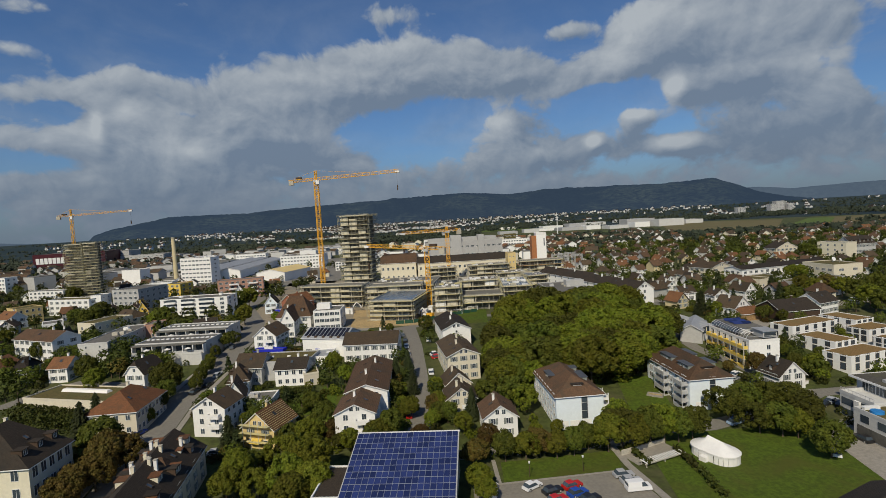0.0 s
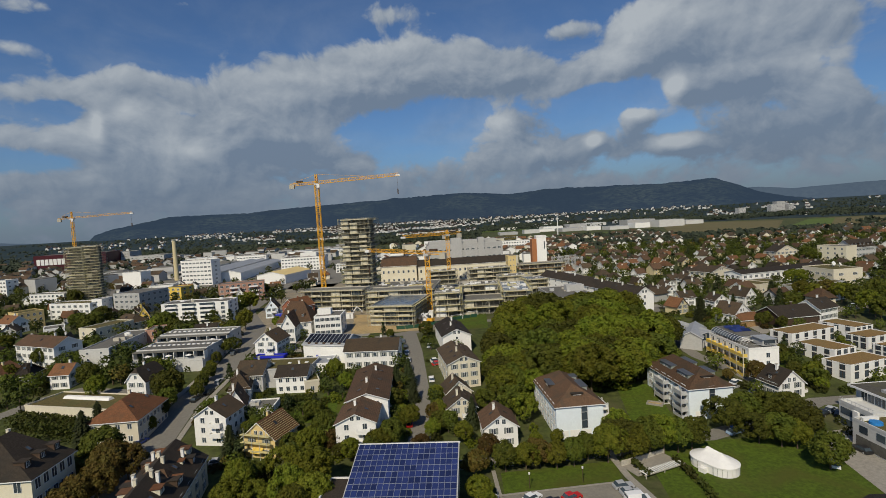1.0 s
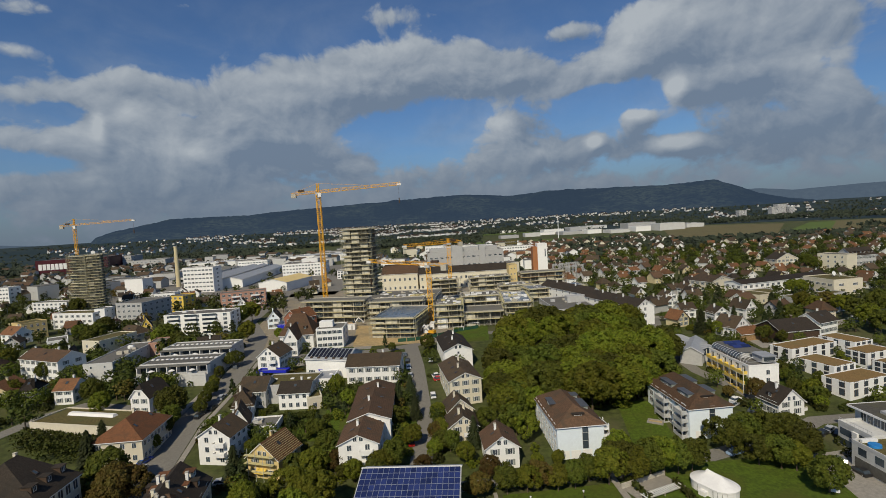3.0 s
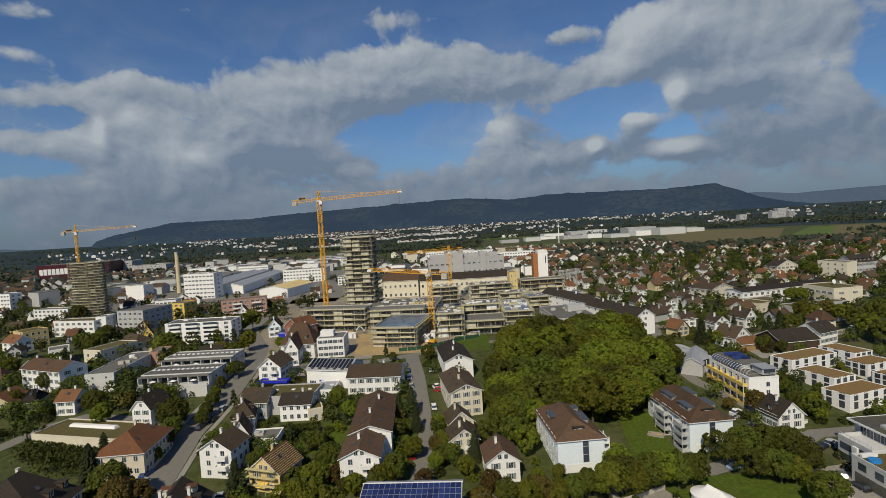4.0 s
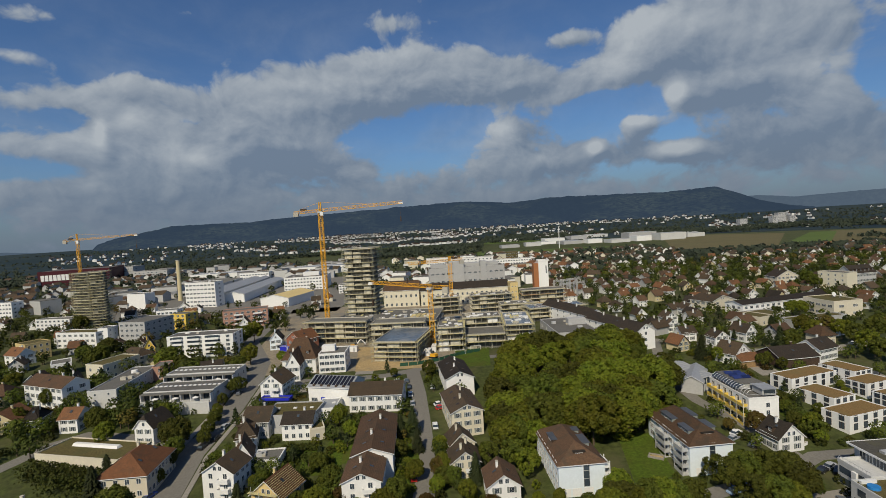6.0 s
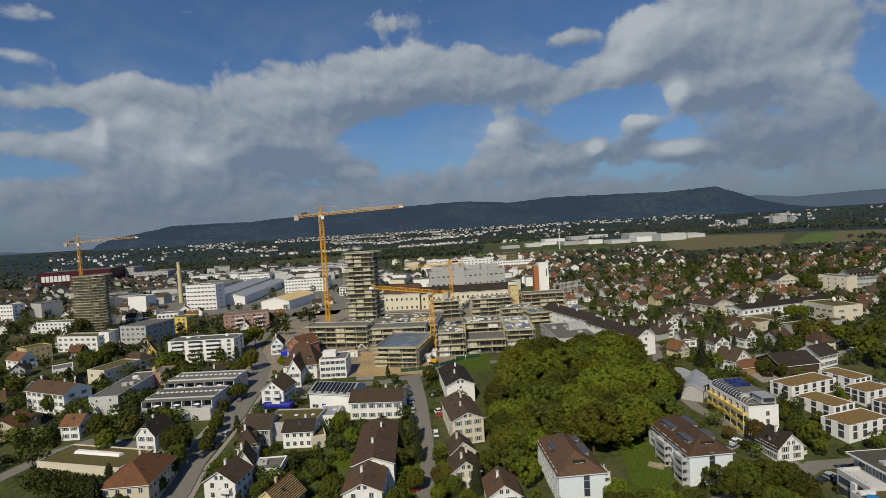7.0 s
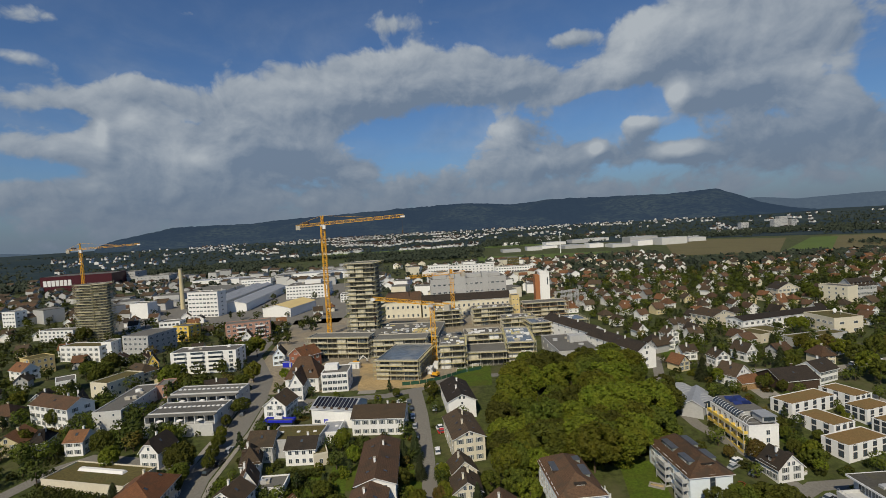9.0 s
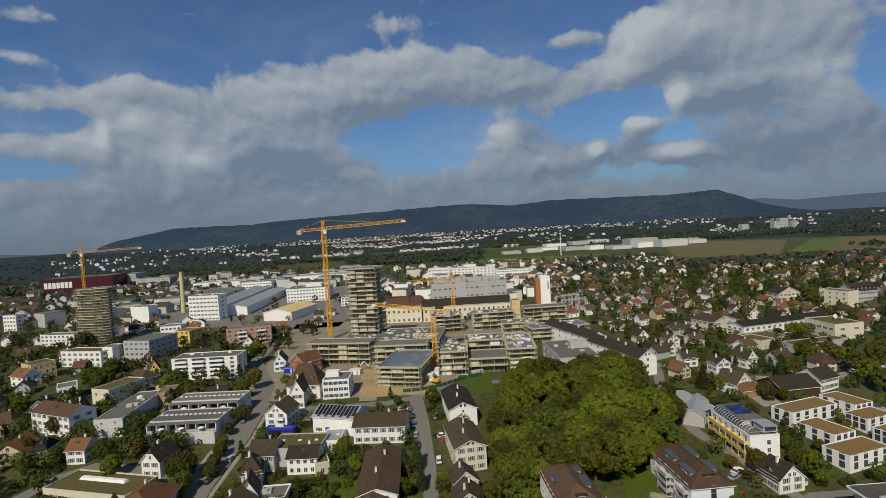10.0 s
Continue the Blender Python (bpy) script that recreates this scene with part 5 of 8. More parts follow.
block(-305, 560, 3, 56, 150, 6.5, wall=LIGHTGREY, roof=GRAVEL, floors=1, nf=0, ns=0, top=14, name="factory_hall", label="broad low factory hall with a grey gravel roof")
block(-345, 770, 4, 90, 34, 9, wall=WHITE, roof=METALROOF, floors=2, nf=0, ns=0, top=6, name="factory_hall", label="long white factory hall with a pale roof")
block(-205, 780, 4, 120, 40, 10, wall=WHITE, roof=METALROOF, floors=2, nf=14, ns=3, kind="band", top=6, name="factory_hall", label="long white factory hall with window bands")
house(-153.2, 442.5, -14, 27.9, 45, 8, 3, wall=WHITE, roof=OCHRE, floors=1, nf=0, ns=0, chim=0, lights=0, attic=False, name="warehouse", label="white warehouse with a pale yellow roof")
for x, y, w, d in ((-250.5, 512, 11, 170), (-236.5, 512, 11, 170)):
    house(x, y, 3, w, d, 7.5, 2.0, wall=LIGHTGREY, roof=METALROOF, floors=1, nf=0, ns=0, chim=0, lights=0, attic=False, name="warehouse", group="factory halls", label="long grey factory hall with a white metal roof")
house(-208.5, 488, 3, 21, 150, 8, 2.6, wall=WHITE, roof=METALROOF, floors=1, nf=0, ns=0, chim=0, lights=0, attic=False, name="warehouse", label="long white warehouse with a pale metal roof")
block(-142.3, 350.3, 16.8, 29.6, 12, 12, wall=PINKWALL, roof=GRAVEL, floors=4, nf=8, ns=3, kind="wide", label="pink-brown apartment block with white balconies", balconies=((-0.3, 6.0), (0.55, 6.0)), rail=FRAME)
shell(-276.6, 378.9, -12, 15, 14, 42.8, floors=21, name="tower_shell", label="round-cornered tower shell wrapped in scaffolding", sides="front right left")
shell(-263.1, 377, 14, 8.7, 14, 43.3, floors=21, name="tower_shell", label="tower shell half wrapped in scaffolding", sides="front right left")
logistics_hall = block(-613.6, 831, 12, 105.6, 60, 24.8, wall=MAROON, roof=GRAVEL, floors=2, nf=0, ns=0, name="logistics_hall", label="dark red logistics hall with white lettering")
block(-575.3, 901.1, 4, 31.2, 40, 21.5, wall=GREYWALL, roof=GRAVEL, floors=4, nf=6, ns=2, kind="band", name="office_block", label="dark grey office block with window bands")
block(-518.1, 882, 4, 57.7, 30, 13, wall=GREYWALL, roof=GRAVEL, floors=3, nf=8, ns=2, kind="band", name="office_block", label="dark grey office block with window bands")
block(-245.7, 284.5, -30, 12.5, 12.4, 9.5, wall=OCHRE, roof=MOSSROOF, floors=3, nf=1, ns=4, label="ochre apartment house with a flat roof")
house(-242.4, 273.8, -24.9, 12.7, 9, 6, 3.5, wall=WHITE, roof=ROOF_ORANGE, nf=2, ns=2, along="x", label="white house with an orange-brown roof")
block(-191.4, 243.7, 36.7, 8.3, 12, 6.5, wall=WHITE, roof=GRAVEL, floors=2, nf=4, ns=2, label="white house with a flat grey roof")
block(-167.4, 232.6, -18.3, 11, 19.6, 7.5, wall=CREAM, roof=MOSSROOF, floors=2, nf=2, ns=5, label="cream apartment house with a mossy flat roof")
block(-134.3, 228.1, 11.6, 6.5, 11, 6, wall=PINKWALL, roof=GRAVEL, floors=2, nf=1, ns=2, label="red-brown house with a flat roof")
house(-167.7, 257.9, -26.2, 14.3, 10, 5.5, 3.5, wall=CREAM, roof=ROOF, nf=4, ns=2, along="x", hip=3.0, label="cream house with a brown hipped roof")
block(-196, 334.7, 35.3, 10.7, 12, 9, wall=WHITE, roof=GRAVEL, floors=3, nf=3, ns=2, kind="wide", label="white apartment block with balconies")
block(-216.8, 385.4, 8.8, 15.2, 12, 10, wall=WHITE, roof=GRAVEL, floors=3, nf=5, ns=2, kind="wide", label="white apartment block with rows of windows")
block(-192.8, 356.2, -15.2, 13.2, 12, 11, wall=YELLOW, roof=GRAVEL, floors=4, nf=3, ns=2, kind="wide", label="bright yellow apartment block")
block(-414.3, 469, -8, 14, 12, 14.7, wall=WHITE, roof=GRAVEL, floors=4, nf=4, ns=2, kind="wide", label="white apartment block with rows of windows")
house(-69.5, 226.0, 2.1, 15.0, 15, 7, 8, wall=WHITE, roof=ROOF_RED, nf=3, ns=3, along="x", hip=4.5, dorm=2, label="villa with a steep red-brown roof and dormers")
house(-69.1, 215.3, 5.2, 5.8, 14, 7.5, 5, wall=WHITE, roof=ROOF_RED, nf=2, ns=3, label="white villa wing with a red-brown roof", chim=1)
block(-54.1, 224.5, 1.6, 12, 13, 8.5, wall=WHITE, roof=GRAVEL, floors=3, nf=5, ns=2, kind="wide", hut=(6.0, 4.0, 2.6, -0.2), label="white flat-roofed office house", name="office_house")
house(-96.5, 275.5, 9.4, 6.4, 9, 6, 4, wall=PALEBLUE, roof=ROOF_DARK, nf=2, ns=2, label="pale blue gabled house with a balcony", balc=1)
house(-84.5, 268.0, -37.3, 12.0, 12, 7, 4, wall=REDWALL, roof=ROOF_RUST, nf=2, ns=3, label="brick-red house with a rust-brown tiled roof")
house(-133.4, 325.4, 16.3, 6.2, 9, 7, 4, wall=WHITE, roof=ROOF, nf=2, ns=2, label="white gabled house among trees")
house(138.7, 199, 7.2, 16.7, 14, 4.1, 3.4, wall=DARKWOOD, roof=ROOF_DARK, along="x", nf=0, ns=0, hip=0.0, label="low timber hall with a broad dark roof")
house(154.1, 204.6, 21.9, 11.4, 10, 5.3, 3.2, wall=WHITE, roof=ROOF_DARK, along="x", nf=4, ns=2, label="white house with a dark gabled roof")
house(120.9, 201.8, 8.6, 8.9, 8, 3.1, 2, wall=TIMBER, roof=ROOF_ORANGE, along="x", nf=0, ns=0, floors=1, chim=0, lights=0, name="barn", label="low barn with an orange tiled roof")
house(119.8, 206, 26.8, 10, 9, 4.8, 4, wall=WHITE, roof=ROOF, nf=2, ns=2, label="white house with a brown roof")
house(86.8, 181.5, -30.9, 7.3, 18, 4.7, 2, wall=GREYWALL, roof=METALROOF, nf=0, ns=0, floors=1, chim=0, lights=0, name="shed", label="shed with a ribbed grey metal roof")
house(140.4, 234.7, 17.2, 6.1, 9, 5, 3.5, wall=WHITE, roof=ROOF, nf=2, ns=2, label="small white gabled family house")
house(123.4, 279.7, 9.4, 7.4, 7.5, 4.6, 2.8, wall=WHITE, roof=ROOF, nf=2, ns=2, label="white family house with a brown roof", group="family houses")
house(138.8, 280, 99, 6.6, 8, 4.6, 2.9, wall=WHITE, roof=ROOF, nf=2, ns=2, label="white family house with a brown roof", group="family houses")
house(116.4, 262.5, 8.1, 6.8, 7, 4.5, 2.6, wall=WHITE, roof=ROOF, nf=2, ns=2, label="white family house with a brown roof", group="family houses")
house(118.3, 245.7, 98, 6.4, 7.5, 4.5, 2.7, wall=WHITE, roof=ROOF, nf=2, ns=2, label="white family house with a brown roof", group="family houses")
house(124.5, 230.2, 7.9, 6.8, 7, 4.5, 2.6, wall=WHITE, roof=ROOF, nf=2, ns=2, label="white family house with a brown roof", group="family houses")
house(143.9, 300.5, 9.9, 7.0, 8, 4.8, 3.0, wall=WHITE, roof=ROOF, nf=2, ns=2, label="white family house with a brown roof", group="family houses")
block(168.1, 266.7, 23.2, 10.7, 14, 4.5, wall=CREAM, roof=MOSSROOF, floors=1, nf=2, ns=2, name="pavilion", label="low pavilion with a mossy flat roof")
block(190.3, 258.8, 12.4, 33.7, 8, 4, wall=GREYWALL, roof=MOSSROOF, floors=1, nf=5, ns=1, name="pavilion", label="long low pavilion with a mossy roof")
house(258.6, 385.3, 7.4, 17.6, 12, 9, 4.5, wall=CREAM, roof=ROOF_DARK, floors=3, nf=5, ns=2, balc=2, label="cream villa with a dark roof")
block(281, 352, 18, 10.3, 20, 13, wall=CREAM, roof=GRAVEL, floors=4, nf=0, ns=4, label="cream apartment block with a blank gable")
house(301, 366, 6, 18.9, 13, 11, 5, wall=GREYWALL, roof=ROOF_DARK, along="x", floors=3, nf=7, ns=2, dorm=6, label="grey apartment house with a dark dormered roof")


for u, v, q in ((2.0, 12.0, 1.3), (5.0, 14.5, 1.1), (4.0, 9.5, 0.9)):
    dish = part("dish", Shape().tube(0, 0, 0, 0.5, 0.15, q, 12), [FRAME], school_wing, "white satellite dish", at=pose(u, v, 10.0, 62, 0, 20))
    part("dish_mast", Shape().tube(u, v, 8.4, 10.0, 0.1, 0.1, 6), [STEEL], school_wing)


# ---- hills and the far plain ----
def hill_material(name, a, b, haze_glow):
    """Wooded hills far off, a plain backdrop of distance: dark forest with paler clearings, and emission that paints in
    the haze of miles of air.
    """
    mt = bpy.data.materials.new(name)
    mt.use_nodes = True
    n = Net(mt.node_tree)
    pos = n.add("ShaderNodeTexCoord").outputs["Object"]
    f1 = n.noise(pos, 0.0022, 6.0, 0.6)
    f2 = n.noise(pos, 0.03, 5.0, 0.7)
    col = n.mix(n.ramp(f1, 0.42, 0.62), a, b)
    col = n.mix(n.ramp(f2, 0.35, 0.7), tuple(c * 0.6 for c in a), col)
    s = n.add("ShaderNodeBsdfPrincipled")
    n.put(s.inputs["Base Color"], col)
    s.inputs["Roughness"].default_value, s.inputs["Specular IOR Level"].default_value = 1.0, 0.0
    s.inputs["Emission Color"].default_value = (*haze_glow, 1)
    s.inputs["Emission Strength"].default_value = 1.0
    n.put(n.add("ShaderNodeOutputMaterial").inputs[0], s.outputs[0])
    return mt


# the last colour is painted air haze, stronger on the farther hills
HILL = hill_material("hazed_wooded_hill", (0.009, 0.014, 0.013), (0.038, 0.048, 0.032), (0.027, 0.044, 0.076))
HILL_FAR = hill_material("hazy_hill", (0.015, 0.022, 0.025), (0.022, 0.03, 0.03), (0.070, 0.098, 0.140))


def ridge(name, crest, near, far, mt, label, rough=9.0):
    """A range of hills: crest heights over azimuth, a long front slope with gullies and a back slope."""
    s = Shape()
    a0, a1 = crest[0][0], crest[-1][0]
    cols, rows = 260, 16
    for i in range(cols + 1):
        a = a0 + (a1 - a0) * i / cols
        top = np.interp(a, [c[0] for c in crest], [c[1] for c in crest])
        for j in range(rows + 1):
            u = j / rows
            r = near + (far - near) * u
            hgt = top * (math.sin(min(u / 0.72, 1.0) * math.pi / 2) ** 1.5) if u < 0.72 else top * (1 - (u - 0.72) / 0.28 * 0.9)
            hgt += noise.noise(Vector((a * 0.5, u * 3.0, near * 0.01))) * top * 0.12 * math.sin(u * math.pi) * (1.0 if u < 0.6 else 0.2) + (noise.noise(Vector((a * 6.0, u * 9.0, 2.0))) * rough * u if u < 0.8 else 0)
            s.v.append((r * math.sin(radians(a)), r * math.cos(radians(a)), hgt - 2.0))
    for i in range(cols):
        for j in range(rows):
            k = i * (rows + 1) + j
            s.f.append((k, k + rows + 1, k + rows + 2, k + 1))
            s.s.append(0)
    tagged(new(name, s.mesh(name, [mt])), label, "hill", kind="structure")


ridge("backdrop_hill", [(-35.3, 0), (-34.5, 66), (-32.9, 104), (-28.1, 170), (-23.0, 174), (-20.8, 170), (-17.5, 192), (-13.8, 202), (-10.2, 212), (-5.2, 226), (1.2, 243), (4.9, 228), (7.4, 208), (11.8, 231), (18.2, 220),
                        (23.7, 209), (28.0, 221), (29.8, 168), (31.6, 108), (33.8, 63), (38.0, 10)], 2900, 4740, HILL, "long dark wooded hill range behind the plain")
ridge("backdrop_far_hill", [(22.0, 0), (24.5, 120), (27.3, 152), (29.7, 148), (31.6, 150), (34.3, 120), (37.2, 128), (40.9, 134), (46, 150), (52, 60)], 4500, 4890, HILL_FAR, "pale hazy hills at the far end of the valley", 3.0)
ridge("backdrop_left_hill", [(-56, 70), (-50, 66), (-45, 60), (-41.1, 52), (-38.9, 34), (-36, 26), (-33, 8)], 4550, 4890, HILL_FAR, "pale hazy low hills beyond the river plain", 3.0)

patch("meadow", [(560, 752, 0), (613, 705, 0), (930, 1075, 0), (835, 1110, 0)], STUBBLE, 0.3, "pale brown stubble field", 6)
patch("meadow", [(520, 790, 0), (566, 752, 0), (832, 1085, 0), (790, 1105, 0)], FIELD, 0.4, "bright green meadow beyond the suburb", 6)
patch("meadow", [(370, 830, 0), (515, 790, 0), (745, 1120, 0), (560, 1330, 0)], STUBBLE, 0.5, "brown and olive farmland", 6)
patch("meadow", [(610, 700, 0), (700, 640, 0), (1150, 900, 0), (935, 1075, 0)], STUBBLE, 0.3, "pale brown stubble field", 6)
patch("meadow", [(-1000, 1750, 0), (-600, 1690, 0), (-560, 1790, 0), (-960, 1880, 0)], FIELD, 0.5, "green river meadow", 6)
patch("meadow", [(60, 900, 0), (240, 860, 0), (330, 1020, 0), (60, 1080, 0)], FIELD, 0.4, "green meadow behind the apartment blocks", 6)
patch("meadow", [(-420, 1480, 0), (300, 1420, 0), (250, 1560, 0), (-400, 1640, 0)], FIELD, 0.5, "olive meadow before the village", 6)
# the faint blue emission paints haze over the plain
PLAIN = hill_material("hazed_plain", (0.024, 0.034, 0.026), (0.050, 0.056, 0.034), (0.013, 0.021, 0.034))


def plain_z(r):
    """The plain lies level and then rises gently towards the foot of the hills."""
    return 0.022 * min(1350.0, max(0.0, r - 1750.0))


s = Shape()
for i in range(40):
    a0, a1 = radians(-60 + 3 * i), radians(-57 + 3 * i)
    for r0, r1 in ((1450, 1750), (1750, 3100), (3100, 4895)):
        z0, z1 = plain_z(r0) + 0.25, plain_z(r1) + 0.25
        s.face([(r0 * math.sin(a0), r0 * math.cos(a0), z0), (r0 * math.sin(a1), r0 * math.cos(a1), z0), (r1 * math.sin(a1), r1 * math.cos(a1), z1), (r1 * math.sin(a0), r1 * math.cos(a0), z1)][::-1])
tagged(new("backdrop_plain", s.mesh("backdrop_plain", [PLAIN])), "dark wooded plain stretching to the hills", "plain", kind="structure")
# leaf colour greyed and blued, so the air's haze sits in the pigment
HAZED_LEAF = leaf_material("far_woods", (0.040, 0.056, 0.038), (0.062, 0.076, 0.046))


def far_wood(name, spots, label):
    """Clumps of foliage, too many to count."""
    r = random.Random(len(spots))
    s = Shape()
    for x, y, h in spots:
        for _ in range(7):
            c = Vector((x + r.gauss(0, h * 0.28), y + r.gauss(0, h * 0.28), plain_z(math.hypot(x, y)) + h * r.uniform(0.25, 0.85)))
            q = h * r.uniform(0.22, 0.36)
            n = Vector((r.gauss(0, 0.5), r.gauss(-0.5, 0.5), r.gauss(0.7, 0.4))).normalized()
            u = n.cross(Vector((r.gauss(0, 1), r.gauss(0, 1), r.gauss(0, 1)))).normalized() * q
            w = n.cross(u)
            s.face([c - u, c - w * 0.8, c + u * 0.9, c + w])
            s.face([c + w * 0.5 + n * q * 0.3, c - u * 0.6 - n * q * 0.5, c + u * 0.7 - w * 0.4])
    tagged(new(name, s.mesh(name, [HAZED_LEAF])), label, "woods", kind="stuff")


def hill_z(a, r):
    """Height of the wooded slope at an azimuth and a distance."""
    u = max(0.0, (r - 2900) / 1840)
    return 225 * math.sin(min(u / 0.72, 1.0) * math.pi / 2) ** 1.5 * 0.85 - 4.0


def far_town(name, spots, label, mats):
    """Small gabled houses and blocks far off, too many to count."""
    r = random.Random(len(spots) + 5)
    s = Shape()
    for x, y, k in spots:
        up = max(plain_z(math.hypot(x, y)), hill_z(0, math.hypot(x, y)))
        a = r.uniform(-0.5, 0.5)
        w, d, h = r.uniform(8, 13) * k, r.uniform(8, 12) * k, r.uniform(4.5, 7.5) * (k if k > 1 else 1)
        c, e = math.cos(a), math.sin(a)
        P = lambda u, v, z: (x + u * c - v * e, y + u * e + v * c, z + max(up, 0.0))
        slot = r.choice([0, 0, 0, 1])
        s.solid([P(-w / 2, -d / 2, -0.5), P(w / 2, -d / 2, -0.5), P(w / 2, d / 2, -0.5), P(-w / 2, d / 2, -0.5), P(-w / 2, -d / 2, h), P(w / 2, -d / 2, h), P(w / 2, d / 2, h), P(-w / 2, d / 2, h)], slot)
        if k > 1.4:
            s.solid([P(-w / 2, -d / 2, h), P(w / 2, -d / 2, h), P(w / 2, d / 2, h), P(-w / 2, d / 2, h), P(-w / 2, -d / 2, h + 0.4), P(w / 2, -d / 2, h + 0.4), P(w / 2, d / 2, h + 0.4), P(-w / 2, d / 2, h + 0.4)], 4)
            continue
        rs, o = r.choice([2, 2, 2, 3]), 0.6
        z1 = h + r.uniform(2.8, 4.0)
        if r.random() < 0.5:
            s.face([P(-w / 2 - o, -d / 2 - o, h), P(w / 2 + o, -d / 2 - o, h), P(w / 2 + o, 0, z1), P(-w / 2 - o, 0, z1)], rs)
            s.face([P(w / 2 + o, d / 2 + o, h), P(-w / 2 - o, d / 2 + o, h), P(-w / 2 - o, 0, z1), P(w / 2 + o, 0, z1)], rs)
            for sx in (-1, 1):
                s.face([P(sx * w / 2, -d / 2, h), P(sx * w / 2, d / 2, h), P(sx * w / 2, 0, z1)], slot)
        else:
            s.face([P(-w / 2 - o, -d / 2 - o, h), P(-w / 2 - o, d / 2 + o, h), P(0, d / 2 + o, z1), P(0, -d / 2 - o, z1)], rs)
            s.face([P(w / 2 + o, d / 2 + o, h), P(w / 2 + o, -d / 2 - o, h), P(0, -d / 2 - o, z1), P(0, d / 2 + o, z1)], rs)
            for sy in (-1, 1):
                s.face([P(-w / 2, sy * d / 2, h), P(w / 2, sy * d / 2, h), P(0, sy * d / 2, z1)], slot)
    tagged(new(name, s.mesh(name, mats)), label, "houses", kind="stuff")


rf = random.Random(21)
MATS = [WHITE, CREAM, ROOF, ROOF_ORANGE, GRAVEL]
spots, woods = [], []
# suburb to the right, thinning out towards the fields
for _ in range(1500):
    y = rf.uniform(600, 900)
    x = rf.uniform(130, 0.98 * y)
    if x > 330 + (y - 600) * 0.1 and y > 690 and x < 700:
        continue
    (spots if rf.random() < 0.2 else woods).append((x, y, 1.0))
woods = [(x, y, rf.uniform(6, 11)) for x, y, _ in woods]
spots = [(x, y, 0.8) for x, y, _ in spots]
far_town("far_suburb", spots, "distant white houses with brown and orange roofs", MATS)
# left town and river side
spots2 = [(rf.uniform(-0.95 * y, -150), y, rf.choice([1, 1, 1.3, 1.9])) for y in (rf.uniform(480, 980) for _ in range(330))]
spots2 = [(x, y, k) for x, y, k in spots2 if not (-300 < x < -90 and y < 700)]
spots2 = [(x, y, min(k, 0.9) if x < -380 and 520 < y < 880 else k) for x, y, k in spots2]
far_town("far_left_town", spots2, "distant white houses and blocks of the old town", [GREYWALL, LIGHTGREY, ROOF, ROOF_RED, GRAVEL])
spots4 = [(rf.uniform(-95, 150), y, rf.choice([1, 1, 1.2, 1.6])) for y in (rf.uniform(470, 920) for _ in range(120))]
far_town("far_middle_town", [q for q in spots4 if is_free(q[0], q[1], 6)], "distant houses and low blocks behind the factory", MATS)
spots3 = []
for _ in range(3000):
    a = rf.gauss(-8, 7) if rf.random() < 0.55 else rf.uniform(-38, 42)
    r0 = rf.uniform(1600, 2980)
    if noise.noise(Vector((a * 0.22, r0 * 0.0035, 5.0))) > 0.08:
        spots3.append((r0 * math.sin(radians(a)), r0 * math.cos(radians(a)), rf.choice([0.7, 0.9, 1.1])))
for _ in range(420):
    a, r0 = rf.choice([-24, -14, -11, -9, -6, -2, 2, 6, 11, 17, 23]) + rf.gauss(0, 1.8), rf.uniform(2700, 3120)
    spots3.append((r0 * math.sin(radians(a)), r0 * math.cos(radians(a)), rf.choice([0.6, 0.7, 0.9])))
far_town("far_villages", spots3, "bright specks of villages below the hills", [LIGHTGREY, WHITE, ROOF_DARK, ROOF_RED, GRAVEL])
# dense belts of wood on the plain, with open meadows and villages between them
for _ in range(5200):
    a = rf.uniform(-43, 43)
    r0 = rf.uniform(1040, 1420) if a < 4 else rf.uniform(1480, 1900)
    if noise.noise(Vector((a * 0.10, r0 * 0.0045, 9.0))) > -0.12:
        woods.append((r0 * math.sin(radians(a)), r0 * math.cos(radians(a)), rf.uniform(8, 12)))
for _ in range(4600):
    a, r0 = rf.uniform(-43, 43), rf.uniform(1450, 2950)
    if noise.noise(Vector((a * 0.22, r0 * 0.0035, 5.0))) < 0.06:
        woods.append((r0 * math.sin(radians(a)), r0 * math.cos(radians(a)), rf.uniform(6, 10)))
for _ in range(520):
    y = rf.uniform(640, 715)
    woods.append((rf.uniform(300, 720), y, rf.uniform(7, 12)))
for _ in range(700):
    x, y = rf.uniform(-900, -260), rf.uniform(520, 1050)
    if x > -0.97 * y and is_free(x, y, 2):
        woods.append((x, y, rf.uniform(6, 10)))
for _ in range(420):
    x, y = rf.uniform(-110, 180), rf.uniform(450, 950)
    if is_free(x, y, 3):
        woods.append((x, y, rf.uniform(5, 9)))
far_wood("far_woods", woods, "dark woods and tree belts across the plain")
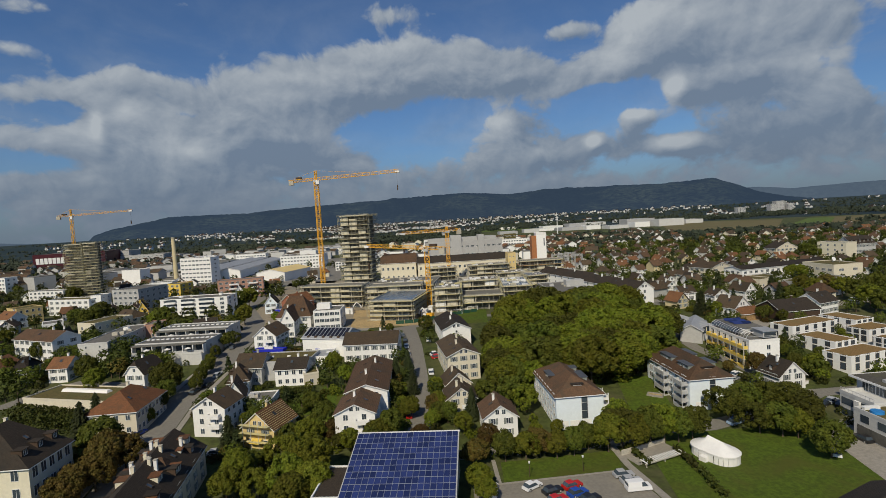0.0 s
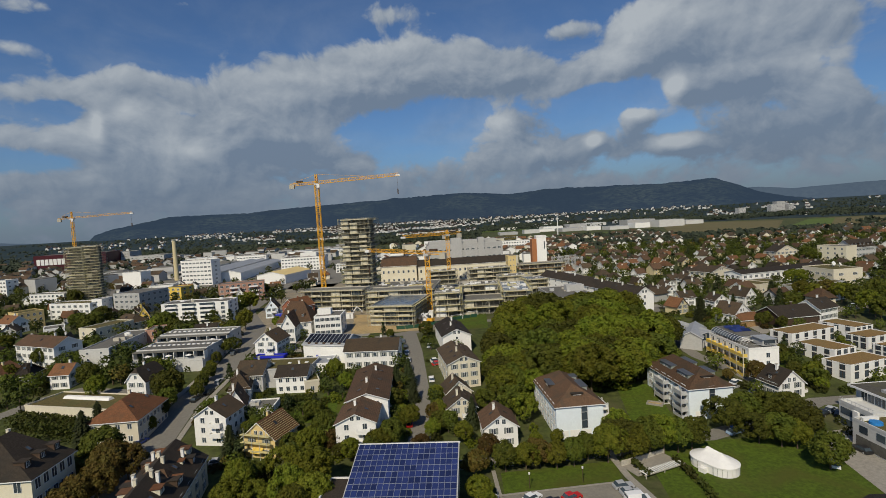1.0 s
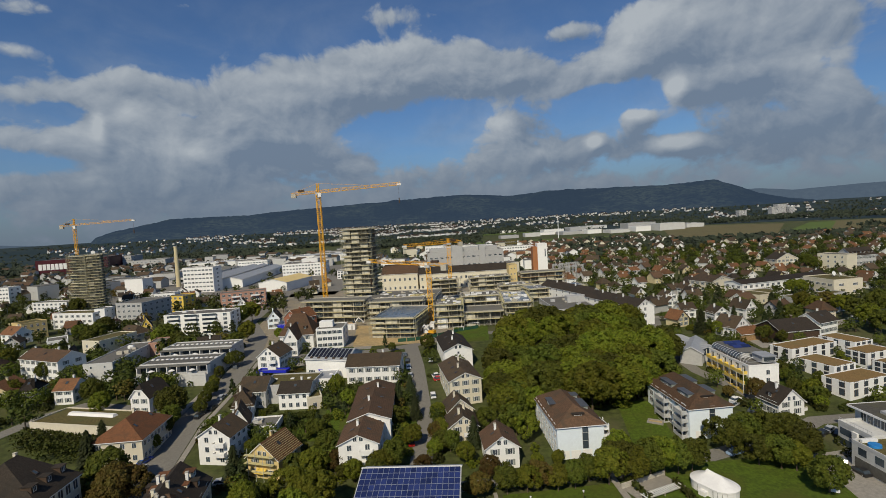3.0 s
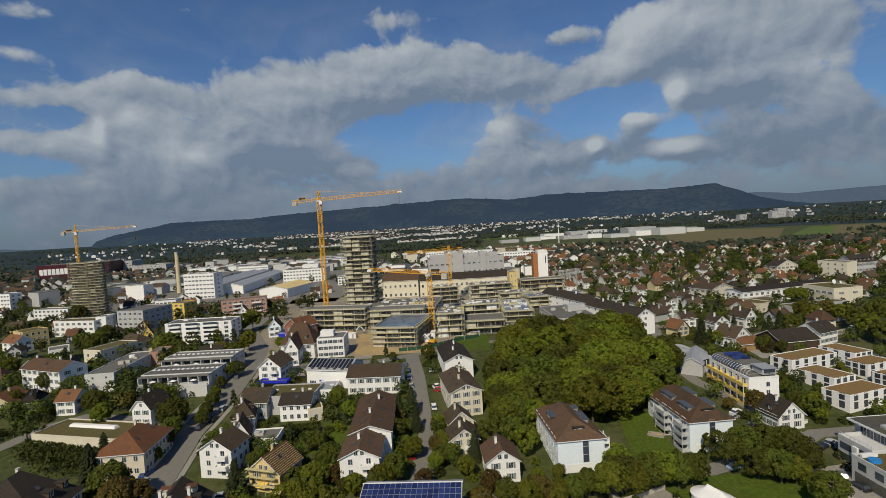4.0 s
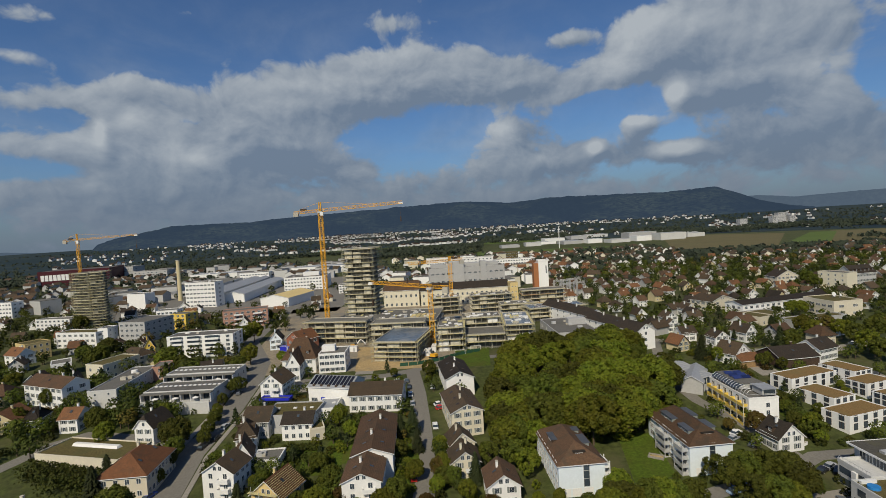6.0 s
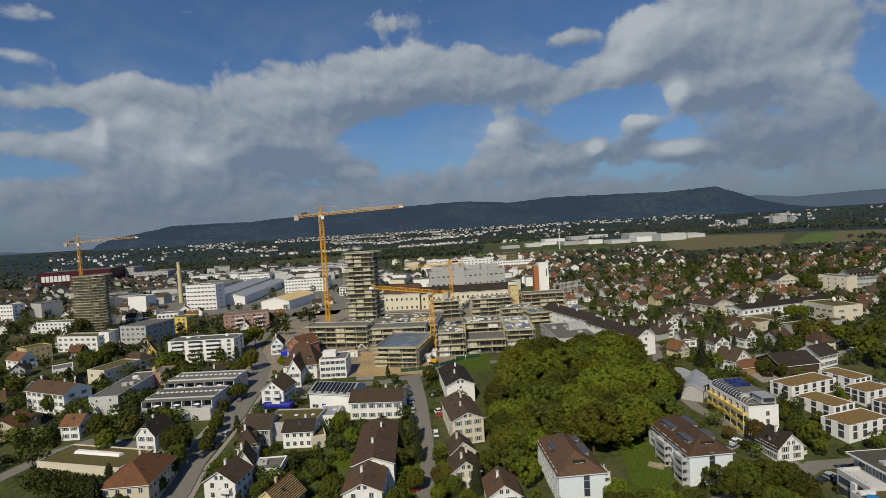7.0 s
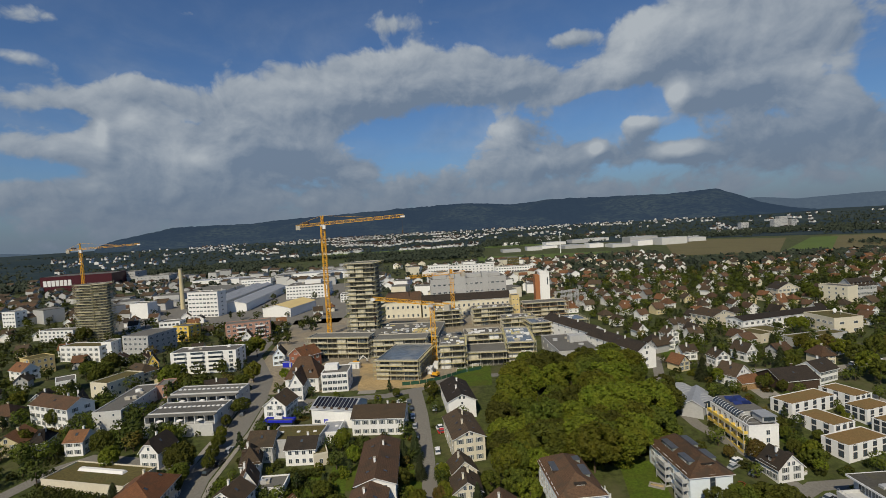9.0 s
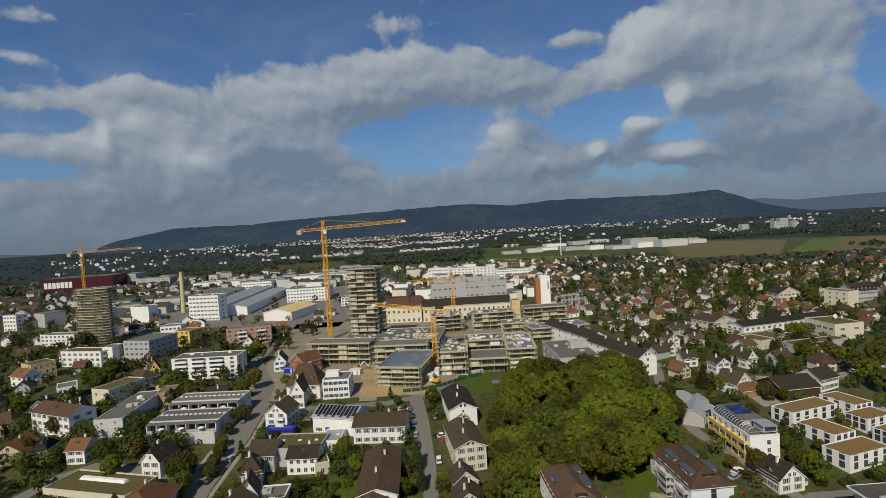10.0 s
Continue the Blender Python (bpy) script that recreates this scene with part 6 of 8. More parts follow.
# pale industrial sheds out on the plain
for i, (x, y, w, d, h, rz) in enumerate([(505, 1130, 60, 40, 15, 8), (448, 1150, 36, 34, 11, 8), (470, 1215, 70, 40, 17, 8), (392, 1140, 45, 40, 7, 8), (345, 1175, 34, 30, 9, 8), (300, 1190, 50, 45, 7, 8), (585, 1190, 44, 30, 9, 8),
                                         (300, 1400, 56, 40, 7, 6), (372, 1420, 48, 40, 9, 10), (440, 1480, 62, 40, 8, 2), (190, 1520, 54, 40, 7, 4), (150, 1180, 42, 30, 6, 5), (206, 1196, 36, 30, 8, 2), (250, 1250, 44, 36, 6, 9), (640, 1330, 40, 26, 6, 10)]):
    block(x, y, rz, w, d, h, [LIGHTGREY, WHITE, GREYWALL][i % 3], METALROOF, 2, 0, 0, name="warehouse", label="long pale warehouse out on the plain", group="distant warehouses", top=4)
for x, y, w, h in ((930, 1590, 24, 25), (1010, 1560, 20, 30), (1034, 1566, 26, 38), (1062, 1560, 16, 28)):
    block(x, y, 5, w, 18, h, GREYWALL, GRAVEL, 9, 5, 2, "band", name="high_rise", label="distant grey high-rise block beyond the fields", group="distant high-rises")
pole = empty("radio_mast", pose(234.9, 1054.8, 0), "slim white radio mast on the plain", "mast")
part("pole", Shape().tube(0, 0, -1, 44, 1.1, 0.6, 10), [FRAME], pole)
part("platform", Shape().tube(0, 0, 33, 34.4, 3.2, 3.2, 12), [FRAME], pole)
stack = empty("factory_chimney", pose(-282.0, 530.2, 0), "tall pale yellow factory chimney", "chimney")
part("shaft", Shape().tube(0, 0, -1, 42.0, 2.4, 1.7, 14), [OCHRE2], stack)
part("rim", Shape().tube(0, 0, 42.0, 43.0, 1.95, 1.95, 14), [CONCRETE], stack)


# ---- near the camera: solar roof, car park, lawn, tent ----
def solar_house():
    """Large barn-like building whose roof slope is covered with framed solar modules."""
    ob = empty("solar_roof_building", pose(-10.1, 106.5, 1.4, 0, 0, -4.0), "large building with a blue solar-panel roof", "building")
    w, run, drop = 21.8, 26.0, 6.5
    zg = -9.5 - 1.4
    part("wall", Shape().solid([(-w / 2 + 0.6, -run + 0.6, zg), (w / 2 - 0.6, -run + 0.6, zg), (w / 2 - 0.6, 3.5, zg), (-w / 2 + 0.6, 3.5, zg),
                                (-w / 2 + 0.6, -run + 0.6, -drop - 0.35), (w / 2 - 0.6, -run + 0.6, -drop - 0.35), (w / 2 - 0.6, 3.5, -1.4), (-w / 2 + 0.6, 3.5, -1.4)]), [CREAM], ob)
    part("roof", Shape().solid([(-w / 2, -run, -drop - 0.3), (w / 2, -run, -drop - 0.3), (w / 2, 0, -0.3), (-w / 2, 0, -0.3),
                                (-w / 2, -run, -drop - 0.05), (w / 2, -run, -drop - 0.05), (w / 2, 0, -0.05), (-w / 2, 0, -0.05)]), [STEEL], ob)
    part("rear_roof", Shape().solid([(-w / 2, 0, -0.3), (w / 2, 0, -0.3), (w / 2, 4.2, -1.9), (-w / 2, 4.2, -1.9),
                                     (-w / 2, 0, -0.05), (w / 2, 0, -0.05), (w / 2, 4.2, -1.65), (-w / 2, 4.2, -1.65)]), [METALROOF], ob)
    part("ridge_cap", Shape().box(-w / 2 - 0.1, -0.15, -0.05, w / 2 + 0.1, 0.2, 0.12), [CANVAS], ob, "pale ridge capping")
    slope = math.degrees(math.atan2(drop, run))
    length = math.hypot(run, drop)
    nx, ny = 18, 16
    mw, mh = (w - 0.4) / nx, (length - 0.4) / ny
    s = Shape().box(0.0, 0.0, 0, mw - 0.03, mh - 0.03, 0.05, 0).box(0.03, 0.05, 0.05, mw - 0.06, mh - 0.08, 0.054, 1)
    me = s.mesh("solar_module", [MODULE_FRAME, SOLAR])
    tilt = pose(-w / 2 + 0.2, -0.1, 0.0) @ pose(0, 0, 0, slope, 0, 0)
    for i in range(nx):
        for j in range(ny):
            part("solar_module", me, None, ob, at=tilt @ pose(i * mw, -(j + 1) * mh, 0.0))
    side = empty("flat_annex", pose(-24.3, 96.5, -9.5, 0, 0, -4.0), "low annex with a dark flat roof and pale rim", "building")
    part("wall", Shape().box(-2.6, -6, -0.5, 2.6, 6, 6.0), [CREAM], side)
    part("roof", Shape().box(-2.3, -5.7, 6.0, 2.3, 5.7, 6.1), [ROOF_DARK], side)
    s = Shape().ring(-2.7, -6.1, 2.7, 6.1, 0.3, 5.8, 6.35)
    part("roof_edge", s, [CANVAS], side)


solar_house()
FOOT.append((-10.1, 80.5, 1.0, 0.0, 23.0, 31.0))
patch("lawn_strip", [(9.6, 103.2, 0), (35.3, 106.4, 0), (37.0, 114.9, 0), (9.8, 112.3, 0)], LAWN, 0.10, "short green lawn strip beside the car park")
patch("car_park", [(3.0, 60.0, 0), (46.0, 60.0, 0), (36.3, 106.0, 0), (3.0, 102.2, 0)], CARPARK, 0.05, "grey asphalt car park")
strip("kerb", [(3.0, 102.6), (35.5, 106.0)], 0.45, PAVING, 0.16, "pale kerb along the lawn strip", step=3)
strip("garden_path", [(8.6, 102.6), (8.2, 113.5)], 0.9, PAVING, 0.12, "narrow paved path beside the lawn", step=3)
strip("lane", [(-14.0, 116.0), (10.0, 117.5), (37.0, 119.0), (60.0, 123.0), (73.0, 127.5), (92.0, 134.0), (101.0, 139.0), (122.0, 139.5), (160.0, 142.0)], 4.6, ASPHALT, 0.06, "narrow asphalt lane between hedges")
strip("path_wall", [(36.6, 116.5), (37.2, 108.0), (39.5, 96.0), (41.5, 84.0)], 1.6, PAVING, 0.12, "sloping paved path beside a low wall", step=3)
patch("tent_lawn", [(40.5, 84, 0), (84, 88, 0), (88, 122, 0), (45, 121.5, 0)], LAWN, 0.07, "broad green lawn with darker patches", 24)
patch("driveway", [(82.5, 92, 0), (100, 92, 0), (100, 124, 0), (87, 122, 0)], PAVING, 0.11, "pale paved driveway")
patch("courtyard_lawn", [(47, 131, 0), (59, 133, 0), (62, 156, 0), (51, 157, 0)], LAWN, 0.08, "lawn between the two apartment houses")
patch("play_lawn", [(-3, 222, 0), (17, 222, 0), (19, 258, 0), (3, 256, 0)], LAWN, 0.08, "green play lawn with goal posts")
for x, y, rz, p, van in ((15.0, 101.0, 35, "white", False), (18.7, 98.9, 25, "black", False), (18.9, 95.6, 25, "red", False), (23.0, 100.4, 25, "red", False), (23.4, 97.6, 25, "blue", False), (25.2, 95.3, 25, "black", False),
                         (34.6, 103.6, 8, "silver", False), (35.2, 101.0, 8, "silver", False), (35.6, 98.2, 4, "white", True), (6.8, 99.6, 80, "white", True)):
    car(x, y, rz, p, van, "cars in the car park")
for x, y in ((15.2, 105.2), (26.9, 106.4)):
    ob = empty("lamp_post", site(x, y), "short dark lamp post with a pale head", "street lamp", "lawn lamps")
    part("pole", Shape().tube(0, 0, -0.3, 3.2, 0.07, 0.05, 8), [DARKWOOD], ob)
    part("lamp_head", Shape().tube(0, 0, 3.2, 3.6, 0.16, 0.22, 10), [FRAME], ob)


def party_tent():
    """Oblong white tent with rounded ends, a wall of upright panels and a peaked roof."""
    ob = empty("party_tent", pose(57.0, 109.6, -9.4, 0, 0, -62.0), "large white oblong party tent on the lawn", "tent")
    half, rad, wall = 1.9, 3.3, 2.0
    ring = [(half + rad * math.cos(a), rad * math.sin(a)) for a in np.linspace(-math.pi / 2, math.pi / 2, 12)] + [(-half - rad * math.cos(a), -rad * math.sin(a)) for a in np.linspace(-math.pi / 2, math.pi / 2, 12)]
    n = len(ring)
    for i in range(n):
        (ax, ay), (bx, by) = ring[i], ring[(i + 1) % n]
        dx, dy = bx - ax, by - ay
        k = 2 if math.hypot(dx, dy) > 4 else 1
        for j in range(k):
            p, q = (ax + dx * (j + 0.03) / k, ay + dy * (j + 0.03) / k), (ax + dx * (j + 0.97) / k, ay + dy * (j + 0.97) / k)
            part("wall_panel", Shape().solid([(p[0], p[1], 0), (q[0], q[1], 0), (q[0] * 0.985, q[1] * 0.985, 0), (p[0] * 0.985, p[1] * 0.985, 0),
                                              (p[0], p[1], wall), (q[0], q[1], wall), (q[0] * 0.985, q[1] * 0.985, wall), (p[0] * 0.985, p[1] * 0.985, wall)]), [CANVAS], ob)
    s = Shape()
    rows = []
    for lift, k in ((wall - 0.25, 1.03), (wall + 0.05, 1.035), (wall + 0.5, 0.82), (wall + 0.9, 0.5), (wall + 1.5, 0.18)):
        rows.append([(x * k if k > 0.6 else math.copysign(half, x) * min(1, abs(x) / half) * 0.9 + (x - math.copysign(half, x) * min(1, abs(x) / half)) * k, y * k, lift) for x, y in ring])
    peak = [(-half * 0.9, 0, wall + 2.3), (half * 0.9, 0, wall + 1.9)]
    for a, b in zip(rows, rows[1:]):
        for i in range(n):
            j = (i + 1) % n
            s.face([a[i], a[j], b[j], b[i]])
    for i in range(n):
        j = (i + 1) % n
        pa, pb = peak[1 if rows[-1][i][0] > 0 else 0], peak[1 if rows[-1][j][0] > 0 else 0]
        s.face([rows[-1][i], rows[-1][j], pb, pa] if pa != pb else [rows[-1][i], rows[-1][j], pa])
    part("canopy", s, [CANVAS], ob, "peaked white canvas roof")
    part("entrance_box", Shape().box(-1.0, -4.3, 0, 0.6, -3.15, 1.0), [CANVAS], ob)


party_tent()


def garage_ramp():
    """Sunken concrete ramp with a row of white slats along one edge."""
    ob = empty("garage_ramp", site(44.0, 112.0, 22.0), "sunlit concrete ramp with a pergola of pale slats", "ramp")
    part("ramp_floor", Shape().solid([(-6, -2.2, -0.4), (6, -2.2, -0.4), (6, 2.6, -0.4), (-6, 2.6, -0.4), (-6, -2.2, 0.12), (6, -2.2, 0.5), (6, 2.6, 0.5), (-6, 2.6, 0.12)]), [PAVING], ob)
    part("ramp_wall", Shape().box(-6.2, 2.6, -0.4, 6.4, 2.95, 1.3), [CONCRETE], ob)
    me = Shape().box(-0.11, -1.0, 0, 0.11, 1.0, 0.18).mesh("slat", [FRAME])
    for i in range(17):
        part("slat", me, None, ob, at=pose(-5.2 + i * 0.66, -3.0, 0.9))
    for y in (-3.8, -2.2):
        part("beam", Shape().box(-5.6, y - 0.09, 0.62, 6.0, y + 0.09, 0.88), [CONCRETE], ob)
    for x in (-5.2, 0.0, 5.4):
        for y in (-3.8, -2.2):
            part("post", Shape().box(x - 0.08, y - 0.08, -0.4, x + 0.08, y + 0.08, 0.62), [CONCRETE], ob)


garage_ramp()
for a in ((39.6, 115.5, 41.5, 106.5), (49.5, 113.5, 50.5, 104.5), (50.5, 104.0, 50.2, 93.0), (8.0, 114.6, 36.0, 117.0), (-13, 117.5, 8, 114.8)):
    hedge(*a, 1.5, 1.5)


# ---- streets ----
strip("road", [(-10.0, 118.0), (-9.2, 140.0), (-11.0, 165.0), (-14.0, 195.0), (-18.0, 222.0)], 6.0, ASPHALT, 0.07, "grey asphalt side street between houses")
strip("main_road", [(-74.0, 96.0), (-80.0, 122.0), (-86.0, 158.0), (-85.5, 190.0), (-88.0, 218.0), (-95.0, 248.0), (-120.0, 300.0), (-126.0, 345.0), (-160.0, 420.0)], 9.0, ASPHALT, 0.07, "wide grey asphalt street with parked cars")
strip("pavement", [(-80.2, 96.0), (-86.5, 124.0), (-92.0, 158.0), (-91.5, 190.0), (-94.0, 219.0)], 1.8, PAVING, 0.17, "pale pavement along the street")
strip("pavement", [(-68.6, 96.0), (-74.5, 122.0), (-80.0, 157.0), (-79.5, 190.0), (-82.0, 216.0)], 1.6, PAVING, 0.17, "pale pavement along the street")
strip("cross_road", [(-88.0, 222.0), (-60.0, 214.0), (-30.0, 216.0), (-16.0, 222.0), (2.0, 236.0), (40.0, 236.0)], 5.0, ASPHALT, 0.06, "asphalt site road along the building site")
strip("left_road", [(-180.0, 128.0), (-150.0, 150.0), (-140.0, 170.0), (-132.0, 176.0), (-105.0, 170.0), (-88.0, 166.0)], 5.5, ASPHALT, 0.06, "asphalt side street on the left")
strip("park_road", [(84.0, 262.0), (105.0, 246.0), (130.0, 222.0), (160.0, 216.0), (220.0, 232.0)], 6.0, PAVING, 0.06, "pale road past the park")
strip("back_road", [(96.0, 138.0), (92.0, 160.0), (86.0, 176.0), (84.0, 200.0), (100.0, 246.0)], 4.5, ASPHALT, 0.06, "asphalt access road beside the yellow block")
patch("site_yard", [(-100, 226, 0), (-2, 224, 0), (110, 420, 0), (-130, 420, 0)], SITEGROUND, 0.03, "sandy brown ground of the building site", 30)
patch("excavation", [(-44, 224, 0), (-10, 224, 0), (-9, 262, 0), (-50, 270, 0)], EARTH, 0.07, "ochre excavated earth before the shells", 16)
patch("forecourt", [(-132, 212, 0), (-92, 212, 0), (-96, 246, 0), (-136, 246, 0)], ASPHALT, 0.04, "asphalt forecourt of the apartment block", 8)
patch("factory_yard", [(-330, 400, 0), (-90, 400, 0), (-90, 700, 0), (-360, 700, 0)], ASPHALT, 0.03, "grey yard between the factories", 12)
patch("house_lawn", [(104, 238, 0), (116, 238, 0), (128, 272, 0), (108, 262, 0)], LAWN, 0.07, "green lawn beside the row house")
for i, (x, y, rz, p) in enumerate([(-12.6, 139, 92, "red"), (-12.9, 155, 92, "black"), (-13.2, 166, 92, "grey"), (-14.6, 178, 94, "black"), (-15.8, 186, 94, "silver"), (-17.0, 194, 96, "white"), (-18.0, 201, 96, "black"), (-19.5, 208, 96, "grey"),
                                 (-21.5, 196, 4, "black"), (-21.8, 200, 4, "white"), (-22.2, 204, 4, "blue"), (-22.5, 208, 4, "white"), (-7.0, 168, 95, "white"), (-5.6, 184, 20, "white"), (-5.0, 181, 20, "red"), (-8.5, 200, 90, "white"), (-6.4, 158, 92, "grey")] + [
                                 (-88.5, 140, 75, "white"), (-87.0, 137, 75, "blue"), (-86.4, 133, 75, "silver"), (-84.0, 163, 80, "black"), (-82.0, 168, 84, "black"), (-82.2, 176, 88, "silver"), (-88.6, 205, 92, "grey"),
                                 (-60, 124, 10, "silver"), (-46, 118, 60, "white"), (84, 150, 30, "silver"), (86.5, 153, 30, "white"), (88, 146, 30, "grey"), (81, 140, 70, "red"), (70, 124.5, 20, "lightblue"), (87.0, 112, 40, "white"), (92, 118, 60, "grey"), (104, 133, 50, "silver"), (101, 131, 50, "black"),
                                 (178, 222, 15, "white"), (182, 223, 15, "white"), (187, 224, 15, "silver"), (192, 226, 15, "white"), (-146, 150, 60, "white"), (-150, 146, 60, "white")]):
    car(x, y, rz, p, group="cars along the streets")


# ---- parts that single buildings have ----
def stair_windows(ob, x, storeys, first, step):
    for k in range(storeys):
        part("window", WIN["stair"], None, ob, at=pose(x, 0, first + k * step))


def loggias(ob, side, w, d, h, floors, y0, y1, deep, wall, rail, bottom=0.0, bays=1):
    """Balcony decks with posts and closed rails along one side, floor by floor."""
    sgn = -1 if side == "left" else 1
    n = (h - bottom) / floors
    long = y1 - y0
    turn = -90 if side == "left" else 90
    for fl in range(floors):
        for b in range(bays):
            yy = y0 + long * (b + 0.5) / bays
            balcony(ob, pose(sgn * w / 2, yy, bottom + fl * n + 0.15, 0, 0, turn), long / bays * 0.92, deep, wall, rail)
            part("window", WIN["french"], None, ob, at=pose(sgn * w / 2, yy, bottom + fl * n + 0.2, 0, 0, turn))
    for b in range(bays + 1):
        part("post", Shape().box(-0.09, -0.09, 0, 0.09, 0.09, h - 0.4), [wall], ob, at=pose(sgn * (w / 2 + deep - 0.1), y0 + long * b / bays, 0))


stair_windows(pale_a, 1.2, 3, 2.6, 2.1)
for u in (-4.4, -1.4, 1.6):
    part("garage_door", GARAGE_MESH, None, pale_a, at=pose(u, -0.01, 0.1))
dormer(pale_a, 0.2, 2.2, 9.5, 0, 3.0, 1.3, roof=ROOF_DARK)
loggias(pale_a, "right", 12.3, 22.6, 8.9, 4, 0.4, 4.4, 1.5, WHITE, FRAME)
stair_windows(pale_b, 0.3, 3, 2.6, 2.1)
for u in (-3.2, 0.2, 3.2):
    part("garage_door", GARAGE_MESH, None, pale_b, at=pose(u, -0.01, 0.1))
dormer(pale_b, 0.3, 2.0, 9.5, 0, 3.4, 1.3, roof=ROOF_DARK)
loggias(pale_b, "left", 12.2, 23, 8.8, 4, 0.6, 5.0, 1.9, GREYWALL, STEEL)
loggias(pale_b, "left", 12.2, 23, 8.8, 4, 10.0, 15.5, 1.9, GREYWALL, STEEL)
for yy, ww in ((6.4, 5.4), (15.6, 6.4)):
    dormer(pale_b, -4.2, yy, 9.6, -90, ww, 1.4, mt=SHUTTER, roof=ZINC)
    dormer(pale_b, 4.2, yy + 1.0, 9.6, 90, ww, 1.4, mt=SHUTTER, roof=ZINC)
for yy, ww in ((9.5, 5.6), (16.5, 2.4)):
    dormer(pale_a, 4.4, yy, 9.7, 90, ww, 1.2, mt=SHUTTER, roof=ZINC)
dormer(pale_a, -4.6, 13.5, 9.6, -90, 5.2, 1.0, mt=DARKWOOD, roof=ZINC)
loggias(yellow_block, "left", 9.6, 23.0, 9.2, 3, 0.6, 22.4, 1.5, CREAM, YELLOW, bays=6)
part("penthouse", Shape().box(0.4, 1.2, 9.4, 4.8, 6.6, 11.4), [GREYWALL], yellow_block)
part("penthouse_window", Shape().box(0.8, 1.1, 9.8, 4.4, 1.2, 11.1), [GLASS], yellow_block)
part("penthouse_roof", Shape().box(0.1, 0.8, 11.4, 5.0, 7.0, 11.58), [METALROOF], yellow_block)
ARCH = [(-4.75 + 2.4 * (1 - math.cos(a)), 9.4 + 1.9 * math.sin(a)) for a in np.linspace(0, math.pi / 2, 6)]
for i in range(15):
    s = Shape()
    for (xa, za), (xb, zb) in zip(ARCH, ARCH[1:]):
        s.solid([(xa, -0.06, za), (xa, 0.06, za), (xb, 0.06, zb), (xb, -0.06, zb), (xa, -0.06, za + 0.12), (xa, 0.06, za + 0.12), (xb, 0.06, zb + 0.12), (xb, -0.06, zb + 0.12)])
    part("pergola_rib", s, [FRAME], yellow_block, at=pose(0, 1.5 + 1.45 * i, 0))
for (xa, za), (xb, zb) in zip(ARCH[1:], ARCH[2:]):
    part("pergola_glass", Shape().solid([(xa, 6.6, za), (xa, 22.0, za), (xb, 22.0, zb), (xb, 6.6, zb), (xa, 6.6, za + 0.04), (xa, 22.0, za + 0.04), (xb, 22.0, zb + 0.04), (xb, 6.6, zb + 0.04)]), [GLASS], yellow_block)
for u in (-4.6, 4.6):
    part("roof_rail", Shape().box(u - 0.04, 0.4, 10.2, u + 0.04, 7.5, 10.3), [STEEL], yellow_block)
part("roof_rail", Shape().box(-4.7, 0.3, 10.2, 4.7, 0.38, 10.3), [STEEL], yellow_block)
part("attic_storey", Shape().box(-2.7, 8.0, 9.4, 4.4, 21.6, 11.3), [GREYWALL], yellow_block)
part("attic_roof", Shape().box(-2.9, 7.6, 11.3, 4.8, 22.0, 11.5), [GRAVEL], yellow_block)
for i in range(6):
    part("solar_panel", Shape().solid([(-1.4, -0.8, 0.1), (1.4, -0.8, 0.1), (1.4, 0.8, 0.7), (-1.4, 0.8, 0.7), (-1.4, -0.8, 0.16), (1.4, -0.8, 0.16), (1.4, 0.8, 0.76), (-1.4, 0.8, 0.76)]), [SOLAR], yellow_block, at=pose(-0.6 + 3.0 * (i % 2), 13.0 + 2.6 * (i // 2), 11.5))
for k in (0, 1):
    part("window", WIN["plain"], None, yellow_block, at=pose(1.3, 0, 3.6 + 2.5 * k))
# terraced rows: projecting lower storey with planted terraces, deep loggias above
for row, w in ((row_a, 27.7), (row_b, 29.8)):
    part("lower_storey", Shape().box(-w / 2, -4.2, -1.4, w / 2, -0.02, 3.6), [LIGHTGREY], row)
    part("terrace_floor", Shape().box(-w / 2 + 0.2, -4.0, 3.6, w / 2 - 0.2, -0.02, 3.66), [PAVING], row)
    part("glass_front", Shape().box(-w / 2 + 0.3, -0.12, 3.9, w / 2 - 0.3, -0.02, 6.7), [GLASS], row)
    part("canopy", Shape().box(-w / 2 - 0.1, -2.6, 6.9, w / 2 + 0.1, -0.08, 7.25), [GRAVEL], row)
    part("terrace_parapet", Shape().box(-w / 2, -4.2, 3.66, w / 2, -4.05, 4.5), [LIGHTGREY], row)
    for i in range(8):
        part("fin", Shape().box(-0.12, -2.5, 3.66, 0.12, -0.13, 6.9), [WHITE], row, at=pose(-w / 2 + 0.15 + (w - 0.3) * i / 7, 0, 0))
        if i < 7:
            part("loggia_rail", Shape().box(-w / 14 + 0.2, -2.5, 4.0, w / 14 - 0.2, -2.42, 4.75), [STEEL], row, at=pose(-w / 2 + w * (i + 0.5) / 7, 0, 0))
            part("planter", Shape().box(-1.1, -0.3, 0, 1.1, 0.3, 0.6), [[CONCRETE, TIMBER, SHUTTER][i % 3]], row, at=pose(-w / 2 + w * (i + 0.45) / 7, -3.6, 3.66))
            if i % 2:
                part("sunshade", Shape().tube(0, 0, 2.0, 2.5, 1.3, 0.1, 8), [CANVAS], row, at=pose(-w / 2 + w * (i + 0.6) / 7, -3.2, 3.66))
# solar rows on the workshop roof
slope = math.degrees(math.atan2(2.6, 6.5))
for i in range(11):
    part("solar_panel", Shape().box(-0.62, -5.8, 0.36, 0.62, -0.4, 0.46), [DARKCELL], workshop, at=pose(-8.0 + 1.6 * i, 6.5, 9.1) @ pose(0, 0, 0, slope, 0, 0))
